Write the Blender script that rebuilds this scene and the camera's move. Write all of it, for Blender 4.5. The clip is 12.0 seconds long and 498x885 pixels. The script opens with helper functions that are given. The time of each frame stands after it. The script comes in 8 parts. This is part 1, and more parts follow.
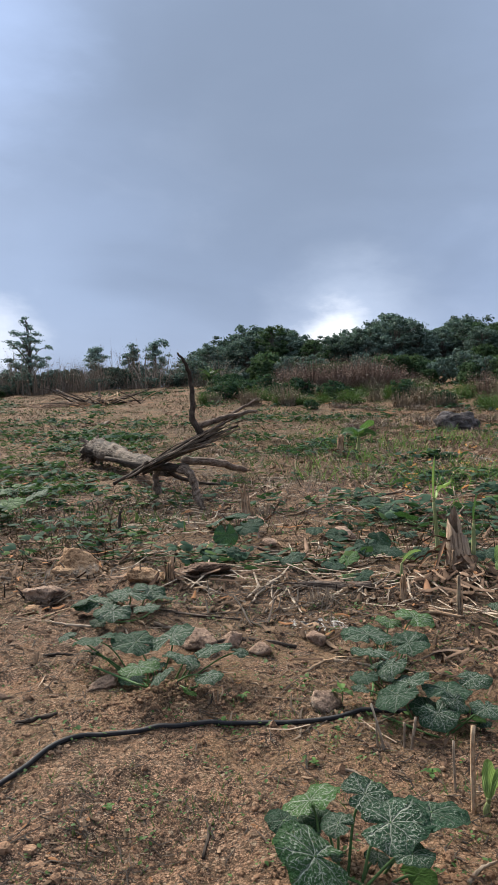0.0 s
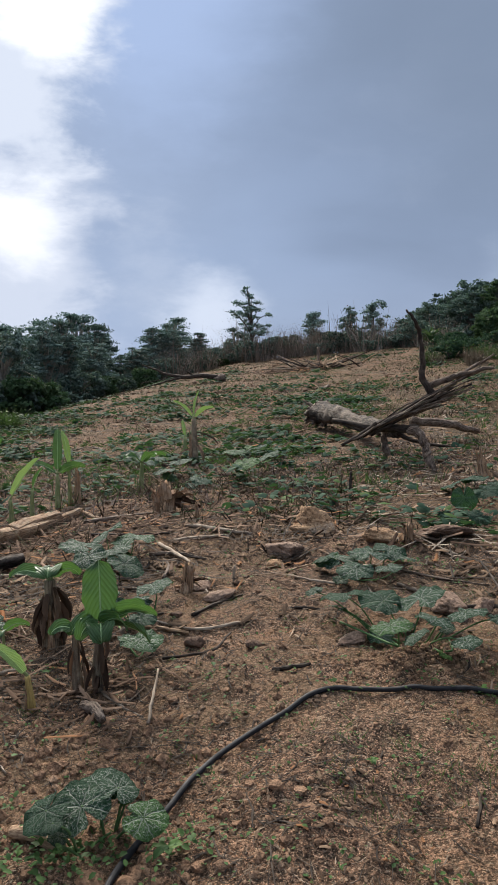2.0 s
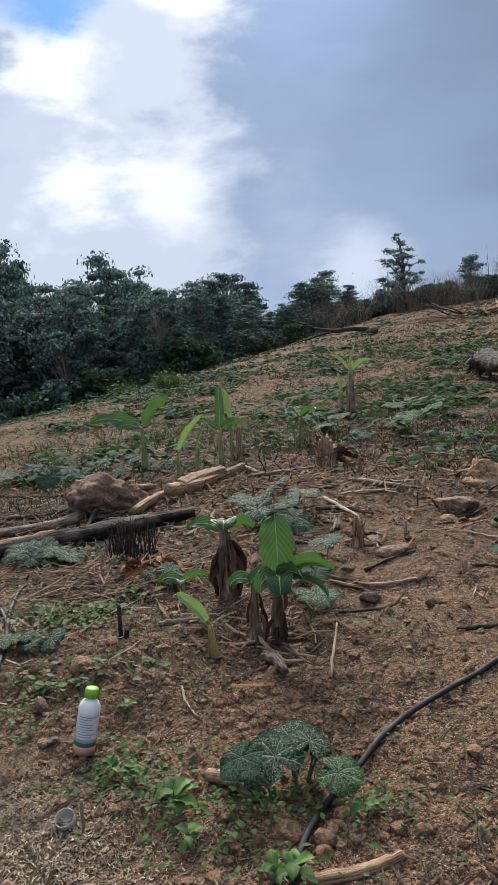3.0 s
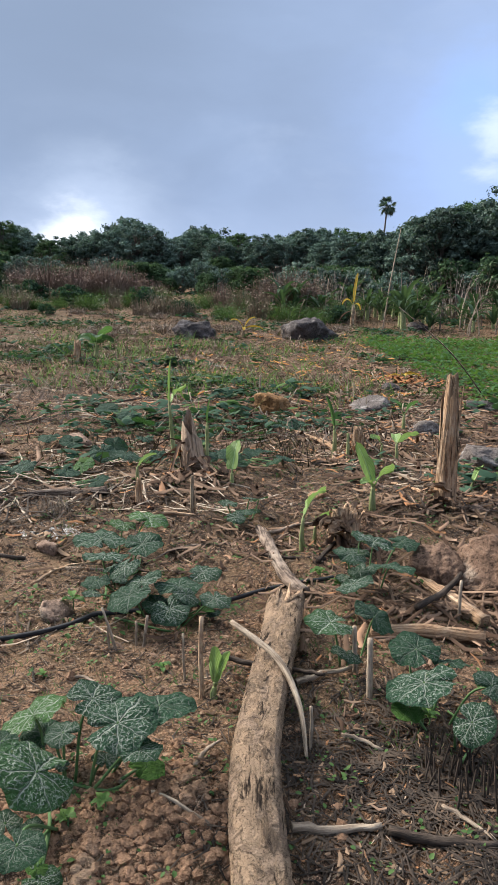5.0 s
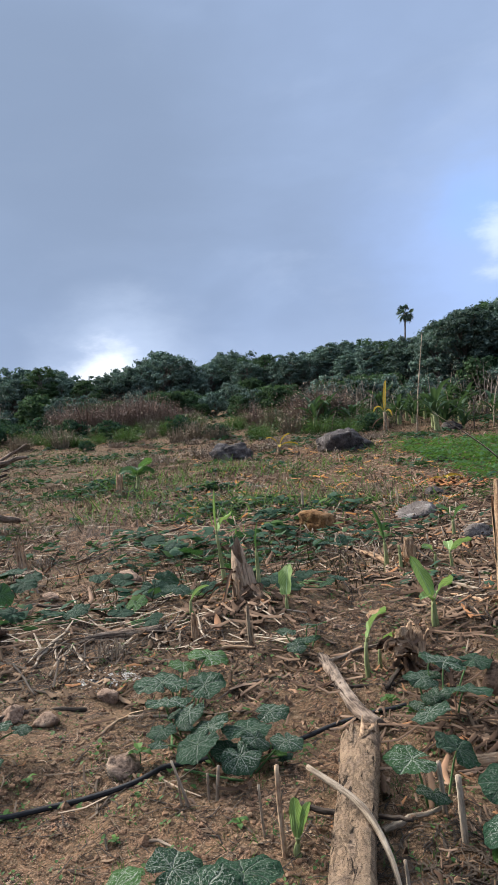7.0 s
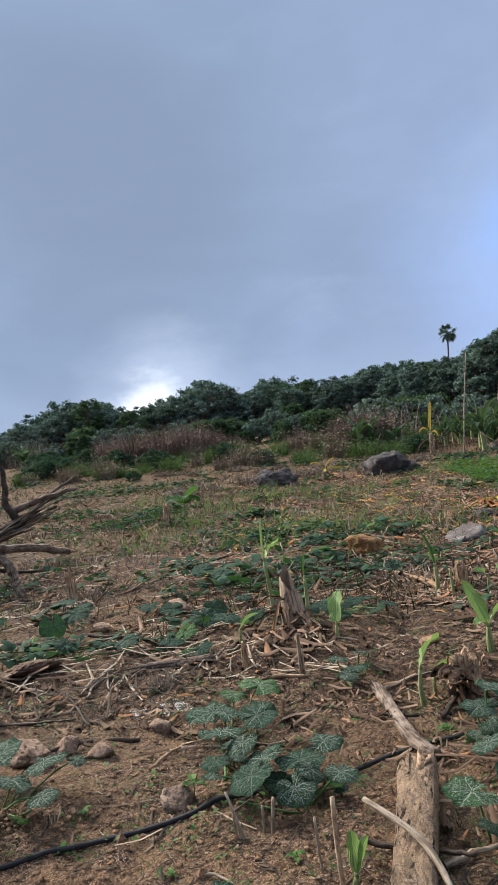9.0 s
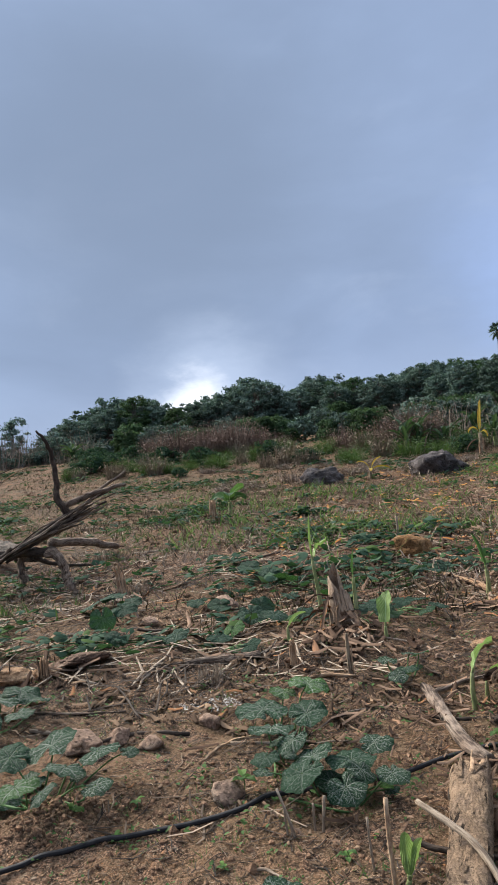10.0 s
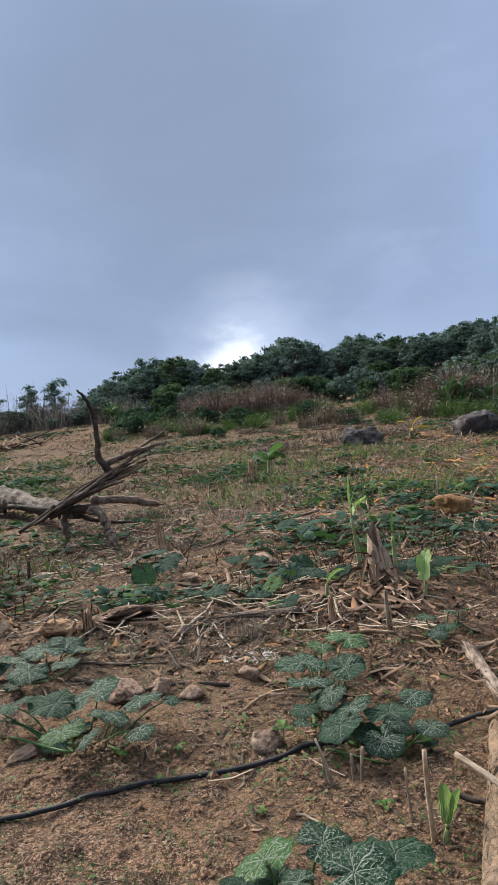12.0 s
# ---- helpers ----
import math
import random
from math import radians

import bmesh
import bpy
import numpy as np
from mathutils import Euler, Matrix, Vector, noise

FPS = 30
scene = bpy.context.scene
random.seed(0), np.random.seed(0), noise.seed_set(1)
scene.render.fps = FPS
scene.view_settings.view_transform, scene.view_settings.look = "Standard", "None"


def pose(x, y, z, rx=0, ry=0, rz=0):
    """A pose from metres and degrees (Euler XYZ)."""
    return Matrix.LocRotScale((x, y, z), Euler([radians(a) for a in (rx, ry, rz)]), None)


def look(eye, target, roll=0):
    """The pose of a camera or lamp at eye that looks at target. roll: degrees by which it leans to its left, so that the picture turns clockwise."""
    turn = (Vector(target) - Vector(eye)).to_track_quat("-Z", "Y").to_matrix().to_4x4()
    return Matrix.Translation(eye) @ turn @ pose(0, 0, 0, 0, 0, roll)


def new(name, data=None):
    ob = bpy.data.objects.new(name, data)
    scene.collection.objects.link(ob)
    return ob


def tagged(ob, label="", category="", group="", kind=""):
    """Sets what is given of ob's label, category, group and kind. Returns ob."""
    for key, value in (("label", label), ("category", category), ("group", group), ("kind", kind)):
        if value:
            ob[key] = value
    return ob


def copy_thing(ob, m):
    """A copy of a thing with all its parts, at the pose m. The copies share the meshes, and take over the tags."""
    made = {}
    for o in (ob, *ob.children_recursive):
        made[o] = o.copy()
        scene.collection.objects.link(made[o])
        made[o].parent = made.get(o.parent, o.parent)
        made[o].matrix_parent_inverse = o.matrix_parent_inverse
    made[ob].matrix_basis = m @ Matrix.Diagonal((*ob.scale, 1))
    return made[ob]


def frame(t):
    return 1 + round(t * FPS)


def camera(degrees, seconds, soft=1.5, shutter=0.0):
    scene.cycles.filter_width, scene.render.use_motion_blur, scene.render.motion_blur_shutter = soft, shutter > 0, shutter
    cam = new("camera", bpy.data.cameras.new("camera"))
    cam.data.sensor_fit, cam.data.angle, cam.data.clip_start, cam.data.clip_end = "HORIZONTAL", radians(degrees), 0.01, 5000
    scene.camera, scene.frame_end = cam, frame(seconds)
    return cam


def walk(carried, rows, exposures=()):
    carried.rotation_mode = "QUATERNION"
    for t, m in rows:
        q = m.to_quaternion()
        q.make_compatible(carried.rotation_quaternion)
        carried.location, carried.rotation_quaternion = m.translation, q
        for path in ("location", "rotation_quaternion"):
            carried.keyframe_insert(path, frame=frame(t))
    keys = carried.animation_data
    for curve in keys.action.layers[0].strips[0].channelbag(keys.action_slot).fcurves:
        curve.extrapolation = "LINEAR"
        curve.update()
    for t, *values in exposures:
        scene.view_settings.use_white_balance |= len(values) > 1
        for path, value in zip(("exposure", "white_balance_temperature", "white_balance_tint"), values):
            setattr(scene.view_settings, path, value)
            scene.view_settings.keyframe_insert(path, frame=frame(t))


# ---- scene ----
cam = camera(39.45, 12.0, soft=0.65)
ROWS = [
    (0, 0.000, 0.000, 1.500, 0.00, 0.00, 0.00),
    (0.2, -0.018, 0.001, 1.494, 3.95, -0.15, -0.35),
    (0.5, -0.045, 0.003, 1.484, 6.75, -0.42, -0.76),
    (1, -0.066, 0.005, 1.479, 8.83, -1.25, -0.81),
    (1.5, -0.084, 0.007, 1.469, 12.06, -1.80, -0.47),
    (2, -0.172, 0.050, 1.459, 17.63, -2.82, 0.84),
    (2.5, -0.294, 0.068, 1.454, 26.03, -5.56, 1.45),
    (2.8, -0.325, 0.085, 1.440, 33.00, -6.10, 2.90),
    (3, -0.321, 0.103, 1.432, 29.81, -6.05, 2.98),
    (3.2, -0.208, 0.147, 1.442, 18.76, -6.88, 2.93),
    (3.4, -0.131, 0.155, 1.449, 5.99, -7.71, 1.47),
    (3.5, -0.106, 0.161, 1.435, 0.74, -7.74, 0.31),
    (3.7, -0.058, 0.166, 1.430, -7.83, -7.80, -2.21),
    (5.3, 0.080, 0.160, 1.439, -21.32, -7.12, -0.69),
    (5.5, 0.069, 0.158, 1.445, -21.37, -7.12, -0.33),
    (6, 0.037, 0.158, 1.458, -21.22, -5.13, 1.34),
    (6.5, 0.023, 0.146, 1.500, -18.99, 1.07, 3.81),
    (7, 0.034, 0.150, 1.508, -18.03, 2.37, 4.87),
    (7.2, 0.038, 0.146, 1.508, -17.98, 2.33, 5.02),
    (9, 0.027, 0.133, 1.515, -14.27, 4.87, 6.29),
    (9.5, 0.013, 0.132, 1.518, -13.67, 4.88, 6.06),
    (10, -0.014, 0.130, 1.522, -10.66, 5.03, 5.40),
    (10.5, -0.047, 0.124, 1.526, -6.05, 5.34, 4.82),
    (11, -0.057, 0.132, 1.522, -3.49, 4.98, 4.78),
    (11.5, -0.063, 0.142, 1.514, -1.97, 3.95, 4.87),
    (12, -0.016, 0.154, 1.499, -7.47, 2.09, 5.16),
]
walk(cam, [(t, pose(x, y, z, 90 + pitch, roll, yaw)) for t, x, y, z, yaw, pitch, roll in ROWS],
     [(0.0, 0.86, 6500, 10), (0.5, 0.75, 6500, 10), (1.0, 0.71, 6490, 10), (1.5, 0.63, 6480, 10), (2.5, 0.56, 6360, 10), (3.0, 0.54, 6280, 10), (3.5, 0.95, 6540, 10), (5.5, 1.02, 6260, 10), (6.5, 0.97, 6240, 10), (9.5, 0.83, 6330, 10), (10.5, 0.83, 6330, 10), (12.0, 0.86, 6330, 10)])


# ---- sky and sun ----
SUN_AZ, SUN_EL = -36.0, 36.0


def heading(az, el):
    """The unit vector towards a compass bearing (0 is +y, to the right positive) and elevation."""
    a, e = radians(az), radians(el)
    return Vector((math.sin(a) * math.cos(e), math.cos(a) * math.cos(e), math.sin(e)))


class Nodes:
    """A short way to write node trees."""

    def __init__(self, tree):
        self.tree = tree
        tree.nodes.clear()

    def add(self, kind, sockets=None):
        n = self.tree.nodes.new(kind)
        for k, v in (sockets or {}).items():
            self.put(n.inputs[k], v)
        return n

    def put(self, socket, v):
        if isinstance(v, bpy.types.NodeSocket):
            self.tree.links.new(v, socket)
        elif isinstance(v, (tuple, list)) and len(v) == 3 and socket.type == "RGBA":
            socket.default_value = (*v, 1)
        else:
            socket.default_value = v

    def math(self, op, a, b=0.0, c=0.0, clamp=False):
        n = self.add("ShaderNodeMath")
        n.operation, n.use_clamp = op, clamp
        for i, v in enumerate((a, b, c)):
            self.put(n.inputs[i], v)
        return n.outputs[0]

    def ramp(self, v, lo, hi, a=0.0, b=1.0):
        n = self.add("ShaderNodeMapRange")
        n.interpolation_type = "SMOOTHSTEP"
        for i, x in enumerate((v, lo, hi, a, b)):
            self.put(n.inputs[i], x)
        return n.outputs[0]

    def mix(self, f, a, b, blend="MIX"):
        n = self.add("ShaderNodeMix")
        n.data_type, n.blend_type = "RGBA", blend
        self.put(n.inputs[0], f)
        self.put(n.inputs[6], a)
        self.put(n.inputs[7], b)
        return n.outputs[2]

    def noise(self, vec, scale, detail=4.0, rough=0.55, out=0, distort=0.0):
        n = self.add("ShaderNodeTexNoise", {"Scale": scale, "Detail": detail, "Roughness": rough, "Distortion": distort})
        if vec is not None:
            self.put(n.inputs["Vector"], vec)
        return n.outputs[out]

    def voronoi(self, vec, scale, feature="F1", out="Distance"):
        n = self.add("ShaderNodeTexVoronoi", {"Scale": scale})
        n.feature = feature
        if vec is not None:
            self.put(n.inputs["Vector"], vec)
        return n.outputs[out]

    def stretch(self, vec, s):
        n = self.add("ShaderNodeMapping", {"Scale": s})
        self.put(n.inputs[0], vec)
        return n.outputs[0]

    def coord(self, which="Object"):
        return self.add("ShaderNodeTexCoord").outputs[which]

    def bump(self, height, strength, dist):
        n = self.add("ShaderNodeBump", {"Strength": strength, "Distance": dist, "Height": height})
        return n.outputs[0]


world = bpy.data.worlds.new("overcast_sky")
scene.world = world
world.use_nodes = True
w = Nodes(world.node_tree)
way = w.coord("Generated")
sky = w.add("ShaderNodeTexSky")
sky.sky_type, sky.sun_disc, sky.sun_elevation, sky.sun_rotation = "NISHITA", False, radians(SUN_EL), radians(SUN_AZ)
blue = w.mix(1.0, sky.outputs[0], (0.055, 0.085, 0.12), "MULTIPLY")
up = w.add("ShaderNodeSeparateXYZ", {0: way}).outputs[2]
flat = w.stretch(way, (1.0, 1.0, 2.2))
billow = w.noise(flat, 2.1, 5.0, 0.5, distort=0.3)
wisp = w.noise(flat, 5.0, 5.0, 0.55, distort=0.3)
broad = w.noise(way, 0.9, 2.0)
puff = w.noise(flat, 13.0, 5.0, 0.6, distort=0.2)
cloud = w.mix(w.ramp(billow, 0.34, 0.68), (0.215, 0.275, 0.385), (0.33, 0.42, 0.59))
cloud = w.mix(w.ramp(broad, 0.35, 0.65, 0.0, 0.6), cloud, (0.27, 0.35, 0.52))
cloud = w.mix(w.ramp(wisp, 0.52, 0.75, 0.0, 0.22), cloud, (0.42, 0.50, 0.66))
cloud = w.mix(w.ramp(up, 0.24, 0.06, 0.0, 0.6), cloud, (0.40, 0.48, 0.64))


def lobe(az, el, inner, outer, fray, veil=0.0):
    """How far a direction lies within a gap of the clouds, with a frayed edge."""
    dot = w.add("ShaderNodeVectorMath", {0: way, 1: heading(az, el)})
    dot.operation = "DOT_PRODUCT"
    angle = w.math("MULTIPLY", w.math("ARCCOSINE", dot.outputs["Value"]), 180 / math.pi)
    angle = w.math("ADD", angle, w.math("MULTIPLY", w.math("SUBTRACT", billow, 0.5), fray))
    angle = w.math("ADD", angle, w.math("MULTIPLY", w.math("SUBTRACT", wisp, 0.5), veil))
    angle = w.math("ADD", angle, w.math("MULTIPLY", w.math("SUBTRACT", puff, 0.5), veil * 0.6))
    return w.ramp(angle, outer, inner)


cloud = w.mix(w.math("MULTIPLY", lobe(4, 26, 5, 25, 10, 4), 0.8), cloud, (0.205, 0.262, 0.365))
# thinner cloud towards the sun and overhead, as an overcast sky has it
cloud = w.mix(w.math("MULTIPLY", lobe(-40, 12, 8, 30, 14, 8), 0.5), cloud, (0.44, 0.54, 0.74))
cloud = w.mix(w.math("MULTIPLY", lobe(-25, 31, 2, 14, 8, 6), 0.8), cloud, (0.42, 0.54, 0.80))
cloud = w.mix(lobe(-43, 11, 9, 15, 12, 12), cloud, (0.63, 0.69, 0.82))
cloud = w.mix(lobe(-38.5, 26, 6, 10, 8, 12), cloud, (0.70, 0.76, 0.88))
cloud = w.mix(lobe(-43.3, 22.6, 0.5, 4.6, 6, 9), cloud, (1.15, 1.17, 1.2))
cloud = w.mix(lobe(-42.7, 14.6, 0.5, 6.0, 8, 12), cloud, (1.1, 1.13, 1.18))
cloud = w.mix(w.math("MULTIPLY", lobe(-35.8, 14.0, 0.3, 4.2, 6, 9), 0.7), cloud, (1.08, 1.1, 1.15))
cloud = w.mix(lobe(-33.4, 27.4, 0.5, 4.0, 5, 8), cloud, (1.1, 1.12, 1.16))
cloud = w.mix(w.math("MULTIPLY", lobe(-20.5, 7.6, 0.3, 5.5, 4, 6), 0.62), cloud, (0.84, 0.90, 1.02))
cloud = w.mix(w.math("MULTIPLY", lobe(-25.4, 11.0, 0.3, 5.0, 5, 8), 0.35), cloud, (0.62, 0.68, 0.80))
cloud = w.mix(w.math("MULTIPLY", lobe(8.5, 8.8, 0.5, 9.0, 4, 6), 0.46), cloud, (0.66, 0.76, 0.95))
cloud = w.mix(w.math("MULTIPLY", lobe(6.9, 8.4, 0.4, 3.8, 4, 5), 1.0), cloud, (1.05, 1.08, 1.14))
cloud = w.mix(w.math("MULTIPLY", lobe(41, 15, 1.0, 15, 14, 6), 0.65), cloud, (0.38, 0.52, 0.86))
cloud = w.mix(w.math("MULTIPLY", lobe(38.2, 19.4, 0.3, 4.6, 5, 5), 0.35), cloud, (0.26, 0.46, 0.92))
cloud = w.mix(w.math("MULTIPLY", lobe(40.4, 16.4, 0.1, 2.8, 3, 7), 0.5), cloud, (0.80, 0.86, 0.98))
cloud = w.mix(lobe(-43.6, 27.6, 2.0, 4.6, 4, 7), cloud, w.mix(0.75, blue, (0.10, 0.30, 0.82)))
cloud = w.mix(w.ramp(up, 0.70, 0.95), cloud, (1.45, 1.52, 1.62))
bg = w.add("ShaderNodeBackground", {"Color": cloud, "Strength": 0.72})
w.tree.links.new(bg.outputs[0], w.add("ShaderNodeOutputWorld").inputs[0])

sun = new("sun", bpy.data.lights.new("sun", "SUN"))
sun.data.energy, sun.data.angle, sun.data.color = 5.0, radians(24), (1.0, 0.915, 0.80)
sun.matrix_world = look(heading(SUN_AZ, SUN_EL) * 60, (0, 0, 0))


# ---- materials ----
def material(name):
    m = bpy.data.materials.new(name)
    m.use_nodes = True
    return m, Nodes(m.node_tree)


def finish(n, colour, rough=0.8, normal=None, spec=0.3, translucent=None, metallic=0.0, extra=None):
    b = n.add("ShaderNodeBsdfPrincipled", {"Base Color": colour, "Roughness": rough, "Specular IOR Level": spec, "Metallic": metallic})
    if extra:
        for k, v in extra.items():
            n.put(b.inputs[k], v)
    if normal is not None:
        n.put(b.inputs["Normal"], normal)
    shader = b.outputs[0]
    if translucent is not None:
        tr = n.add("ShaderNodeBsdfTranslucent", {"Color": translucent})
        mx = n.add("ShaderNodeMixShader", {0: 0.3})
        n.tree.links.new(shader, mx.inputs[1])
        n.tree.links.new(tr.outputs[0], mx.inputs[2])
        shader = mx.outputs[0]
    n.tree.links.new(shader, n.add("ShaderNodeOutputMaterial").inputs[0])


def soil_material():
    """Crumbly tilled earth: grey-brown with rust patches, damp dark stains, crumbs of three sizes and painted shade in
    their gaps.
    """
    m, n = material("tilled_soil")
    p = n.coord()
    big = n.noise(p, 0.5, 4)
    mid = n.noise(p, 1.7, 5, 0.62)
    lump = n.noise(p, 6.0, 5, 0.62)
    clump = n.noise(p, 19, 5, 0.68)
    blot = n.noise(p, 48, 5, 0.7)
    speck = n.noise(p, 120, 4, 0.72)
    fine = n.noise(p, 300, 3, 0.7)
    c = n.mix(n.ramp(big, 0.36, 0.62), (0.238, 0.135, 0.089), (0.326, 0.178, 0.107))
    c = n.mix(n.ramp(mid, 0.49, 0.66, 0.0, 0.9), c, (0.414, 0.199, 0.100))
    c = n.mix(n.ramp(mid, 0.47, 0.36, 0.0, 0.75), c, (0.114, 0.078, 0.055))
    # the dark ends of these noises paint shade into hollows between lumps and crumbs
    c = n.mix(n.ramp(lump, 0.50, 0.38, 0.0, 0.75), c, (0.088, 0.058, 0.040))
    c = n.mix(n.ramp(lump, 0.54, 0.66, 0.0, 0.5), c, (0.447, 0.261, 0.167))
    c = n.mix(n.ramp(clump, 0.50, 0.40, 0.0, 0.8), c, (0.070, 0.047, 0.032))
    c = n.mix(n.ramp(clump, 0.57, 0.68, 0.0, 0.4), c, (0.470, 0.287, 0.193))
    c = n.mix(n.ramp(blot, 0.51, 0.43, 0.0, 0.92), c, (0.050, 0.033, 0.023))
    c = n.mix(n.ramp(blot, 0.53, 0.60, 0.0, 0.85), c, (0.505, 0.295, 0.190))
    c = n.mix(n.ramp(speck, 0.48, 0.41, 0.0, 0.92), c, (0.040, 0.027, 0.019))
    c = n.mix(n.ramp(speck, 0.54, 0.61, 0.0, 0.85), c, (0.570, 0.370, 0.255))
    drift = n.ramp(n.noise(p, 1.4, 4, 0.6), 0.40, 0.62, 0.2, 1.1)
    height = n.math("ADD", lump, n.math("ADD", n.math("MULTIPLY", clump, 0.75), n.math("ADD", n.math("MULTIPLY", blot, 0.45), n.math("MULTIPLY", speck, 0.3))))
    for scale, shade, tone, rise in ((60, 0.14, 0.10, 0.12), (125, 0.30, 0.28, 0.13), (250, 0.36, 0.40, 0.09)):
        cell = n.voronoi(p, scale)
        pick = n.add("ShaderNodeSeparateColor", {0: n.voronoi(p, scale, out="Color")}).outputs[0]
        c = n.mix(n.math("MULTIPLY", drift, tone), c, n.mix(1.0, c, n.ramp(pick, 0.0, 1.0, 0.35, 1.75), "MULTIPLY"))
        # crumb edges darkened in the colour, as shade in the gaps
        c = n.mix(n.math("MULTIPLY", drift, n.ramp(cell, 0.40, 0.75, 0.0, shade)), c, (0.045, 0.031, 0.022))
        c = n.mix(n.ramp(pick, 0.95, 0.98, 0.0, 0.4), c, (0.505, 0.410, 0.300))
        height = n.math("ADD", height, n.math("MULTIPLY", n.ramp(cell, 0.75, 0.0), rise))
    # finest dark specks, painted as shade between grains
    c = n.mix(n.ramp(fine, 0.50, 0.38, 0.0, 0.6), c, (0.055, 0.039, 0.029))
    far = n.noise(p, 0.22, 4, 0.6)
    c = n.mix(n.math("MULTIPLY", n.ramp(far, 0.36, 0.54, 0.0, 0.62), n.ramp(lump, 0.36, 0.52)), c, (0.159, 0.107, 0.061))
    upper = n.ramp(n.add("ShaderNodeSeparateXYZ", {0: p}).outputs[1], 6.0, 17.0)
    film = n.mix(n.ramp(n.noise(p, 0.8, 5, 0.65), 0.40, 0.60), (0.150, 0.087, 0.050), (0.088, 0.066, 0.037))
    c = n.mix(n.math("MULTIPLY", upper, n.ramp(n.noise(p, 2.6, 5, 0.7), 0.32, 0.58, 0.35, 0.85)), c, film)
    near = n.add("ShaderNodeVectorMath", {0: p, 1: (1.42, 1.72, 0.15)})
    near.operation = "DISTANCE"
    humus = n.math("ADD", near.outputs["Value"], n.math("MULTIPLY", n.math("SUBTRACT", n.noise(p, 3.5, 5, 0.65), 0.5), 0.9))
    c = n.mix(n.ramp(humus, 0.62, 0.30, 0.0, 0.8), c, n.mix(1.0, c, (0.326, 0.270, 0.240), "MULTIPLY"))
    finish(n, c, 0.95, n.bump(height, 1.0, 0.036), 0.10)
    return m


def log_material():
    """Rough bark flaking off tan wood: plates, dark rotten stains and long checks."""
    m, n = material("flaking_log")
    p = n.coord("UV")
    ridge = n.noise(n.stretch(p, (0.75, 1.0, 1.0)), 34, 6, 0.75, distort=0.6)
    fibre = n.noise(n.stretch(p, (1.0, 0.10, 1.0)), 95, 4, 0.7)
    check = n.noise(n.stretch(p, (1.0, 0.20, 1.0)), 24, 6, 0.72, distort=0.5)
    plate = n.noise(n.stretch(p, (1.0, 0.55, 1.0)), 13, 6, 0.7, distort=0.4)
    stain = n.noise(n.stretch(p, (1.0, 0.5, 1.0)), 7, 5, 0.7)
    grit = n.noise(p, 150, 4, 0.72)
    wood = n.mix(fibre, (0.270, 0.180, 0.115), (0.500, 0.360, 0.240))
    bark = n.mix(n.ramp(ridge, 0.38, 0.62), (0.145, 0.102, 0.074), (0.370, 0.268, 0.188))
    c = n.mix(n.ramp(plate, 0.44, 0.62), wood, bark)
    c = n.mix(n.ramp(n.math("ABSOLUTE", n.math("SUBTRACT", plate, 0.50)), 0.014, 0.0, 0.0, 0.55), c, (0.075, 0.055, 0.040))
    c = n.mix(n.ramp(stain, 0.36, 0.29, 0.0, 0.92), c, (0.030, 0.026, 0.024))
    c = n.mix(n.ramp(grit, 0.47, 0.37, 0.0, 0.65), c, (0.060, 0.043, 0.033))
    c = n.mix(n.ramp(grit, 0.60, 0.70, 0.0, 0.35), c, (0.46, 0.36, 0.26))
    c = n.mix(n.ramp(check, 0.44, 0.37, 0.0, 0.95), c, (0.026, 0.019, 0.015))
    h = n.math("ADD", n.math("MULTIPLY", ridge, 1.2), n.math("ADD", n.math("MULTIPLY", grit, 0.3), n.math("MULTIPLY", n.ramp(plate, 0.47, 0.53), 0.7)))
    h = n.math("SUBTRACT", h, n.math("MULTIPLY", n.ramp(check, 0.44, 0.35), 0.9))
    finish(n, c, 0.92, n.bump(h, 1.0, 0.03), 0.12)
    return m


def grained(name, dark, mid, light, scale=6.0, along=0.12, uv=True, rough=0.85, bump=0.7, depth=0.01, fleck=None, lo=0.40, band=0.0, crack=0.0, seam=(0.045, 0.025, 0.017)):
    """Wood, bark and dry fibre: streaks that run along the piece, with blotches and pale flecks."""
    m, n = material(name)
    p = n.coord("UV") if uv else n.coord()
    s = n.stretch(p, (1.0, along, 1.0))
    streak = n.noise(s, scale * 12, 5, 0.65)
    blotch = n.noise(p, scale, 4, 0.6)
    r = n.add("ShaderNodeObjectInfo").outputs["Random"]
    c = n.mix(n.ramp(streak, lo, lo + 0.2), dark, mid)
    c = n.mix(n.ramp(blotch, 0.42, 0.7, 0.0, 0.85), c, light)
    c = n.mix(n.ramp(n.noise(p, scale * 30, 3), 0.56, 0.72, 0.0, 0.6), c, fleck or dark)
    if band:
        c = n.mix(n.ramp(n.noise(s, scale * 4.5, 4, 0.6), 0.50, 0.60, 0.0, band), c, dark)
    c = n.mix(n.math("MULTIPLY", r, 0.3), c, dark)
    h = n.math("ADD", streak, n.math("MULTIPLY", blotch, 0.6))
    if crack:
        split = n.noise(n.stretch(p, (1.0, along * 0.6, 1.0)), scale * 6.5, 5, 0.7, distort=0.3)
        c = n.mix(n.ramp(split, 0.42, 0.36, 0.0, crack), c, seam)
        h = n.math("SUBTRACT", h, n.math("MULTIPLY", n.ramp(split, 0.44, 0.36), 1.2))
    finish(n, c, rough, n.bump(h, bump, depth), 0.2)
    return m


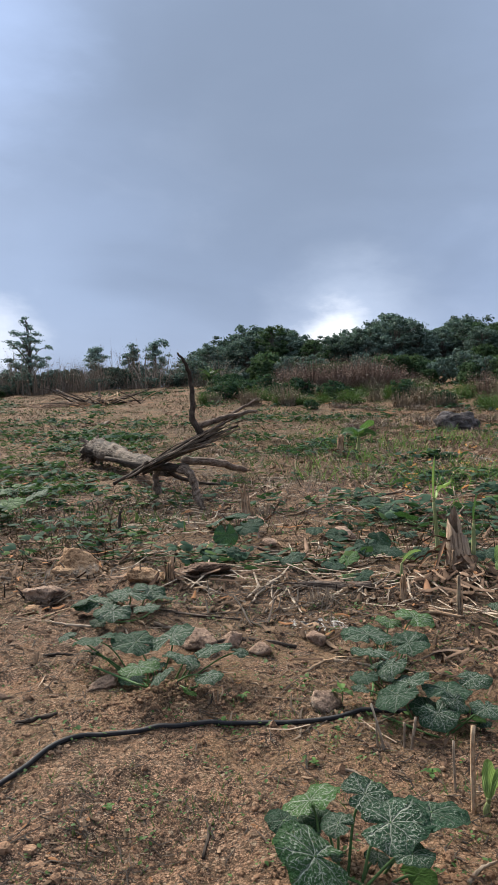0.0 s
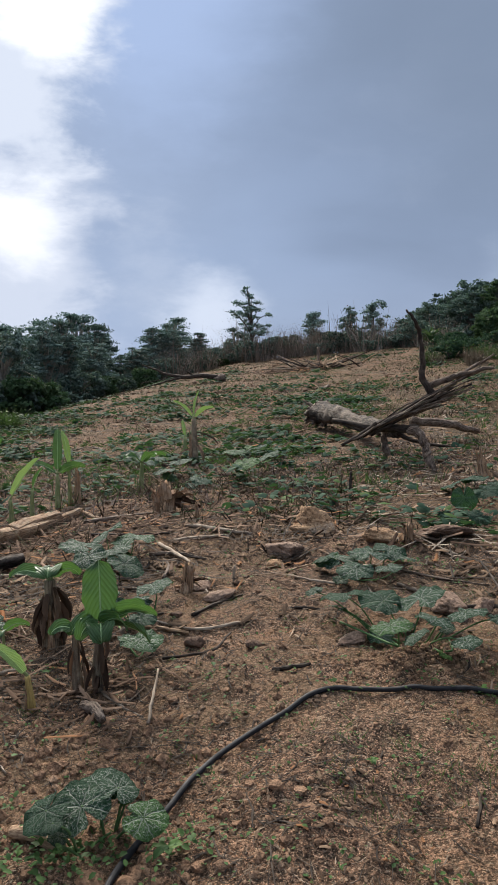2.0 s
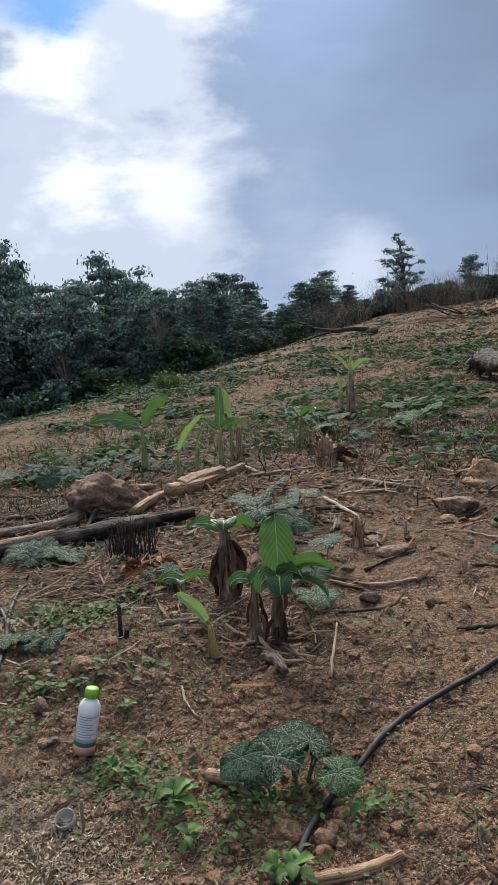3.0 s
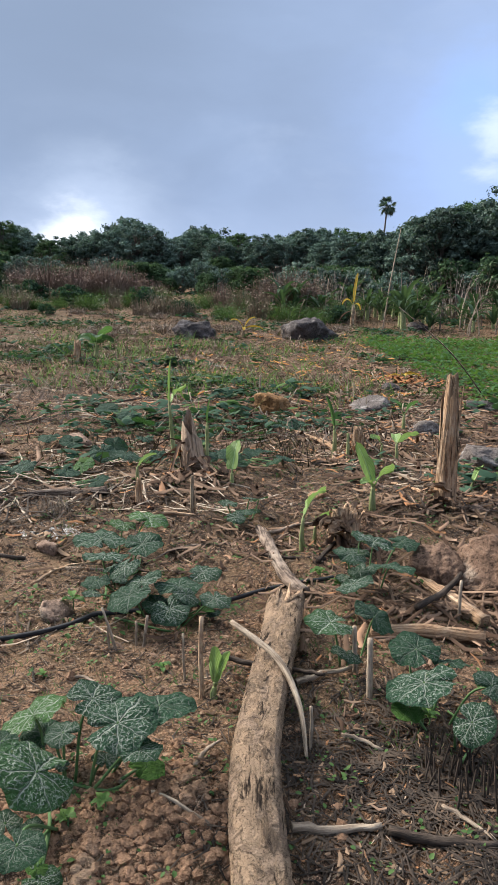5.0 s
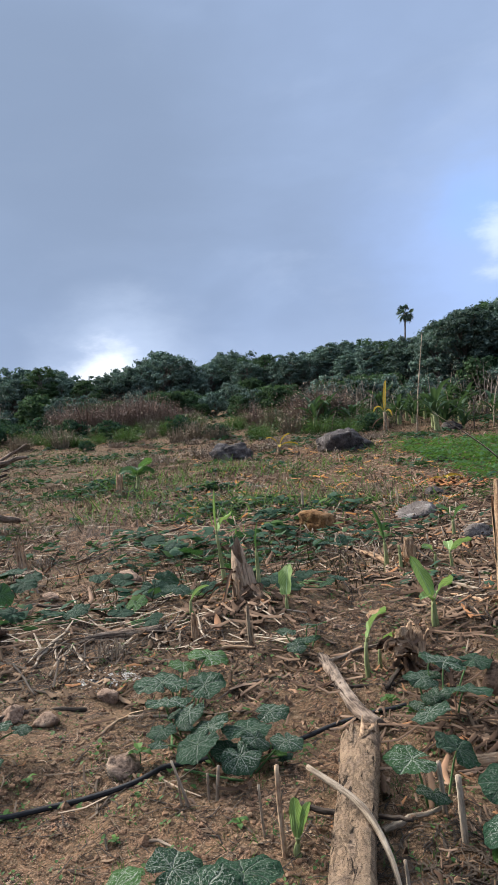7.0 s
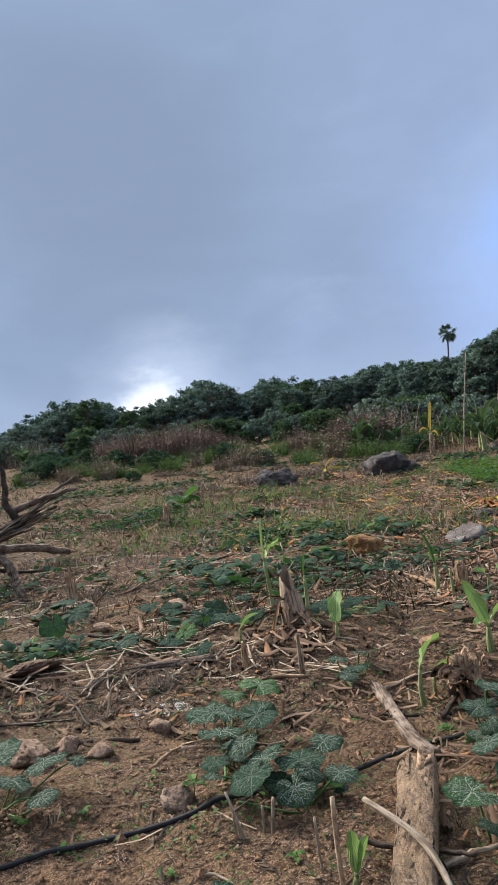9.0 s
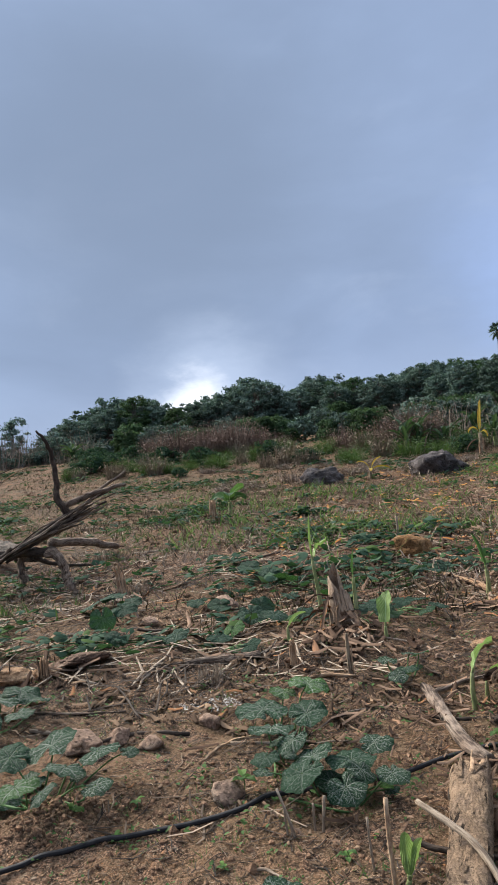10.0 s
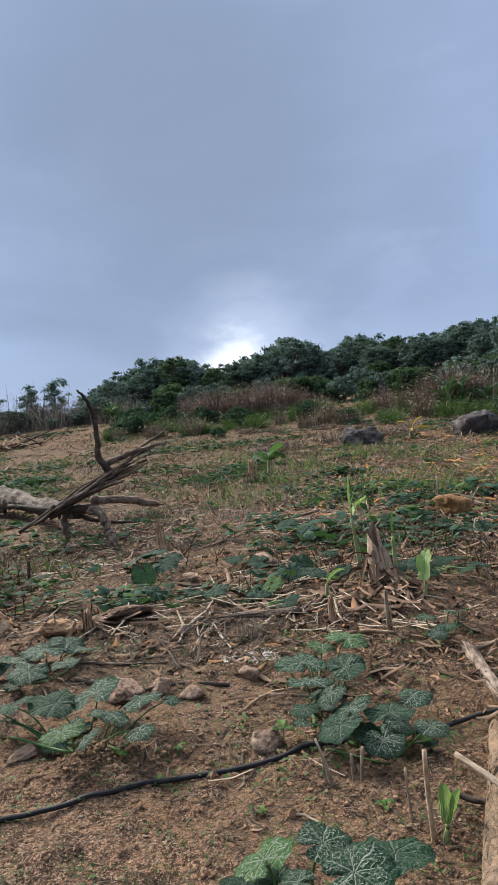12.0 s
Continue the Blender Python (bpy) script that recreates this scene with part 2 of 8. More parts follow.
def squash_leaf_material(name, base, pale, marks=1.0):
    """Dark blue-green blade with thin pale ribs and silvery blotches strung along the side veins."""
    m, n = material(name)
    p = n.coord()
    sep = n.add("ShaderNodeSeparateXYZ", {0: p})
    x, y = sep.outputs[0], sep.outputs[1]
    r = n.add("ShaderNodeObjectInfo").outputs["Random"]
    shift = n.add("ShaderNodeVectorMath", {0: n.noise(p, 5.0, 3, 0.6, 1), 1: (0.5, 0.5, 0.5)})
    shift.operation = "SUBTRACT"
    bent = n.add("ShaderNodeVectorMath", {0: shift.outputs[0], 1: (0.30, 0.30, 0.30), 2: p})
    bent.operation = "MULTIPLY_ADD"
    warp = n.math("MULTIPLY", n.math("SUBTRACT", n.noise(p, 3.0, 2), 0.5), 0.4)
    ang = n.math("ADD", n.math("ARCTAN2", x, y), warp)
    rad = n.math("SQRT", n.math("ADD", n.math("MULTIPLY", x, x), n.math("MULTIPLY", y, y)))
    k = n.math("DIVIDE", ang, 0.82)
    off = n.math("MULTIPLY", n.math("ABSOLUTE", n.math("SUBTRACT", k, n.math("ROUND", k))), 0.82)
    dist = n.math("MULTIPLY", off, rad)
    frayed = n.noise(p, 12.0, 4, 0.75)
    rib = n.ramp(dist, n.ramp(frayed, 0.32, 0.64, 0.011, 0.046), 0.0)
    along = n.math("SUBTRACT", n.math("MULTIPLY", rad, n.math("COSINE", off)), n.math("MULTIPLY", dist, 0.85))
    beat = n.math("FRACT", n.math("ADD", n.math("MULTIPLY", along, 5.0), n.math("MULTIPLY", n.noise(p, 3.5, 3), 1.6)))
    comb = n.ramp(n.math("ABSOLUTE", n.math("SUBTRACT", beat, 0.5)), n.ramp(frayed, 0.35, 0.7, 0.05, 0.16), 0.0)
    comb = n.math("MULTIPLY", comb, n.ramp(frayed, 0.40, 0.55))
    twig = n.voronoi(bent.outputs[0], 7.5, "DISTANCE_TO_EDGE")
    fork = n.math("MULTIPLY", n.ramp(twig, n.ramp(frayed, 0.40, 0.66, 0.02, 0.15), 0.0), n.ramp(n.noise(p, 9.0, 4, 0.7), 0.41, 0.52))
    dots = n.math("MULTIPLY", n.ramp(n.voronoi(bent.outputs[0], 15), 0.30, 0.10), n.ramp(n.noise(p, 6.0, 3), 0.48, 0.60))
    rim = n.ramp(rad, 0.93, 0.70)
    patch = n.math("MULTIPLY", n.math("MAXIMUM", n.math("MULTIPLY", comb, 1.0), n.math("MAXIMUM", n.math("MULTIPLY", fork, 0.75), n.math("MULTIPLY", dots, 0.55))), rim)
    mark = n.math("MAXIMUM", n.math("MULTIPLY", rib, n.ramp(rad, 0.98, 0.6, 0.3, 0.85)), patch)
    c = n.mix(n.noise(p, 2.2, 4), base, tuple(v * 1.6 for v in base))
    c = n.mix(n.ramp(n.noise(p, 14, 4, 0.7), 0.50, 0.38, 0.0, 0.5), c, tuple(v * 0.55 for v in base))
    c = n.mix(n.ramp(r, 0.84, 0.98, 0.0, 0.55), c, (0.10, 0.22, 0.045))
    c2 = n.mix(n.math("MULTIPLY", mark, n.ramp(r, 0.0, 0.6, 0.35 * marks, 0.85 * marks)), c, pale)
    c2 = n.mix(n.ramp(n.noise(p, 4.0, 3), 0.66, 0.74, 0.0, 0.6), c2, (0.16, 0.15, 0.06))
    h = n.math("SUBTRACT", n.noise(p, 12, 3), n.math("MULTIPLY", n.math("MAXIMUM", rib, n.math("MULTIPLY", comb, 0.4)), 0.9))
    finish(n, c2, 0.62, n.bump(h, 0.8, 0.05), 0.08, (0.035, 0.09, 0.02))
    return m


def leaf_material(name, a, b, trans, rough=0.55, ribs=0.0, dry=None, spec=0.10, tone=0.0, skew=1.0):
    """Foliage that varies from leaf to leaf, with fine cross veins where ribs is set."""
    m, n = material(name)
    geo = n.add("ShaderNodeNewGeometry").outputs["Random Per Island"]
    r = n.add("ShaderNodeObjectInfo").outputs["Random"]
    v = n.math("FRACT", n.math("ADD", geo, r))
    if skew != 1.0:
        v = n.math("POWER", v, skew)
    p = n.coord("UV") if ribs else n.coord()
    c = n.mix(v, a, b)
    c = n.mix(n.ramp(n.noise(p, 7.0, 4), 0.4, 0.7, 0.0, 0.45), c, tuple(x * 0.6 for x in a))
    if dry:
        c = n.mix(n.ramp(v, 0.86, 0.93), c, dry)
    if tone:
        c = n.mix(n.ramp(n.noise(n.coord(), 9.0, 4, 0.7), 0.52, 0.40, 0.0, 0.85), c, tuple(x * 0.5 for x in a))
        c = n.mix(1.0, c, n.ramp(r, 0.0, 1.0, 1 - tone, 1 + tone), "MULTIPLY")
    normal = None
    if ribs:
        sep = n.add("ShaderNodeSeparateXYZ", {0: p})
        mid = n.ramp(n.math("ABSOLUTE", sep.outputs[0]), 0.07, 0.0)
        wave = n.math("SINE", n.math("MULTIPLY", n.math("ADD", sep.outputs[1], n.math("MULTIPLY", n.math("ABSOLUTE", sep.outputs[0]), 0.12)), ribs))
        c = n.mix(n.ramp(wave, 0.2, 1.0, 0.0, 0.20), c, tuple(min(1, x * 2.0) for x in b))
        c = n.mix(n.math("MULTIPLY", mid, 0.75), c, tuple(min(1, x * 2.4 + 0.03) for x in b))
        normal = n.bump(wave, 0.45, 0.006)
    finish(n, c, rough, normal, spec, trans)
    return m


def stone_material(name, a, b, lichen):
    m, n = material(name)
    p = n.coord()
    big, fine = n.noise(p, 2.5, 5, 0.6), n.noise(p, 17, 6, 0.7)
    c = n.mix(n.ramp(big, 0.35, 0.65), a, b)
    c = n.mix(n.ramp(fine, 0.46, 0.36, 0.0, 0.7), c, tuple(v * 0.4 for v in a))
    c = n.mix(n.ramp(n.noise(p, 5.0, 4), 0.55, 0.7, 0.0, 0.8), c, lichen)
    pits = n.noise(p, 45, 5, 0.7)
    c = n.mix(n.ramp(pits, 0.48, 0.36, 0.0, 0.75), c, tuple(v * 0.3 for v in a))
    c = n.mix(n.ramp(pits, 0.58, 0.70, 0.0, 0.6), c, tuple(min(1, v * 1.6) for v in b))
    finish(n, c, 0.92, n.bump(n.math("ADD", fine, n.math("MULTIPLY", pits, 0.6)), 1.0, 0.04), 0.2)
    return m


def plain_material(name, colour, rough=0.5, spec=0.4, wear=0.25, extra=None):
    m, n = material(name)
    p = n.coord()
    c = n.mix(n.ramp(n.noise(p, 40, 4), 0.45, 0.75, 0.0, wear), colour, tuple(v * 0.45 + 0.03 for v in colour))
    finish(n, c, n.ramp(n.noise(p, 18, 3), 0.3, 0.7, rough * 0.85, min(1, rough * 1.15)), None, spec, extra=extra)
    return m


SOIL = soil_material()
CLOD = stone_material("dry_clod", (0.23, 0.135, 0.082), (0.34, 0.205, 0.125), (0.38, 0.26, 0.17))
ROCK = stone_material("weathered_rock", (0.25, 0.165, 0.12), (0.42, 0.295, 0.21), (0.46, 0.40, 0.33))
BOULDER = stone_material("brown_boulder", (0.125, 0.078, 0.055), (0.25, 0.160, 0.110), (0.32, 0.26, 0.20))
SOILSTONE = stone_material("soil_stone", (0.16, 0.10, 0.065), (0.30, 0.19, 0.115), (0.34, 0.27, 0.20))
FIELD_CLOD = stone_material("field_clod", (0.095, 0.058, 0.037), (0.200, 0.118, 0.072), (0.26, 0.18, 0.12))
ROCK_OCHRE = stone_material("ochre_rock", (0.30, 0.175, 0.095), (0.52, 0.345, 0.205), (0.46, 0.40, 0.33))
ROCK_DARK = stone_material("dark_boulder", (0.045, 0.040, 0.040), (0.115, 0.100, 0.097), (0.21, 0.19, 0.18))
RUST_EARTH = stone_material("rust_earth", (0.19, 0.10, 0.042), (0.32, 0.175, 0.075), (0.36, 0.25, 0.14))
ROCK_GREY = stone_material("grey_rock", (0.12, 0.10, 0.09), (0.2, 0.17, 0.155), (0.30, 0.28, 0.26))
BARK = log_material()
DEADWOOD = grained("weathered_deadwood", (0.065, 0.045, 0.035), (0.27, 0.20, 0.15), (0.38, 0.30, 0.235), 7.0, 0.12, bump=1.0, depth=0.02, crack=0.8)
OLD_BARK = grained("dead_tree_bark", (0.026, 0.020, 0.016), (0.125, 0.094, 0.073), (0.225, 0.175, 0.135), 1.5, 0.25, bump=1.0, depth=0.05, crack=0.95, lo=0.46)
CHAR = grained("charred_wood", (0.010, 0.009, 0.009), (0.040, 0.033, 0.029), (0.20, 0.155, 0.12), 4.0, 0.18, bump=1.0, depth=0.02, crack=0.9)
DARKWOOD = grained("dark_branch", (0.018, 0.014, 0.011), (0.058, 0.041, 0.031), (0.12, 0.09, 0.068), 6.0, 0.15)
TWIG = grained("dry_twig", (0.15, 0.110, 0.080), (0.35, 0.280, 0.205), (0.49, 0.405, 0.31), 7.0, 0.1)
MULCH = grained("rotting_mulch", (0.014, 0.011, 0.009), (0.045, 0.033, 0.025), (0.11, 0.08, 0.058), 6.0, 0.15)
SHEATH = grained("dry_banana_sheath", (0.10, 0.050, 0.028), (0.45, 0.290, 0.170), (0.61, 0.46, 0.32), 9.0, 0.05, bump=1.0, depth=0.015, fleck=(0.16, 0.10, 0.065), lo=0.34, band=0.5, crack=0.95)
PALE_SHEATH = grained("pale_dry_sheath", (0.20, 0.135, 0.09), (0.42, 0.305, 0.215), (0.54, 0.42, 0.32), 9.0, 0.06, bump=1.0, depth=0.012, fleck=(0.26, 0.18, 0.13), lo=0.34, band=0.2, crack=0.35)
CUTWOOD = grained("cut_wood", (0.22, 0.13, 0.080), (0.46, 0.32, 0.20), (0.60, 0.46, 0.31), 9.0, 0.3)
SQUASH = squash_leaf_material("squash_leaf", (0.022, 0.056, 0.032), (0.60, 0.66, 0.56))
SQUASH_PLAIN = squash_leaf_material("plain_squash_leaf", (0.024, 0.056, 0.036), (0.34, 0.42, 0.34), 0.6)
SQUASH_YOUNG = squash_leaf_material("young_squash_leaf", (0.065, 0.145, 0.030), (0.36, 0.46, 0.26), 0.4)
SQUASH_STEM = leaf_material("squash_stem", (0.07, 0.14, 0.05), (0.12, 0.2, 0.08), None, 0.6)
BANANA = leaf_material("banana_leaf", (0.034, 0.080, 0.033), (0.072, 0.135, 0.052), (0.08, 0.17, 0.035), 0.42, 190.0, spec=0.28)
MIDRIB = plain_material("leaf_midrib", (0.30, 0.42, 0.20), 0.5, 0.3, 0.2)
GOLD_STEM = grained("golden_stem", (0.22, 0.15, 0.05), (0.42, 0.31, 0.11), (0.52, 0.42, 0.18), 6.0, 0.06)
BANANA_YOUNG = leaf_material("young_banana_leaf", (0.16, 0.25, 0.085), (0.26, 0.36, 0.14), (0.2, 0.32, 0.08), 0.5, 190.0)
BANANA_FAR = leaf_material("grove_banana_leaf", (0.030, 0.062, 0.034), (0.060, 0.105, 0.052), (0.05, 0.09, 0.03), 0.5)
BANANA_GOLD = leaf_material("yellow_banana_leaf", (0.34, 0.21, 0.03), (0.52, 0.36, 0.06), (0.35, 0.25, 0.04), 0.6, 60.0)
PSEUDOSTEM = grained("banana_pseudostem", (0.13, 0.16, 0.06), (0.26, 0.29, 0.13), (0.36, 0.35, 0.20), 6.0, 0.06)
OLD_STEM = grained("sheathed_pseudostem", (0.080, 0.055, 0.038), (0.31, 0.235, 0.16), (0.43, 0.37, 0.25), 7.0, 0.06, bump=1.0)
WEED = leaf_material("field_weed", (0.042, 0.088, 0.030), (0.088, 0.158, 0.048), (0.08, 0.15, 0.03), 0.6)
WEED_LIGHT = leaf_material("seedling_leaf", (0.085, 0.165, 0.045), (0.15, 0.25, 0.07), (0.14, 0.25, 0.05), 0.55)
CROP = leaf_material("low_crop_leaf", (0.030, 0.080, 0.030), (0.072, 0.150, 0.052), (0.1, 0.2, 0.03), 0.6)
STRAW = leaf_material("straw", (0.055, 0.042, 0.033), (0.42, 0.315, 0.23), None, 0.9, spec=0.03, skew=2.2)
OLD_SHEATH = leaf_material("torn_sheath", (0.058, 0.036, 0.025), (0.32, 0.215, 0.15), None, 0.9, dry=(0.30, 0.15, 0.075), spec=0.04, skew=1.8)
CHAFF = leaf_material("pale_chaff", (0.20, 0.15, 0.10), (0.56, 0.46, 0.33), None, 0.9, spec=0.03)
ASH = leaf_material("wood_ash", (0.26, 0.24, 0.22), (0.60, 0.57, 0.53), None, 0.95, spec=0.02)
ORANGE_LEAF = leaf_material("orange_dead_leaf", (0.10, 0.045, 0.022), (0.33, 0.145, 0.060), None, 0.8, 60.0, spec=0.06)
RUST_LEAF = leaf_material("rust_leaf", (0.26, 0.11, 0.035), (0.46, 0.24, 0.08), None, 0.85, spec=0.05)
DEAD_LEAF = leaf_material("dead_leaf", (0.060, 0.040, 0.028), (0.30, 0.205, 0.135), None, 0.9, dry=(0.24, 0.12, 0.06), spec=0.04, skew=1.7)
# far foliage: distance haze is painted in as paler, bluer leaf colours
CROWN_HAZED = leaf_material("tree_leaf", (0.064, 0.104, 0.090), (0.245, 0.320, 0.262), (0.04, 0.075, 0.04), 0.75, spec=0.04, tone=0.4)
VALLEY_HAZED = leaf_material("hazed_valley_leaf", (0.125, 0.190, 0.172), (0.380, 0.475, 0.410), (0.025, 0.05, 0.025), 0.8, spec=0.03, tone=0.4)
VINE_LEAF = leaf_material("trailing_squash_leaf", (0.022, 0.052, 0.035), (0.085, 0.140, 0.092), (0.035, 0.08, 0.025), 0.75, dry=(0.08, 0.13, 0.045), spec=0.04)
CROWN_LIGHT = leaf_material("pale_tree_leaf", (0.038, 0.076, 0.036), (0.098, 0.150, 0.082), (0.06, 0.11, 0.04), 0.75, spec=0.04, tone=0.35)
TRUNK = grained("tree_trunk", (0.05, 0.043, 0.036), (0.12, 0.10, 0.085), (0.20, 0.18, 0.155), 3.0, 0.3)
PALE_TRUNK = grained("pale_trunk", (0.16, 0.14, 0.115), (0.34, 0.30, 0.25), (0.44, 0.40, 0.34), 3.0, 0.3)
SCRUB = leaf_material("dry_scrub", (0.120, 0.088, 0.072), (0.38, 0.285, 0.23), None, 0.9, spec=0.03, skew=1.4)
SCRUB_PALE = leaf_material("dry_grass", (0.13, 0.105, 0.078), (0.34, 0.28, 0.20), None, 0.9, spec=0.03)
OLIVE_WEED = leaf_material("olive_weed", (0.040, 0.042, 0.022), (0.130, 0.105, 0.058), None, 0.85, spec=0.03)
STALK = leaf_material("bare_stalk", (0.125, 0.105, 0.088), (0.36, 0.30, 0.245), None, 0.9, spec=0.03)
TALL_GRASS = leaf_material("tall_grass", (0.034, 0.060, 0.026), (0.082, 0.118, 0.052), (0.07, 0.13, 0.03), 0.65)
HOSE = plain_material("black_hose", (0.018, 0.018, 0.020), 0.68, 0.2, 0.6)
BOTTLE = plain_material("white_plastic", (0.75, 0.76, 0.76), 0.35, 0.5, 0.06)
CAP = plain_material("green_plastic", (0.20, 0.45, 0.03), 0.4, 0.5, 0.08)
LABEL = plain_material("paper_label", (0.62, 0.66, 0.68), 0.5, 0.4, 0.08)
INK = plain_material("grey_print", (0.22, 0.26, 0.28), 0.6, 0.3, 0.05)
LIQUID = plain_material("pink_residue", (0.42, 0.20, 0.14), 0.3, 0.5, 0.2)
BAND = plain_material("dark_green_band", (0.05, 0.13, 0.08), 0.5, 0.4, 0.1)
CAN = plain_material("tin_can", (0.30, 0.27, 0.22), 0.4, 0.5, 0.5)


# ---- mesh helpers ----
class Shape:
    """Vertices, faces and texture coordinates of one mesh."""

    def __init__(self):
        self.v, self.f, self.uv = [], [], []

    def add(self, verts, faces, uv=None):
        o = len(self.v)
        self.v.extend(verts)
        self.f.extend(tuple(i + o for i in q) for q in faces)
        self.uv.extend(uv if uv is not None else [(p[0], p[1]) for p in verts])
        return self

    def mesh(self, name, mat, smooth=True):
        me = bpy.data.meshes.new(name)
        me.from_pydata(self.v, [], self.f)
        me.materials.append(mat)
        me.polygons.foreach_set("use_smooth", [smooth] * len(me.polygons))
        idx = np.empty(len(me.loops), dtype=np.int32)
        me.loops.foreach_get("vertex_index", idx)
        me.uv_layers.new(name="UVMap").data.foreach_set("uv", np.array(self.uv, dtype=np.float32)[idx].ravel())
        me.update()
        return me


def part(name, shape, mat, parent=None, label="", smooth=True):
    me = shape if isinstance(shape, bpy.types.Mesh) else shape.mesh(name, mat, smooth)
    ob = new(name, me)
    ob.parent = parent
    if label:
        ob["label"] = label
    return ob


def thing(name, at, label, category, group="", rz=0.0, kind=""):
    ob = new(name)
    ob.empty_display_size = 0.05
    ob.location, ob.rotation_euler = at, (0, 0, radians(rz))
    return tagged(ob, label, category, group, kind)


def spline(pts, n=6):
    """A smooth line through the points."""
    p = [Vector(q) for q in pts]
    if len(p) < 3:
        return [p[0].lerp(p[-1], i / n) for i in range(n + 1)]
    p = [p[0] * 2 - p[1], *p, p[-1] * 2 - p[-2]]
    out = []
    for i in range(1, len(p) - 2):
        for k in range(n):
            t = k / n
            out.append(0.5 * (2 * p[i] + (p[i + 1] - p[i - 1]) * t + (2 * p[i - 1] - 5 * p[i] + 4 * p[i + 1] - p[i + 2]) * t * t
                              + (3 * p[i] - p[i - 1] - 3 * p[i + 1] + p[i + 2]) * t ** 3))
    return out + [p[-2]]


def tube(shape, pts, radii, sides=7, rough=0.0, n=5, rng=random, caps=True, flute=0, gnarl=0.0):
    """A tapered, uneven tube along a smooth line; gnarl kinks the line by that many metres."""
    line = spline(pts, n)
    m = len(line)
    if gnarl:
        line = [c + Vector((rng.gauss(0, 1), rng.gauss(0, 1), rng.gauss(0, 1))) * (gnarl * 0.5 * (0.3 if i in (0, m - 1) else 1.0)) for i, c in enumerate(line)]
    verts, faces, uv = [], [], []
    length, prev, ref = 0.0, None, None
    for i, c in enumerate(line):
        d = (line[min(i + 1, m - 1)] - line[max(i - 1, 0)]).normalized()
        if ref is None:
            ref = d.orthogonal().normalized()
        ref = (ref - d * ref.dot(d)).normalized()
        side = d.cross(ref)
        k = i / (m - 1) * (len(radii) - 1)
        j = min(int(k), len(radii) - 2) if len(radii) > 1 else 0
        r = radii[0] if len(radii) == 1 else radii[j] + (radii[j + 1] - radii[j]) * (k - j)
        length += (c - prev).length if prev is not None else 0.0
        prev = c
        for s in range(sides + 1):
            a = 2 * math.pi * s / sides
            if s == sides:
                verts.append(verts[-sides])
            else:
                q = r * (1 + rough * rng.uniform(-1, 1) + (0.12 * math.sin(flute * a + 1.5 * i / m) if flute else 0))
                verts.append(tuple(c + (ref * math.cos(a) + side * math.sin(a)) * q))
            uv.append((a * max(radii), length))
    row = sides + 1
    for i in range(m - 1):
        for s in range(sides):
            a = i * row + s
            faces.append((a, a + 1, a + row + 1, a + row))
    if caps:
        for i, flip in ((0, 1), (m - 1, 0)):
            o = len(verts)
            verts.append(tuple(line[i]))
            uv.append((0, 0))
            for s in range(sides):
                q = (o, i * row + s, i * row + s + 1)
                faces.append(q[::-1] if flip else q)
    return shape.add(verts, faces, uv)


def lumpy(radius, scale, seed, amount=0.25, subdiv=3, freq=1.2, facet=0.0):
    """A stone-like lump that stands on z = 0; facet blends in broken flat faces."""
    rng = random.Random(seed)
    bm = bmesh.new()
    bmesh.ops.create_icosphere(bm, subdivisions=subdiv, radius=1.0)
    s = Shape()
    o = Vector((seed * 3.7, seed * 1.3, seed * 7.1))
    planes = [(Vector((rng.gauss(0, 1), rng.gauss(0, 1), rng.gauss(0, 1))).normalized(), rng.uniform(0.52, 0.90)) for _ in range(12)]
    for v in bm.verts:
        d = v.co.normalized()
        k = 1 + amount * noise.fractal(d * freq + o, 0.8, 2.0, 4)
        if facet:
            cutoff = min([1.25] + [h / d.dot(q) for q, h in planes if d.dot(q) > 0.25])
            k = k * (1 - facet) + facet * cutoff * (1 + 0.13 * noise.fractal(d * 3.2 + o, 1.0, 2.0, 4) + 0.05 * noise.fractal(d * 9.5 + o, 0.8, 2.0, 3))
        s.v.append((d.x * k * radius * scale[0], d.y * k * radius * scale[1], (d.z * k + 0.55) * radius * scale[2]))
        s.uv.append((d.x, d.y))
    s.f = [tuple(v.index for v in f.verts) for f in bm.faces]
    bm.free()
    return s


# ---- ground ----
MOUNDS = [(-0.35, 3.36, 0.38, 0.12, 0.06), (0.38, 1.88, 0.34, 0.26, 0.06), (-2.35, 2.45, 0.5, 0.4, 0.10), (1.6, 5.2, 0.45, 0.4, 0.06),
          (3.45, 8.3, 0.4, 0.35, 0.16), (-0.2, 5.5, 0.7, 0.35, 0.06), (2.9, 4.0, 0.6, 0.4, 0.05), (-4.7, 5.1, 0.6, 0.5, 0.08)]


def hill(x, y):
    """The lie of the land: a slope that steepens uphill, rounds off at the ridge and falls into a valley beyond its flank."""
    u = max(y - 8, 0.0)
    z = 0.0387 * x + 0.0757 * y + 0.0043 * u * u / (1 + u / 20)
    left = max(-12.8 - x - max(0.0, 12 - y) * 0.15, 0.0)
    z -= min(0.045 * left * left, 0.55 * left)
    over = max(y - 41.5, 0.0)
    z -= min(0.02 * over * over, 0.24 * over)
    if y < 0:
        z += -0.03 * y
    return z


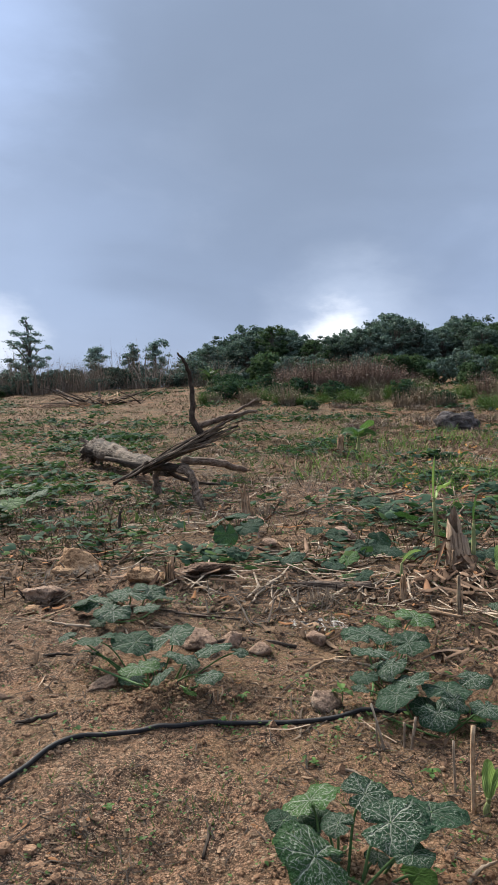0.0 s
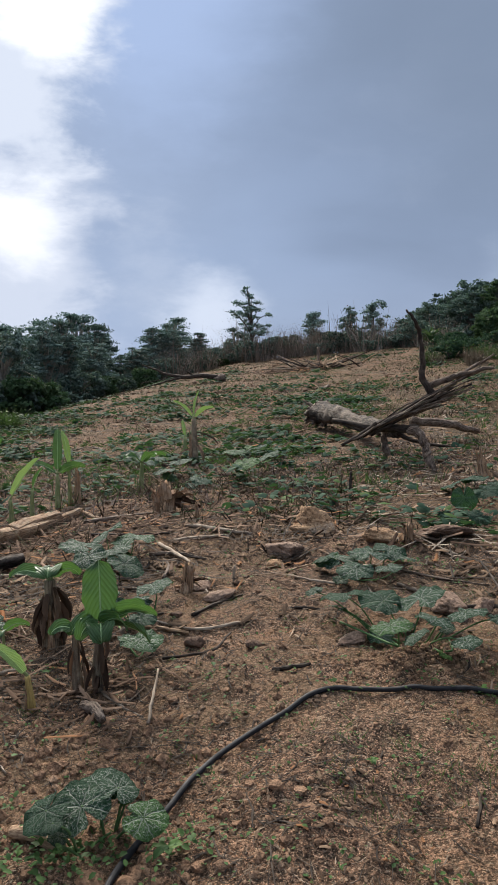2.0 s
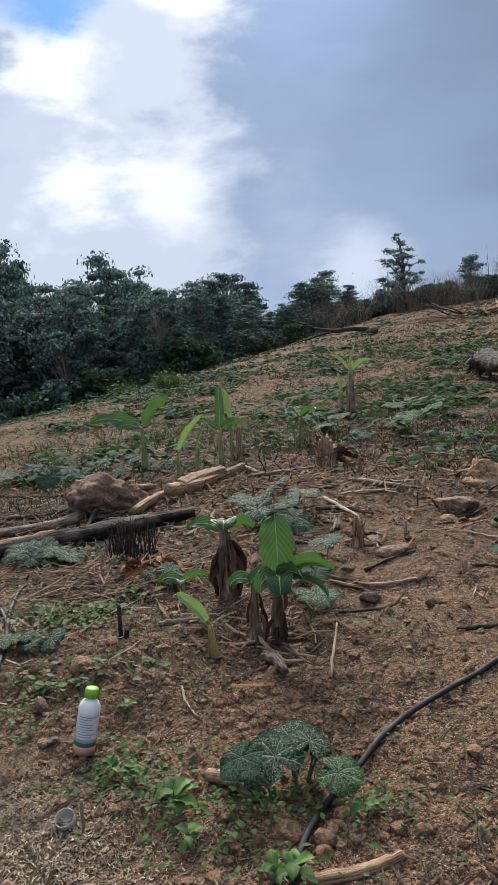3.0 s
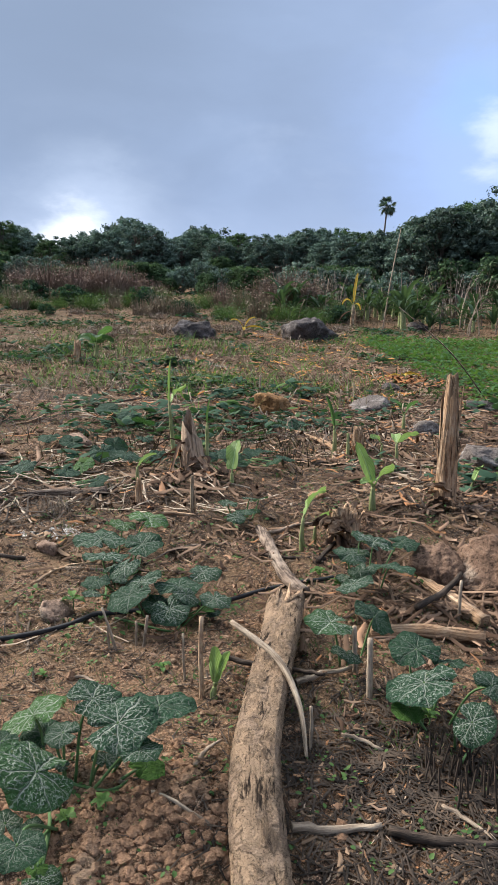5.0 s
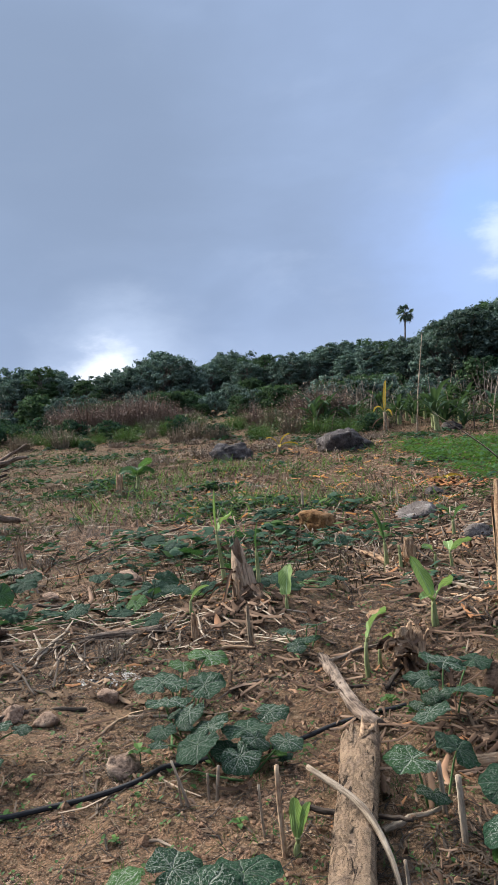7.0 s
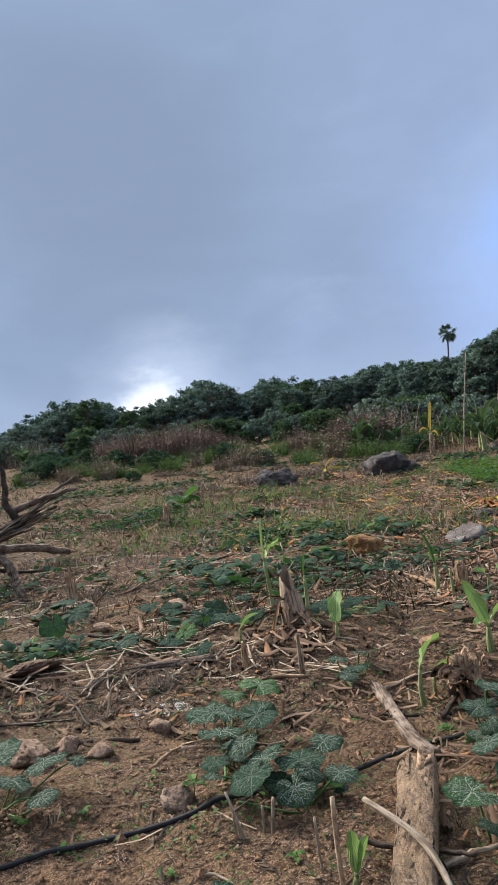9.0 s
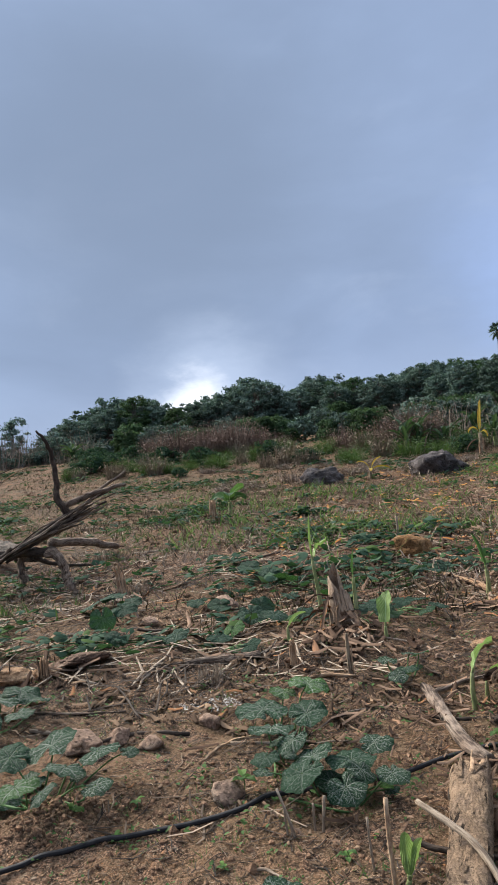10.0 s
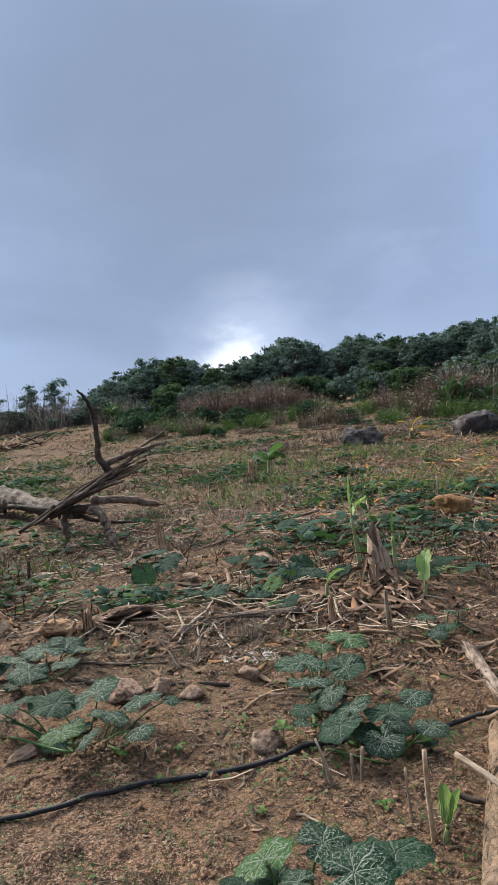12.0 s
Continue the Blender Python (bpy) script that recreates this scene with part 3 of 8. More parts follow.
def ground_at(x, y):
    z = hill(x, y)
    r = math.hypot(x, y)
    p = Vector((x, y, 0.0))
    z += 0.05 * noise.noise(p * 0.55) * min(1.0, r / 4)
    if r < 60:
        z += 0.045 * noise.noise(p * 2.1 + Vector((7, 3, 1)))
    if r < 14:
        z += 0.026 * noise.noise(p * 6.0) + 0.014 * noise.noise(p * 17.0)
    if r < 6:
        z += 0.0045 * noise.noise(p * 46.0)
    if r < 12:
        for mx, my, sx, sy, h in MOUNDS:
            e = ((x - mx) / sx) ** 2 + ((y - my) / sy) ** 2
            if e < 6:
                z += h * math.exp(-e)
    return z


def on_ground(x, y, lift=0.0):
    return Vector((x, y, ground_at(x, y) + lift))


def build_ground():
    az = [radians(a) for a in np.concatenate([np.arange(-180, -62, 4.0), np.arange(-62, 58, 0.4), np.arange(58, 180, 4.0)])]
    radius, r = [0.25], 0.25
    while r < 420:
        r *= 1.013 if r < 12 else (1.03 if r < 80 else 1.12)
        radius.append(r)
    s = Shape()
    s.v.append((0, 0, ground_at(0, 0)))
    for r in radius:
        for a in az:
            x, y = r * math.sin(a), r * math.cos(a)
            s.v.append((x, y, ground_at(x, y)))
    n = len(az)
    for j in range(n):
        s.f.append((0, 1 + (j + 1) % n, 1 + j))
    for i in range(len(radius) - 1):
        for j in range(n):
            a, b = 1 + i * n + j, 1 + i * n + (j + 1) % n
            s.f.append((a, b, b + n, a + n))
    s.uv = [(v[0], v[1]) for v in s.v]
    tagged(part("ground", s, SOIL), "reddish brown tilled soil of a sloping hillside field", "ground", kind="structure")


build_ground()


# ---- squash plants ----
def squash_leaf_mesh(seed, mat):
    """A broad, shallowly five-cornered leaf, one unit from its stalk to its tip, heart-shaped where the stalk joins."""
    rng = random.Random(seed)
    s = Shape()
    segs, rings = 52, 7
    ph, ph2, lob, bend, fold = rng.uniform(0, 6.3), rng.uniform(0, 6.3), rng.uniform(0.004, 0.022), rng.uniform(-0.22, 0.22), rng.uniform(0.02, 0.07)
    verts, uv = [(0, 0, -0.03)], [(0, 0)]
    for i in range(1, rings + 1):
        q = i / rings
        for k in range(segs):
            b = -math.pi + 2 * math.pi * (k + 0.5) / segs
            r = 0.88 + 0.08 * math.cos(b) + lob * math.cos(5 * b) - 0.02 * abs(math.sin(2 * b)) + (0.016 * math.cos(26 * b) + 0.02 * math.sin(7 * b + ph2)) * q
            r *= 1 - 0.86 * math.exp(-((abs(b) - math.pi) / 0.15) ** 2)
            x, y = q * r * math.sin(b), q * r * math.cos(b)
            rib = abs((b / 0.82) - round(b / 0.82)) * 2
            z = 0.10 * q - 0.15 * q * q + fold * q * (rib - 0.5) + 0.06 * q * q * math.sin(4 * b + ph) + 0.035 * q ** 3 * math.sin(11 * b + ph2) + bend * x * x * 0.5
            verts.append((x, y, z))
            uv.append((x, y))
    faces = [(0, 1 + (k + 1) % segs, 1 + k) for k in range(segs)]
    for i in range(rings - 1):
        for k in range(segs):
            a, b = 1 + i * segs + k, 1 + i * segs + (k + 1) % segs
            faces.append((a, b, b + segs, a + segs))
    return s.add(verts, faces, uv).mesh("leaf", mat)


SQUASH_LEAVES = [squash_leaf_mesh(k, SQUASH) for k in range(9)]
YOUNG_LEAVES = [squash_leaf_mesh(40 + k, SQUASH_YOUNG) for k in range(3)]
PLAIN_LEAVES = [squash_leaf_mesh(20 + k, SQUASH_PLAIN) for k in range(6)]


def squash_plant(leaves, lift, label, seed, lean=20, vine=True):
    """A squash plant: leaves on upright stalks along a vine. leaves: x, y and width of each."""
    rng = random.Random(seed)
    cx, cy = sum(q[0] for q in leaves) / len(leaves), sum(q[1] for q in leaves) / len(leaves)
    base = on_ground(cx, cy)
    plant = thing("squash_plant", base, label, "squash plant", "squash plants in the field")
    full = [(x, y, wide, 1.0) for x, y, wide in leaves]
    for _ in range(int(len(leaves) * 0.75)):
        x, y, wide = rng.choice(leaves)
        full.append((x + rng.uniform(-0.5, 0.5) * wide + (cx - x) * 0.3, y + rng.uniform(-0.4, 0.6) * wide + (cy - y) * 0.2, wide * rng.uniform(0.4, 0.7), rng.uniform(0.3, 0.65)))
    for x, y, wide, level in full:
        h = lift * rng.uniform(0.85, 1.1) * level
        top = on_ground(x, y, h) - base
        out = math.atan2(x - cx, y - cy) + rng.uniform(-0.9, 0.9)
        toward = rng.gauss(0.45, 0.5) * lean + rng.gauss(0, 6)
        ob = part("leaf", rng.choice(YOUNG_LEAVES if level < 1.0 and rng.random() < 0.2 else PLAIN_LEAVES if cy > 5 else SQUASH_LEAVES), SQUASH, plant)
        size = wide * 0.57
        turn = Matrix.Rotation(radians(toward), 3, "X") @ Matrix.Rotation(radians(rng.gauss(0, 12)), 3, "Y") @ Matrix.Rotation(-out, 3, "Z")
        ob.matrix_basis = Matrix.LocRotScale(top, turn.to_quaternion(), (size, size * rng.uniform(0.9, 1.08), size))
        foot = on_ground(x + (cx - x) * 0.6 + rng.uniform(-0.03, 0.03), y + (cy - y) * 0.5 + rng.uniform(0.02, 0.08), -0.01) - base
        bow = foot.lerp(top, 0.6) + Vector((rng.uniform(-0.02, 0.02), rng.uniform(0.0, 0.03), h * 0.12))
        part("stalk", tube(Shape(), [foot, bow, top], [0.0048, 0.0034], 6, 0.05, 4, rng), SQUASH_STEM, plant)
    if vine:
        order = sorted(leaves, key=lambda q: q[0] + 0.5 * q[1])
        line = [on_ground(x + (cx - x) * 0.3, y + (cy - y) * 0.3, 0.012) - base for x, y, _ in order[::2]]
        if len(line) > 1:
            part("vine", tube(Shape(), line, [0.006, 0.004], 6, 0.08, 5, rng), SQUASH_STEM, plant)
    return plant


BIG = "squash plant with dark green white-veined leaves"
squash_plant([(0.19, 2.18, 0.20), (0.18, 1.88, 0.22), (0.40, 1.96, 0.20), (0.53, 2.02, 0.21), (0.36, 2.15, 0.17), (0.44, 1.87, 0.12), (0.26, 2.02, 0.10), (0.12, 1.65, 0.12), (0.10, 2.03, 0.11)], 0.2, BIG + ", beside a fallen log", 1, 13)
squash_plant([(1.37, 1.92, 0.23), (1.40, 1.72, 0.14), (1.47, 2.11, 0.19), (1.57, 2.05, 0.13), (1.59, 1.86, 0.14)], 0.2, BIG + ", on dark litter", 2, 14)
squash_plant([(1.28, 2.39, 0.19), (1.47, 2.39, 0.18)], 0.2, "small squash plant with two white-veined leaves by grey pegs", 3, 14, False)
squash_plant([(1.92, 3.14, 0.22), (1.69, 2.97, 0.17), (1.84, 2.85, 0.21), (1.57, 2.73, 0.17), (2.11, 3.17, 0.18), (1.92, 3.26, 0.13)], 0.2, BIG + ", beside a brown rock", 4, 14)
squash_plant([(0.65, 3.81, 0.28), (0.94, 3.95, 0.23), (0.82, 3.57, 0.22), (0.62, 3.48, 0.22), (0.68, 3.31, 0.15), (0.53, 3.19, 0.13), (0.80, 3.96, 0.16)], 0.16, BIG + ", in an upright clump", 5, 14)
squash_plant([(0.73, 3.17, 0.19), (0.88, 3.09, 0.22), (1.04, 3.23, 0.16), (0.64, 3.00, 0.20), (0.79, 2.90, 0.17), (0.88, 2.96, 0.13), (0.50, 3.09, 0.08), (0.98, 2.87, 0.14)], 0.14, "white-veined squash plant trailing over a black hose", 6, 14)
squash_plant([(-0.83, 3.77, 0.25), (-0.61, 3.74, 0.27), (-0.42, 3.76, 0.27), (-0.19, 3.56, 0.20), (-0.53, 3.34, 0.20), (-0.32, 3.36, 0.19), (-0.19, 3.23, 0.14), (-0.41, 3.22, 0.13), (-0.05, 3.51, 0.10), (-1.02, 3.91, 0.11)], 0.16, "white-veined squash plant on a mound of loose earth", 7, 14)
squash_plant([(-1.05, 4.77, 0.31), (-0.83, 4.75, 0.28), (-0.70, 4.86, 0.24), (-0.86, 4.39, 0.26), (-1.11, 4.71, 0.19), (-0.67, 4.53, 0.18), (-0.58, 4.71, 0.15)], 0.12, "squash plant with grey-green leaves below flat rocks", 8, 12)
squash_plant([(-1.33, 1.90, 0.20), (-1.34, 2.03, 0.18), (-1.13, 1.93, 0.14), (-1.41, 1.83, 0.15), (-1.26, 2.01, 0.14), (-1.34, 1.76, 0.07)], 0.14, "white-veined squash plant beside the hose bend", 9, 14)
squash_plant([(-0.28, 7.40, 0.37), (-0.03, 6.87, 0.25), (-0.22, 6.64, 0.24), (-0.13, 7.56, 0.31), (-0.10, 5.79, 0.19), (0.05, 7.09, 0.21)], 0.13, "small squash plant with dark leaves on bare soil", 10, 22)
squash_plant([(0.66, 6.78, 0.22), (0.82, 6.37, 0.23), (1.03, 6.04, 0.25), (1.15, 5.67, 0.23), (1.45, 6.38, 0.21), (1.39, 5.63, 0.19), (1.15, 6.19, 0.22)], 0.12, "spreading squash plant beside a dry banana stump", 11, 22)
squash_plant([(0.55, 5.67, 0.21), (0.67, 5.52, 0.22), (0.83, 5.11, 0.17), (0.18, 5.67, 0.21), (0.36, 5.60, 0.21), (0.81, 5.72, 0.20)], 0.1, "low squash vine behind a pale stick", 12, 20)
squash_plant([(1.56, 7.69, 0.30), (1.61, 7.12, 0.25), (1.53, 7.26, 0.22), (1.43, 8.22, 0.28), (1.41, 8.73, 0.27), (1.82, 7.63, 0.25)], 0.12, "squash plant half hidden on the slope", 13, 20)
squash_plant([(-2.98, 4.64, 0.35), (-2.36, 4.16, 0.28), (-2.68, 4.90, 0.35), (-2.94, 4.93, 0.32), (-2.64, 4.54, 0.25), (-2.74, 4.34, 0.25)], 0.2, BIG + ", behind a young banana plant", 14, 14)
squash_plant([(-1.76, 3.18, 0.23), (-2.14, 3.56, 0.18), (-2.01, 3.86, 0.23), (-2.02, 3.63, 0.19), (-1.89, 3.46, 0.16)], 0.15, "squash plant with veined leaves under banana leaves", 15, 14)
squash_plant([(-4.53, 8.97, 0.35), (-3.97, 8.28, 0.32), (-3.10, 7.39, 0.28), (-3.95, 8.80, 0.34), (-5.08, 9.73, 0.33), (-4.64, 9.49, 0.32)], 0.22, "tall squash clump beside a cut stump", 16, 24)
squash_plant([(-2.74, 8.87, 0.37), (-2.89, 8.41, 0.36), (-3.38, 9.46, 0.34), (-3.18, 9.89, 0.35), (-2.83, 9.60, 0.31), (-3.81, 10.51, 0.33)], 0.24, "bright green squash clump on the upper slope", 17, 24)
squash_plant([(-4.34, 3.59, 0.30), (-4.17, 3.62, 0.26), (-4.02, 3.60, 0.24), (-3.88, 3.62, 0.24), (-4.10, 3.46, 0.19), (-4.25, 3.48, 0.16)], 0.10, "flat squash vine below a charred log", 18, 20)
squash_plant([(-3.12, 2.40, 0.17), (-3.02, 2.46, 0.13), (-2.90, 2.48, 0.17), (-2.95, 2.40, 0.10)], 0.07, "small flat squash leaves by twin hoses", 27, 20)
squash_plant([(-2.82, 3.37, 0.15), (-2.90, 3.30, 0.11), (-2.74, 3.32, 0.12)], 0.10, "few squash leaves beside dead banana leaves", 28, 20)
squash_plant([(-7.2, 5.9, 0.30), (-6.9, 5.7, 0.32), (-6.6, 5.85, 0.30), (-6.3, 5.6, 0.28), (-6.0, 5.5, 0.30), (-5.8, 5.8, 0.28), (-5.4, 5.9, 0.26), (-7.4, 5.5, 0.3)], 0.16, "spreading squash vine behind a boulder", 29, 22)
squash_plant([(-6.93, 7.17, 0.35), (-6.77, 7.46, 0.36), (-6.31, 6.10, 0.30), (-5.74, 6.62, 0.27), (-6.15, 5.67, 0.28), (-6.74, 5.97, 0.27), (-6.19, 6.56, 0.28), (-5.71, 5.66, 0.25)], 0.14, "spreading squash vine among young bananas", 19, 22)
squash_plant([(1.53, 4.27, 0.13), (1.58, 4.10, 0.14), (1.71, 4.20, 0.12), (1.49, 4.01, 0.12), (1.70, 4.31, 0.11)], 0.12, "compact dark squash plant under a banana shoot", 20, 30)
squash_plant([(1.62, 5.57, 0.18), (1.91, 5.59, 0.17), (1.92, 5.28, 0.15), (1.89, 5.94, 0.16), (1.73, 5.30, 0.14), (1.73, 6.06, 0.18)], 0.12, "squash vine behind a dry stump", 21, 22)
squash_plant([(2.15, 5.42, 0.17), (2.30, 5.47, 0.17), (2.39, 5.32, 0.16), (2.02, 5.26, 0.13), (2.23, 5.18, 0.14), (1.41, 7.90, 0.21), (1.55, 7.65, 0.22)], 0.12, "low squash plants on the rising field", 22, 20)
squash_plant([(2.88, 7.11, 0.22), (2.93, 6.83, 0.20), (3.21, 6.86, 0.21), (3.44, 6.99, 0.19), (2.97, 6.61, 0.17)], 0.12, "squash plant by an ochre clod", 23, 20)
squash_plant([(0.10, 1.87, 0.09), (0.17, 1.68, 0.09), (0.16, 1.82, 0.06)], 0.07, "low pair of squash leaves on loose clods", 24, 30)


# ---- banana plants and stumps ----
def banana_blade(shape, root, az, length, wide, rise, droop, rng, roll=0.0, furl=0.25, n=14, point=0.5):
    """One banana blade along an arching midrib, with a rippled, nicked margin; u runs across, v along."""
    out = Vector((math.sin(az), math.cos(az), 0))
    side = Vector((out.y, -out.x, 0))
    pos, ang = Vector(root), rise
    verts, uv, faces = [], [], []
    o = Vector((rng.uniform(0, 50), rng.uniform(0, 50), 0))
    across = (-1, -0.75, -0.5, -0.25, -0.06, 0.06, 0.25, 0.5, 0.75, 1)
    m = len(across)
    for i in range(n + 1):
        t = i / n
        d = out * math.cos(ang) + Vector((0, 0, 1)) * math.sin(ang)
        up = Vector((0, 0, 1)) * math.cos(ang) - out * math.sin(ang)
        half = wide * 0.5 * (math.sin(math.pi * min(1, t * 0.94 + 0.06)) ** point) * (1 - 0.12 * t)
        s2 = side * math.cos(roll) + up * math.sin(roll)
        u2 = up * math.cos(roll) - side * math.sin(roll)
        for k in across:
            sgn = 1 if k > 0 else -1
            nick = 1 - 0.22 * max(0.0, noise.noise(o + Vector((t * 7, sgn * 3, 0)))) * abs(k)
            wob = wide * (0.05 * math.sin(9 * t + 4 * k + roll) * abs(k) + 0.16 * noise.noise(o + Vector((t * 5.0, sgn * 9, 2))) * k * k)
            lift = furl * half * abs(k) ** 1.4 + wob - (0.012 * wide if abs(k) < 0.1 else 0)
            verts.append(tuple(pos + s2 * (k * half * nick * (1 - 0.3 * furl)) + u2 * lift))
            uv.append((k, t * length))
        pos = pos + d * (length / n)
        ang -= droop / n * (0.4 + 1.2 * t)
    for i in range(n):
        for k in range(m - 1):
            a = i * m + k
            faces.append((a, a + 1, a + m + 1, a + m))
    return shape.add(verts, faces, uv)


def banana_plant(x, y, tall, thick, blades, label, seed, mat=None, group="young banana plants", husk=0, tilt=0.0, shag=0, stem=None):
    """A banana sucker. blades: bearing, length, width, rise and droop in degrees, furl, of each leaf."""
    rng = random.Random(seed)
    base = on_ground(x, y, -0.01)
    plant = thing("banana_plant", base, label, "banana plant", group)
    head = Vector((tilt * tall, rng.uniform(-0.05, 0.05) * tall, tall))
    part("pseudostem", tube(Shape(), [(0, 0, 0), head * 0.5 + Vector((rng.uniform(-0.01, 0.01), 0, 0)), head], [thick * 1.25, thick, thick * 0.7], 9, 0.05, 5, rng), stem or (OLD_STEM if husk > 1 else PSEUDOSTEM), plant)
    for k in range(husk):
        a = rng.uniform(0, 6.3)
        r = thick * 1.2
        low = Vector((math.cos(a) * r, math.sin(a) * r, 0))
        part("husk", tube(Shape(), [low * 1.2, low + Vector((0, 0, tall * 0.4)), low * 1.35 + Vector((0, 0, tall * rng.uniform(0.6, 0.8)))], [thick * 0.5, thick * 0.42, thick * 0.1], 6, 0.2, 4, rng), SHEATH, plant, "dry brown sheath")
    for k in range(shag):
        a, z = rng.uniform(0, 6.3), tall * rng.uniform(0.2, 0.95)
        root = head * (z / tall) + Vector((math.sin(a), math.cos(a), 0)) * (thick * 0.8)
        part("husk", banana_blade(Shape(), root, a, min(z, tall * 0.55) * rng.uniform(0.6, 1.0), thick * rng.uniform(0.9, 1.6), radians(rng.uniform(-82, -58)), radians(rng.uniform(10, 45)), rng, rng.uniform(-0.6, 0.6), 0.9, 8), OLD_SHEATH if k % 2 else DEAD_LEAF, plant, "shaggy brown dead sheath")
    for k in range(husk if husk > 2 else 0):
        a, z = rng.uniform(0, 6.3), tall * rng.uniform(0.35, 0.9)
        root = head * (z / tall) + Vector((math.sin(a) * thick, math.cos(a) * thick, 0))
        part("husk", banana_blade(Shape(), root, a, z * rng.uniform(0.7, 1.1), thick * rng.uniform(0.9, 1.6), radians(rng.uniform(-35, 20)), radians(rng.uniform(60, 95)), rng, rng.uniform(-0.5, 0.5), 0.7, 8), OLD_SHEATH, plant, "hanging brown dead leaf")
    for az, length, wide, rise, droop, furl in blades:
        d = Vector((math.sin(radians(az)), math.cos(radians(az)), 0))
        root = head + d * (0.12 * length * math.cos(radians(rise))) + Vector((0, 0, 0.12 * length * math.sin(radians(rise))))
        part("petiole", tube(Shape(), [head * 0.8, head, root], [thick * 0.55, thick * 0.45, 0.008], 6, 0.0, 4, rng), PSEUDOSTEM, plant)
        blade = banana_blade(Shape(), root, radians(az), length, wide, radians(rise), radians(droop), rng, 1.15 * abs(math.sin(radians(az) - math.atan2(-x, -y))) * max(0.0, math.sin(radians(rise))) ** 0.6 + rng.uniform(-0.2, 0.2), furl, 14, 0.36 if wide > 0.11 else 0.5)
        spine = [(Vector(blade.v[10 * i + 4]) + Vector(blade.v[10 * i + 5])) / 2 for i in range(15)]
        leaf = part("leaf", blade, mat or BANANA, plant)
        if wide > 0.075:
            part("midrib", tube(Shape(), spine[::2], [0.0042, 0.003, 0.0012], 5, 0.0, 2, rng), MIDRIB, leaf, "pale green midrib")
    return plant


YOUNG = "young banana plant with upright bright green leaves"
banana_plant(-1.83, 2.87, 0.33, 0.024, [(327, 0.27, 0.185, 84, 22, 0.08), (150, 0.17, 0.15, 30, 150, 0.25), (57, 0.25, 0.13, 28, 75, 0.2), (75, 0.23, 0.12, 5, 80, 0.3), (40, 0.22, 0.10, 35, 70, 0.4), (100, 0.17, 0.13, 40, 140, 0.2), (250, 0.15, 0.12, 20, 120, 0.2), (200, 0.14, 0.11, 25, 150, 0.25)], YOUNG + " over dry husks", 31, husk=2, tilt=0.10, shag=12)
banana_plant(-1.92, 2.85, 0.32, 0.021, [(235, 0.12, 0.09, 30, 120, 0.3)], "thin banana sucker wrapped in dry sheaths", 32, BANANA, husk=2, shag=7)
banana_plant(-2.35, 3.28, 0.38, 0.042, [(255, 0.22, 0.10, 30, 90, 0.35), (150, 0.20, 0.16, 60, 150, 0.12), (60, 0.17, 0.11, 45, 130, 0.25), (300, 0.14, 0.08, 40, 100, 0.3)], "banana plant with drooping leaves on a brown stump", 33, husk=2, shag=30)
banana_plant(-2.52, 3.10, 0.16, 0.010, [(70, 0.14, 0.08, 40, 90, 0.3), (250, 0.13, 0.08, 25, 90, 0.3), (150, 0.11, 0.06, 30, 90, 0.3)], "low green banana shoot by a shaggy stump", 57)
banana_plant(-2.03, 2.64, 0.16, 0.017, [(255, 0.19, 0.075, 50, 25, 0.5)], "banana shoot with one yellow-green leaf", 34, BANANA_YOUNG, husk=1, tilt=-0.12, stem=GOLD_STEM)
x0, y0 = (-5.45, 6.48)
banana_plant(x0, y0, 0.5, 0.034, [(245, 0.58, 0.24, 28, 62, 0.15), (40, 0.45, 0.22, 62, 45, 0.25), (215, 0.3, 0.15, 30, 80, 0.2)], "young banana plant with two spreading leaves", 35)
x0, y0 = (-4.59, 5.96)
banana_plant(x0, y0, 0.32, 0.026, [(50, 0.46, 0.13, 62, 25, 0.6)], YOUNG + ", one leaf half furled", 36, BANANA_YOUNG)
x0, y0 = (-4.60, 6.34)
banana_plant(x0, y0, 0.36, 0.024, [(30, 0.24, 0.08, 70, 30, 0.5)], "banana shoot behind felled stems", 37)
x0, y0 = (-4.60, 6.82)
banana_plant(x0, y0, 0.42, 0.028, [(330, 0.5, 0.13, 75, 25, 0.5), (90, 0.35, 0.12, 35, 70, 0.3), (250, 0.3, 0.1, 40, 60, 0.3)], YOUNG + " in a row", 38, BANANA)
x0, y0 = (-4.57, 7.03)
banana_plant(x0, y0, 0.5, 0.022, [(300, 0.4, 0.1, 80, 40, 0.55)], "slim banana shoot with a furled leaf", 39, BANANA_YOUNG)
x0, y0 = (-4.29, 10.15)
banana_plant(x0, y0, 0.75, 0.05, [(10, 0.42, 0.1, 78, 30, 0.6), (80, 0.35, 0.1, 50, 80, 0.4), (260, 0.4, 0.07, 55, 50, 0.5)], "tall pale banana stem with a few leaves", 40, BANANA_YOUNG, husk=3)
x0, y0 = (-4.71, 10.79)
banana_plant(x0, y0, 0.4, 0.035, [(320, 0.3, 0.08, 70, 30, 0.5)], "short banana sucker beside a taller one", 41, BANANA_YOUNG)
x0, y0 = (-4.05, 7.83)
banana_plant(x0, y0, 0.34, 0.03, [(200, 0.3, 0.12, 40, 90, 0.3), (60, 0.3, 0.12, 40, 80, 0.3), (120, 0.32, 0.12, 45, 80, 0.3)], "banana shoot among dark squash leaves", 42)
x0, y0 = (1.57, 5.74)
banana_plant(x0, y0, 0.50, 0.017, [(30, 0.34, 0.035, 87, 6, 0.9), (60, 0.22, 0.17, 62, 75, 0.12)], "young banana plant with one open leaf beside a dry stump", 43, BANANA_YOUNG, tilt=-0.10)
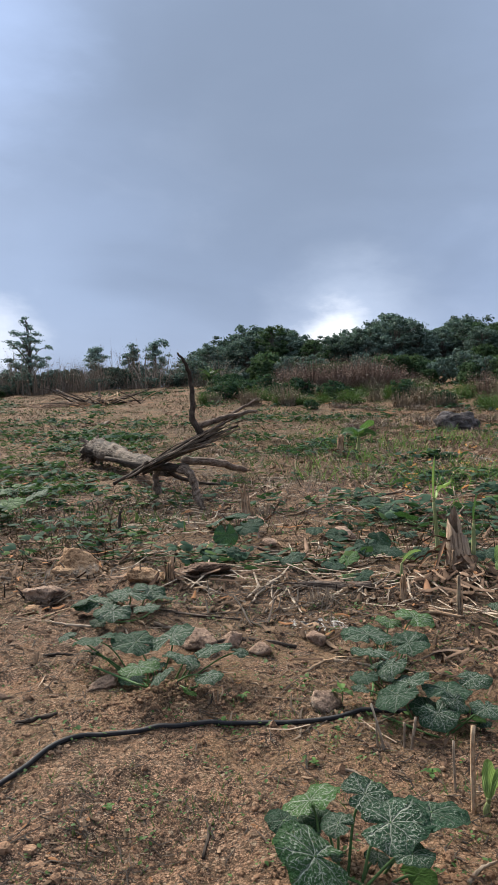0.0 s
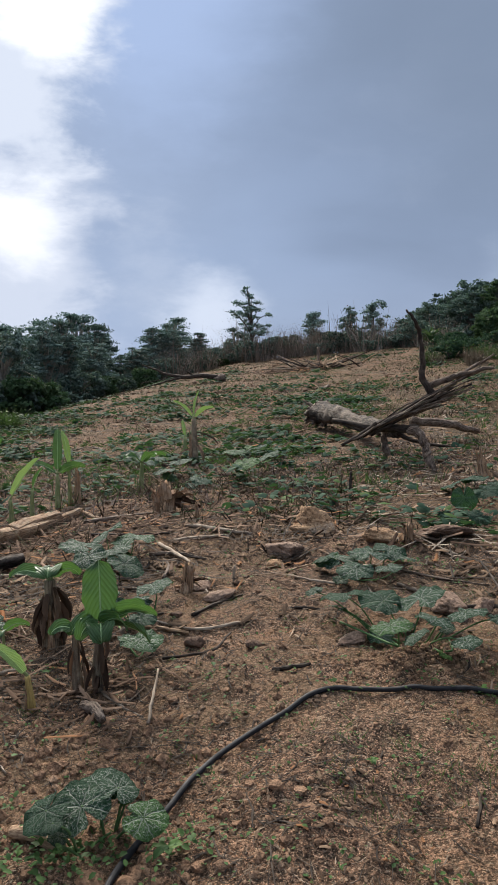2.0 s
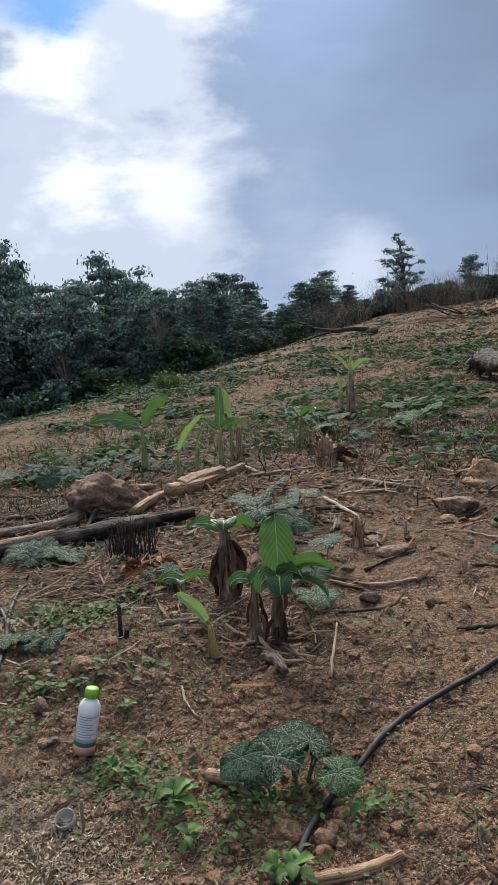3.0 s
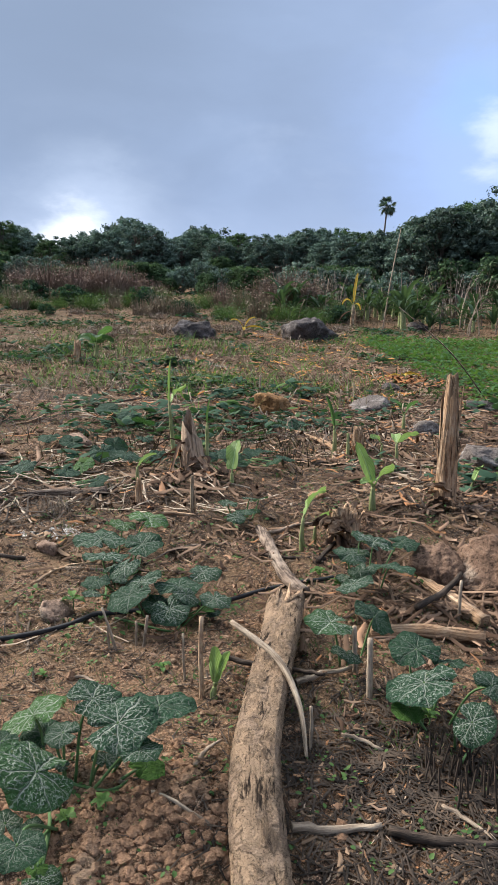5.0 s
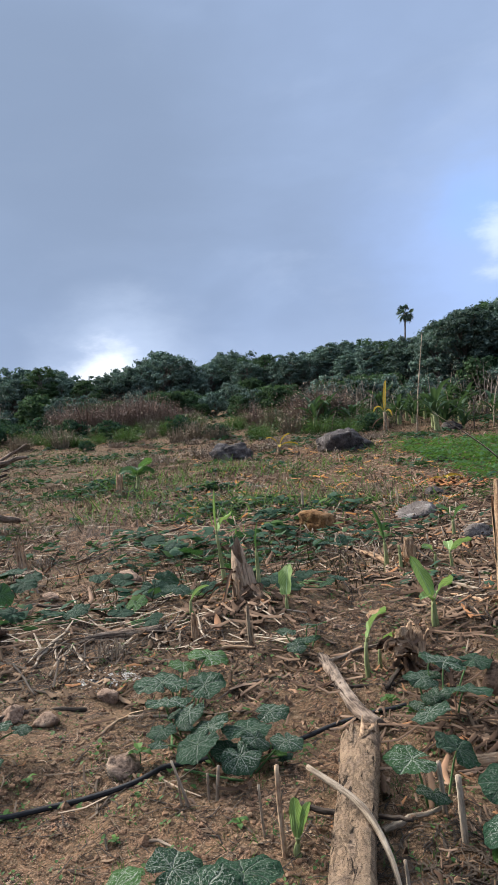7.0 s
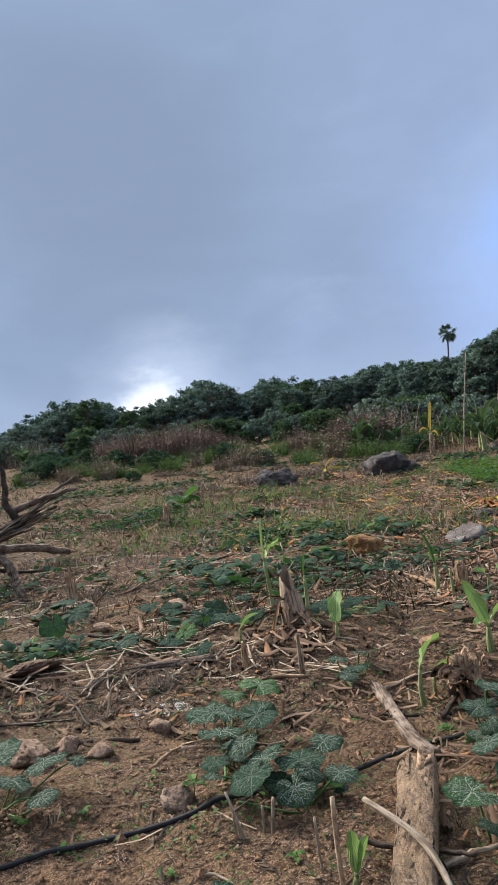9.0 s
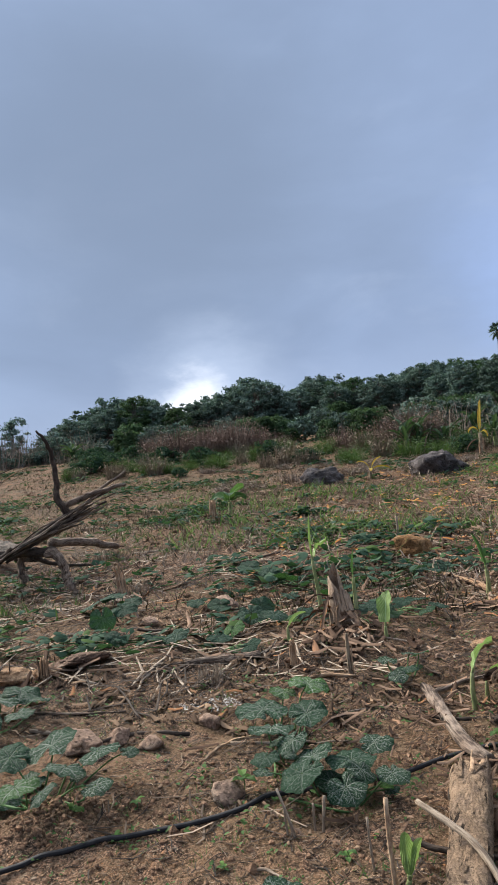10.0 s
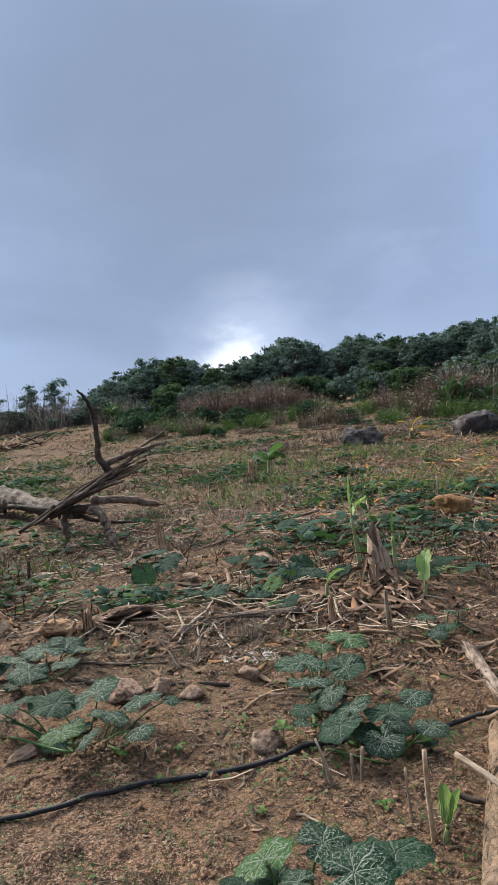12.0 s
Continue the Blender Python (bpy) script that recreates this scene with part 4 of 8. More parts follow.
x0, y0 = (1.71, 5.29)
banana_plant(x0, y0, 0.36, 0.017, [(80, 0.2, 0.03, 86, 10, 0.9)], "spear-like banana shoot beside a dry stump", 44)
x0, y0 = (1.15, 5.24)
banana_plant(x0, y0, 0.13, 0.013, [(85, 0.17, 0.045, 52, 70, 0.6)], "small bent banana shoot", 45, BANANA_YOUNG)
x0, y0 = (1.33, 4.39)
banana_plant(x0, y0, 0.26, 0.013, [], "bare banana spear with a dry tip", 46, husk=2)
x0, y0 = (1.77, 4.87)
banana_plant(x0, y0, 0.09, 0.014, [(40, 0.23, 0.14, 74, 30, 0.35)], "banana shoot with a single bright leaf", 47, BANANA_YOUNG)
x0, y0 = (1.76, 3.64)
banana_plant(x0, y0, 0.20, 0.014, [(70, 0.22, 0.12, 62, 85, 0.3)], "banana shoot with an arching leaf", 48, BANANA_YOUNG)
x0, y0 = (1.85, 3.67)
banana_plant(x0, y0, 0.12, 0.011, [(80, 0.14, 0.06, 45, 80, 0.4)], "small banana shoot beside another", 49, BANANA_YOUNG)
x0, y0 = (2.43, 4.00)
banana_plant(x0, y0, 0.16, 0.02, [(305, 0.28, 0.10, 72, 15, 0.4), (75, 0.20, 0.14, 52, 85, 0.15), (240, 0.16, 0.08, 35, 70, 0.4)], YOUNG + " by a squash plant", 50, BANANA_YOUNG)
x0, y0 = (4.20, 6.34)
banana_plant(x0, y0, 0.2, 0.018, [(260, 0.24, 0.12, 55, 60, 0.3), (80, 0.22, 0.1, 50, 60, 0.3)], "banana shoot on the stony slope", 51)
x0, y0 = (3.36, 5.39)
banana_plant(x0, y0, 0.14, 0.014, [(250, 0.18, 0.09, 45, 70, 0.3)], "small banana shoot on the slope", 52, BANANA_YOUNG)
x0, y0 = (3.47, 5.34)
banana_plant(x0, y0, 0.16, 0.014, [(110, 0.2, 0.1, 40, 50, 0.25), (30, 0.22, 0.1, 30, 50, 0.3)], "small banana shoot with two leaves", 53, BANANA_YOUNG)
x0, y0 = (3.33, 4.14)
banana_plant(x0, y0, 0.08, 0.012, [(60, 0.22, 0.07, 40, 40, 0.4)], "banana shoot behind a tall dry stump", 54, BANANA_YOUNG)
x0, y0 = (3.10, 5.81)
banana_plant(x0, y0, 0.26, 0.02, [(300, 0.3, 0.05, 80, 20, 0.8)], "spear-like banana shoot with a furled tip", 55)
x0, y0 = (3.08, 5.50)
banana_plant(x0, y0, 0.26, 0.015, [], "bare green banana spear", 56)
x0, y0 = (2.27, 14.40)
banana_plant(x0, y0, 0.3, 0.04, [(60, 0.5, 0.26, 62, 90, 0.2), (190, 0.42, 0.26, 55, 130, 0.2), (290, 0.40, 0.2, 50, 130, 0.3), (110, 0.36, 0.2, 45, 130, 0.3)], "banana plant with broad leaves on the upper field", 57, BANANA)
x0, y0 = (0.81, 2.35)
banana_plant(x0, y0, 0.05, 0.012, [(200, 0.15, 0.06, 82, 10, 0.5), (120, 0.13, 0.05, 75, 20, 0.5)], "bright broad-leaved shoot beside the fallen log", 58, BANANA_YOUNG)


def dry_stump(x, y, tall, thick, label, seed, strips=7, lean=(0.0, 0.0), flare=1.35, taper=0.66):
    """A dead banana stump: a fluted, torn core with peeling sheaths round it."""
    rng = random.Random(seed)
    base = on_ground(x, y, -0.02)
    stump = thing("banana_stump", base, label, "banana stump", "dry banana stumps")
    top = Vector((lean[0], lean[1], tall))
    core = tube(Shape(), [(0, 0, 0), top * 0.3, top * 0.65, top * 0.97], [thick * flare, thick, thick * (0.5 + 0.5 * taper), thick * taper], 30, 0.03, 6, rng, True)
    top_z = top.z * 0.93
    ph = [rng.uniform(0, 6.3) for _ in range(4)]
    ridged = []
    for vx, vy, vz in core.v:
        mx, my = top.x * vz / tall, top.y * vz / tall
        a = math.atan2(vy - my, vx - mx)
        k = 1 + 0.13 * math.sin(2 * a + ph[0] + vz * 2) + 0.07 * math.sin(5 * a + ph[1] - vz * 3) + 0.05 * math.sin(11 * a + ph[2])
        jag = (0.09 * math.sin(2 * a + ph[3]) + 0.07 * math.sin(7 * a + ph[0]) + rng.uniform(-0.03, 0.03)) * tall if vz > top_z else 0.0
        ridged.append((mx + (vx - mx) * k, my + (vy - my) * k, vz + jag))
    core.v = ridged
    part("core", core, SHEATH, stump)
    for k in range(strips):
        a = 2 * math.pi * k / max(1, strips) + rng.uniform(-0.4, 0.4)
        d = Vector((math.cos(a), math.sin(a), 0))
        h = tall * rng.choice((rng.uniform(0.3, 0.7), rng.uniform(0.85, 1.08)))
        peel = rng.uniform(0.2, 2.6)
        twist = rng.uniform(-0.5, 0.5)
        s = Shape()
        verts, uv, faces = [], [], []
        for i in range(9):
            t = i / 8
            o = thick * (1.08 + (flare - 1) * (1 - t) ** 2 + peel * max(0, t - 0.55) ** 1.6)
            dd = Vector((math.cos(a + twist * t), math.sin(a + twist * t), 0))
            c = top * (t * h / tall) + dd * o - Vector((0, 0, peel * 0.25 * thick * max(0, t - 0.7)))
            half = thick * 0.62 * (1 - 0.8 * t ** 3) * rng.uniform(0.8, 1.2)
            sd = Vector((-dd.y, dd.x, 0))
            for q in (-1, -0.4, 0.4, 1):
                verts.append(tuple(c + sd * (q * half) - dd * (0.5 * half * q * q) + Vector((0, 0, rng.uniform(-0.012, 0.012)))))
                uv.append((q * half + k, t * h))
        for i in range(8):
            for q in range(3):
                b = i * 4 + q
                faces.append((b, b + 1, b + 5, b + 4))
        part("sheath", s.add(verts, faces, uv), SHEATH, stump)
    for k in range(max(3, strips)):
        a = rng.uniform(0, 6.3)
        d = Vector((math.cos(a), math.sin(a), 0))
        l = thick * rng.uniform(1.6, 3.6)
        root = d * thick * 0.9 + Vector((0, 0, thick * rng.uniform(0.8, 2.2)))
        curl = banana_blade(Shape(), root, a, l * 1.1, thick * rng.uniform(0.7, 1.5), radians(rng.uniform(-40, 35)), radians(rng.uniform(20, 80)), rng, rng.uniform(-0.9, 0.9), 0.8, 9, 0.35)
        curl.v = [(vx + rng.gauss(0, 0.10) * thick, vy + rng.gauss(0, 0.10) * thick, max(vz + rng.gauss(0, 0.10) * thick, 0.025 + rng.random() * 0.02)) for vx, vy, vz in curl.v]
        curl.uv = [(u * thick, v) for u, v in curl.uv]
        part("sheath", curl, OLD_SHEATH if k % 3 else SHEATH, stump)
    return stump


x0, y0 = (2.89, 3.87)
dry_stump(x0, y0, 0.80, 0.058, "tall dry banana stump with split pale brown sheaths", 61, 11, (0.02, 0.0), 1.1)


def torn_stump(x, y, tall, wide, lean, seed):
    """A dead banana stem: pale sheaths wrapped round one another to a torn point, with folded dead sheaths fallen at its foot."""
    rng = random.Random(seed)
    base = on_ground(x, y, -0.02)
    t = thing("banana_stump", base, "torn pale banana stump with folded brown sheaths", "banana stump", "dry banana stumps")
    for k, (turn, span, high, swell) in enumerate(((0.4, 4.6, 1.0, 1.0), (2.6, 3.4, 0.82, 1.12), (4.4, 3.0, 0.62, 1.22), (1.6, 2.4, 0.45, 1.30))):
        verts, uv, faces = [], [], []
        rows, cols = 16, 14
        for i in range(rows + 1):
            v = i / rows
            for j in range(cols + 1):
                u = j / cols
                a = turn + (u - 0.5) * span + 0.5 * v
                crest = high * (0.72 + 0.28 * math.cos((u - 0.45) * 3.0)) * (1 - 0.07 * abs(noise.noise(Vector((u * 9, seed, k)))))
                h = tall * crest * v
                q = h / tall
                r = wide * swell * (1.0 - 0.72 * q ** 1.5) * (1 + 0.10 * math.sin(3 * a + k) + 0.12 * noise.noise(Vector((math.cos(a) * 2, math.sin(a) * 2, q * 3 + k))))
                r += wide * 0.35 * max(0.0, v - 0.82) * (k > 0)
                verts.append((lean[0] * q ** 1.3 + r * math.cos(a), lean[1] * q + r * math.sin(a), h))
                uv.append((a * wide + k, h))
        for i in range(rows):
            for j in range(cols):
                c = i * (cols + 1) + j
                faces.append((c, c + 1, c + cols + 2, c + cols + 1))
        part("sheath", Shape().add(verts, faces, uv), PALE_SHEATH, t)
    for k in range(13):
        a = rng.uniform(2.4, 5.2)
        high = tall * rng.uniform(0.12, 0.5)
        out = Vector((math.cos(a), math.sin(a), 0))
        side = Vector((-out.y, out.x, 0))
        reach, half = rng.uniform(0.10, 0.34), rng.uniform(0.018, 0.042)
        verts, uv, faces = [], [], []
        o = Vector((k * 3.1, seed, 0))
        for i in range(11):
            v = i / 10
            c = out * (wide * 0.9 + reach * v ** 0.8) + side * (0.10 * noise.noise(o + Vector((v * 2, 0, 0))))
            z = max(0.035, high * (1 + 0.25 * math.sin(v * 3.1)) * (1 - v ** 1.6)) + 0.03 * noise.noise(o + Vector((0, v * 5, 0)))
            for j in range(5):
                u = j / 2 - 1
                w2 = half * (1 - 0.5 * v)
                verts.append(tuple(c + side * (u * w2 * (1 - 0.35 * abs(u))) + Vector((0, 0, max(0.03, z + 0.5 * w2 * u * u + 0.25 * w2 * noise.noise(o + Vector((v * 6, u * 2, 5))))))))
                uv.append((u * half + k, v * (reach + high)))
        for i in range(10):
            for j in range(4):
                c = i * 5 + j
                faces.append((c, c + 1, c + 6, c + 5))
        part("sheath", Shape().add(verts, faces, uv), OLD_SHEATH if k % 3 else SHEATH, t, "folded brown dead sheath")
    return t


torn_stump(1.60, 5.30, 0.50, 0.084, (-0.05, 0.0), 62)
x0, y0 = (2.01, 3.61)
dry_stump(x0, y0, 0.22, 0.08, "short dry banana stump with folded sheaths", 63, 9, (0.0, 0.0), 1.1, 0.8)
x0, y0 = (1.05, 4.72)
dry_stump(x0, y0, 0.20, 0.022, "narrow dry stub beside a torn banana stump", 64, 3)
x0, y0 = (-0.03, 8.50)
dry_stump(x0, y0, 0.36, 0.045, "grey dry stub standing on bare soil", 65, 5, (-0.03, 0.0), 1.7, 0.3)
x0, y0 = (3.23, 5.60)
dry_stump(x0, y0, 0.26, 0.055, "short curled dry stump on the slope", 66, 6)
x0, y0 = (1.77, 13.50)
dry_stump(x0, y0, 0.42, 0.07, "pale cut banana stump on the upper field", 67, 5)
x0, y0 = (-3.21, 6.65)
dry_stump(x0, y0, 0.34, 0.10, "brown cut stump with a ragged top", 68, 9, (0, 0), 1.2)
x0, y0 = (-4.47, 7.02)
dry_stump(x0, y0, 0.42, 0.035, "thin grey stub among young bananas", 69, 4)
x0, y0 = (-2.74, 6.38)
dry_stump(x0, y0, 0.16, 0.02, "small dry stub beside a cut stump", 70, 3)
x0, y0 = (-0.61, 5.34)
dry_stump(x0, y0, 0.17, 0.035, "dark split stub next to a flat rock", 71, 4)
x0, y0 = (-1.98, 4.30)
dry_stump(x0, y0, 0.20, 0.035, "grey twisted root stub in the soil", 72, 5, (0.02, 0))


def felled_stem(pts, radii, label, mat, name="felled_stem", sides=12, flute=4, rough=0.07, category="felled stem"):
    base = Vector(pts[0])
    ob = tagged(part(name, tube(Shape(), [Vector(p) - base for p in pts], radii, sides, rough, 8, random.Random(len(label)), True, flute), mat), label, category)
    ob.location = base
    return ob


def along(pairs, lift):
    return [on_ground(x, y, lift) for x, y in pairs]


# ---- fallen log beside the path ----
def fallen_log():
    rng = random.Random(80)
    line = along([(0.58, 1.25), (0.65, 1.52), (0.75, 1.82), (0.93, 2.18), (1.14, 2.55), (1.32, 2.88)], 0.066)
    base = line[0].copy()
    log = thing("fallen_log", base, "long fallen log with flaking pale brown bark", "log")
    pts = [p - base for p in line]
    shaft = tube(Shape(), pts, [0.074, 0.071, 0.069, 0.067, 0.068, 0.074, 0.080], 34, 0.035, 22, rng, True, 3)
    far_end, way_out = pts[-1], (pts[-1] - pts[-2]).normalized()
    ragged = []
    for v in shaft.v:
        p = Vector(v)
        t = (p - far_end).dot(way_out)
        ragged.append(tuple(p + way_out * (0.16 * noise.noise(p * 26) + 0.05 * noise.noise(p * 60)) if t > -0.02 else p))
    shaft.v = ragged
    part("trunk", shaft, BARK, log)
    for k in range(60):
        t = rng.uniform(0.05, 0.98) * (len(pts) - 1.001)
        i = int(t)
        c = pts[i].lerp(pts[i + 1], t - i)
        d = (pts[i + 1] - pts[i]).normalized()
        a = rng.uniform(-0.3, 1.0) * math.pi
        side = Vector((d.y, -d.x, 0)).normalized()
        nrm = side * math.cos(a) + Vector((0, 0, 1)) * math.sin(a)
        across = d.cross(nrm)
        r = 0.068 - 0.016 * t / len(pts)
        ln, wd = rng.uniform(0.02, 0.08), rng.uniform(0.006, 0.022)
        s = Shape()
        q = [c + nrm * (r + 0.003 + (0.006 if e > 0 else 0)) + d * (e * ln * 0.5) + across * (g * wd * (1.0 if e == 0 else 0.3)) for e in (-1, 0, 1) for g in (-1, 0, 1)]
        s.add([tuple(v) for v in q], [(0, 1, 4, 3), (1, 2, 5, 4), (3, 4, 7, 6), (4, 5, 8, 7)], [(0.1 * g + k, 0.1 * e) for e in (0, 1, 2) for g in (0, 1, 2)])
        part("bark_flake", s, BARK, log)
    end = pts[-1]
    d = (pts[-1] - pts[-2]).normalized()
    for k in range(22):
        a = k * 0.7
        o = Vector((math.cos(a), 0, math.sin(a))) * rng.uniform(0.03, 0.062)
        part("splinter", tube(Shape(), [end - d * rng.uniform(0.08, 0.2) + o * 1.15, end + o * 1.3, end + d * rng.uniform(0.0, 0.12) + o * rng.uniform(0.9, 2.0)], [0.011, 0.009, 0.003], 6, 0.25, 3, rng), CUTWOOD if k % 3 else BARK, log, "pale torn splinter")


fallen_log()
felled_stem(along([(1.48, 3.02), (1.49, 3.30), (1.61, 3.84), (1.63, 4.00)], 0.035), [0.03, 0.034, 0.036, 0.02], "dark peeling branch end beside the log", DEADWOOD, "branch", 9, 0, 0.12, "branch")


# ---- dead tree with its roots and a bundle of sticks ----
def dead_tree():
    rng = random.Random(90)
    base = on_ground(-1.2, 9.4)
    tree = thing("dead_tree", base, "fallen dead tree with bent roots and a raised forked branch", "dead tree")

    def limb(name, pts, radii, mat, sides=9, rough=0.09, label=""):
        part(name, tube(Shape(), [Vector(p) - base for p in pts], radii, sides, rough * 1.5, 5, rng, True, 0, min(radii[0], 0.06) * 0.30), mat, tree, label)

    bole = tube(Shape(), [Vector(p) - base for p in ((-3.16, 14.04, 1.36), (-2.46, 12.80, 1.30), (-1.69, 11.20, 1.15), (-1.15, 10.00, 1.11))], [0.215, 0.185, 0.165, 0.145, 0.125, 0.095], 36, 0.03, 24, rng, True)
    axis = (Vector((-1.15, 10.0, 1.11)) - Vector((-3.16, 14.04, 1.36))).normalized()
    head = Vector((-3.16, 14.04, 1.36)) - base
    worn = []
    for v in bole.v:
        p = Vector(v)
        t = (p - head).dot(axis)
        out = p - head - axis * t
        k = 1 + 0.32 * noise.fractal(p * 1.9, 0.9, 2.0, 4) + 0.16 * noise.noise(Vector((p.x * 9, p.y * 2.0, p.z * 9)))
        tear = 0.30 * abs(noise.noise(p * 5.5)) if t < 0.1 else 0.0
        worn.append(tuple(head + axis * (t + tear) + out * k))
    bole.v = worn
    part("trunk", bole, OLD_BARK, tree, "thick grey-brown trunk with cracked bark")
    for k in range(14):
        a = k * 2.4
        side = axis.orthogonal().normalized() * math.cos(a) + axis.cross(axis.orthogonal().normalized()) * math.sin(a)
        p = head + base + axis * rng.uniform(0.02, 0.3) + side * 0.13
        limb("stub", [p, p + side * rng.uniform(0.05, 0.12) - axis * 0.05, p + side * rng.uniform(0.10, 0.24) - axis * rng.uniform(0.02, 0.2)], [0.06, 0.045, 0.012], (DEADWOOD, OLD_BARK)[k % 2], 8, 0.14)
    for p, q, r in (((-3.12, 14.00, 1.43), (-2.97, 13.90, 1.57), 0.07), ((-3.22, 14.10, 1.36), (-3.29, 14.20, 1.48), 0.09), ((-2.89, 13.60, 1.26), (-2.95, 13.50, 1.08), 0.07), ((-2.62, 13.10, 1.33), (-2.65, 13.00, 1.46), 0.04)):
        limb("stub", [p, Vector(p).lerp(Vector(q), 0.5), q], [r, r * 0.8, r * 0.4], DEADWOOD, 8, 0.12)
    limb("branch", [(-0.64, 9.30, 1.44), (-0.67, 9.30, 1.67), (-0.76, 9.30, 1.85), (-0.77, 9.30, 2.14), (-0.78, 9.30, 2.35), (-0.85, 9.20, 2.55), (-0.95, 9.20, 2.69)], [0.062, 0.052, 0.038, 0.034, 0.030, 0.023, 0.013], DARKWOOD, 10, 0.10, "upright dark bent branch")
    limb("branch", [(-0.69, 9.30, 1.71), (-0.52, 9.30, 1.77), (-0.28, 9.25, 1.84), (0.00, 9.20, 1.90), (0.11, 9.20, 1.92)], [0.045, 0.042, 0.036, 0.026, 0.016], DEADWOOD, 9, 0.09)
    limb("branch", [(-0.28, 9.30, 1.85), (-0.08, 9.30, 1.97), (0.12, 9.30, 2.09)], [0.022, 0.02, 0.012], DEADWOOD, 7)
    limb("branch", [(-2.00, 9.70, 1.28), (-1.46, 9.40, 1.18), (-1.05, 9.20, 1.17), (-0.81, 9.10, 1.16)], [0.03, 0.045, 0.055, 0.06], DARKWOOD)
    limb("root", [(-0.91, 9.10, 1.17), (-0.77, 9.05, 1.10), (-0.70, 9.00, 0.96), (-0.68, 8.95, 0.85), (-0.63, 8.90, 0.72), (-0.57, 8.85, 0.63)], [0.062, 0.06, 0.05, 0.055, 0.045, 0.03], DEADWOOD, 10, 0.12)
    limb("root", [(-1.19, 9.40, 1.18), (-1.25, 9.40, 1.07), (-1.26, 9.40, 0.93), (-1.23, 9.40, 0.83), (-1.32, 9.40, 0.71)], [0.05, 0.045, 0.045, 0.05, 0.02], DEADWOOD, 9, 0.12)
    limb("branch", [(-0.93, 9.90, 1.26), (-0.48, 10.60, 1.19), (-0.07, 11.40, 1.05)], [0.06, 0.06, 0.045], DEADWOOD, 10)
    limb("branch", [(-1.76, 9.00, 0.96), (-1.52, 9.10, 1.10), (-1.34, 9.20, 1.25)], [0.02, 0.026, 0.022], DARKWOOD, 7)
    limb("root", [(-1.07, 9.30, 1.11), (-0.87, 9.60, 0.98), (-0.58, 10.00, 0.91), (-0.35, 10.40, 0.87)], [0.03, 0.025, 0.02, 0.012], DARKWOOD, 7)


dead_tree()


def stick_bundle():
    """Cut sticks that lean together over the dead tree; each one is a thing."""
    rng = random.Random(91)
    for k in range(34):
        u = k / 33
        a = Vector((-1.53, 9.00, 1.05)).lerp(Vector((-1.31, 9.50, 1.21)), u) + Vector((rng.uniform(-0.08, 0.08), 0, rng.uniform(-0.03, 0.03)))
        b = Vector((-0.81, 9.00, 1.38)).lerp(Vector((-0.01, 9.40, 1.87)), rng.uniform(0.25, 1.0)) + Vector((0, rng.uniform(-0.1, 0.1), rng.uniform(-0.13, 0.10)))
        m = a.lerp(b, 0.5) + Vector((rng.uniform(-0.05, 0.05), rng.uniform(-0.05, 0.05), rng.uniform(-0.02, 0.06)))
        r = rng.uniform(0.007, 0.019)
        ob = part("stick", tube(Shape(), [Vector((0, 0, 0)), m - a, b - a], [r * 0.8, r, r * 0.6], 6, 0.1, 6, rng, True, 0, 0.012), rng.choice((DARKWOOD, DARKWOOD, OLD_BARK, DEADWOOD)))
        ob.location = a
        tagged(ob, "dark bare stick stacked against a dead tree", "stick", "sticks on the dead tree")


stick_bundle()


# ---- hoses ----
def hose(pairs, r, label):
    flat = spline([(x, y, 0) for x, y in pairs], 5)
    line = [Vector((p.x, p.y, max(ground_at(p.x + dx, p.y + dy) for dx in (-0.02, 0, 0.02) for dy in (-0.02, 0.02)) + r * 0.75)) for p in flat]
    for _ in range(8):
        z = [p.z for p in line]
        for i in range(1, len(line) - 1):
            line[i].z = (z[i - 1] + 2 * z[i] + z[i + 1]) / 4
    for p in line:
        p.z = max(p.z, max(ground_at(p.x + dx, p.y + dy) for dx in (-0.015, 0, 0.015) for dy in (-0.015, 0, 0.015)) + r * 0.6)
    base = line[0].copy()
    ob = tagged(part("hose", tube(Shape(), [p - base for p in line], [r], 12, 0.0, 3), HOSE), label, "hose")
    ob.location = base


hose([(-1.02, 1.30), (-1.14, 1.65), (-1.17, 1.86), (-1.14, 2.16), (-1.06, 2.51), (-0.77, 2.95), (-0.47, 3.03), (-0.10, 3.08), (0.20, 3.09), (0.40, 3.10), (0.53, 3.14), (0.76, 3.14), (1.05, 3.16), (1.35, 3.22), (1.7, 3.15)], 0.0108, "black irrigation hose curving over the soil")
hose([(-2.72, 1.72), (-2.82, 1.98), (-3.00, 2.21), (-3.15, 2.40), (-3.42, 2.66), (-3.66, 2.93), (-3.83, 3.20), (-3.96, 3.45), (-4.03, 3.72)], 0.013, "black hose running up to a charred log")
hose([(-2.66, 1.70), (-2.84, 2.03), (-3.03, 2.26), (-3.24, 2.49), (-3.49, 2.69), (-3.95, 2.91), (-4.48, 3.10), (-4.9, 3.15)], 0.013, "second black hose bending away beside the first")

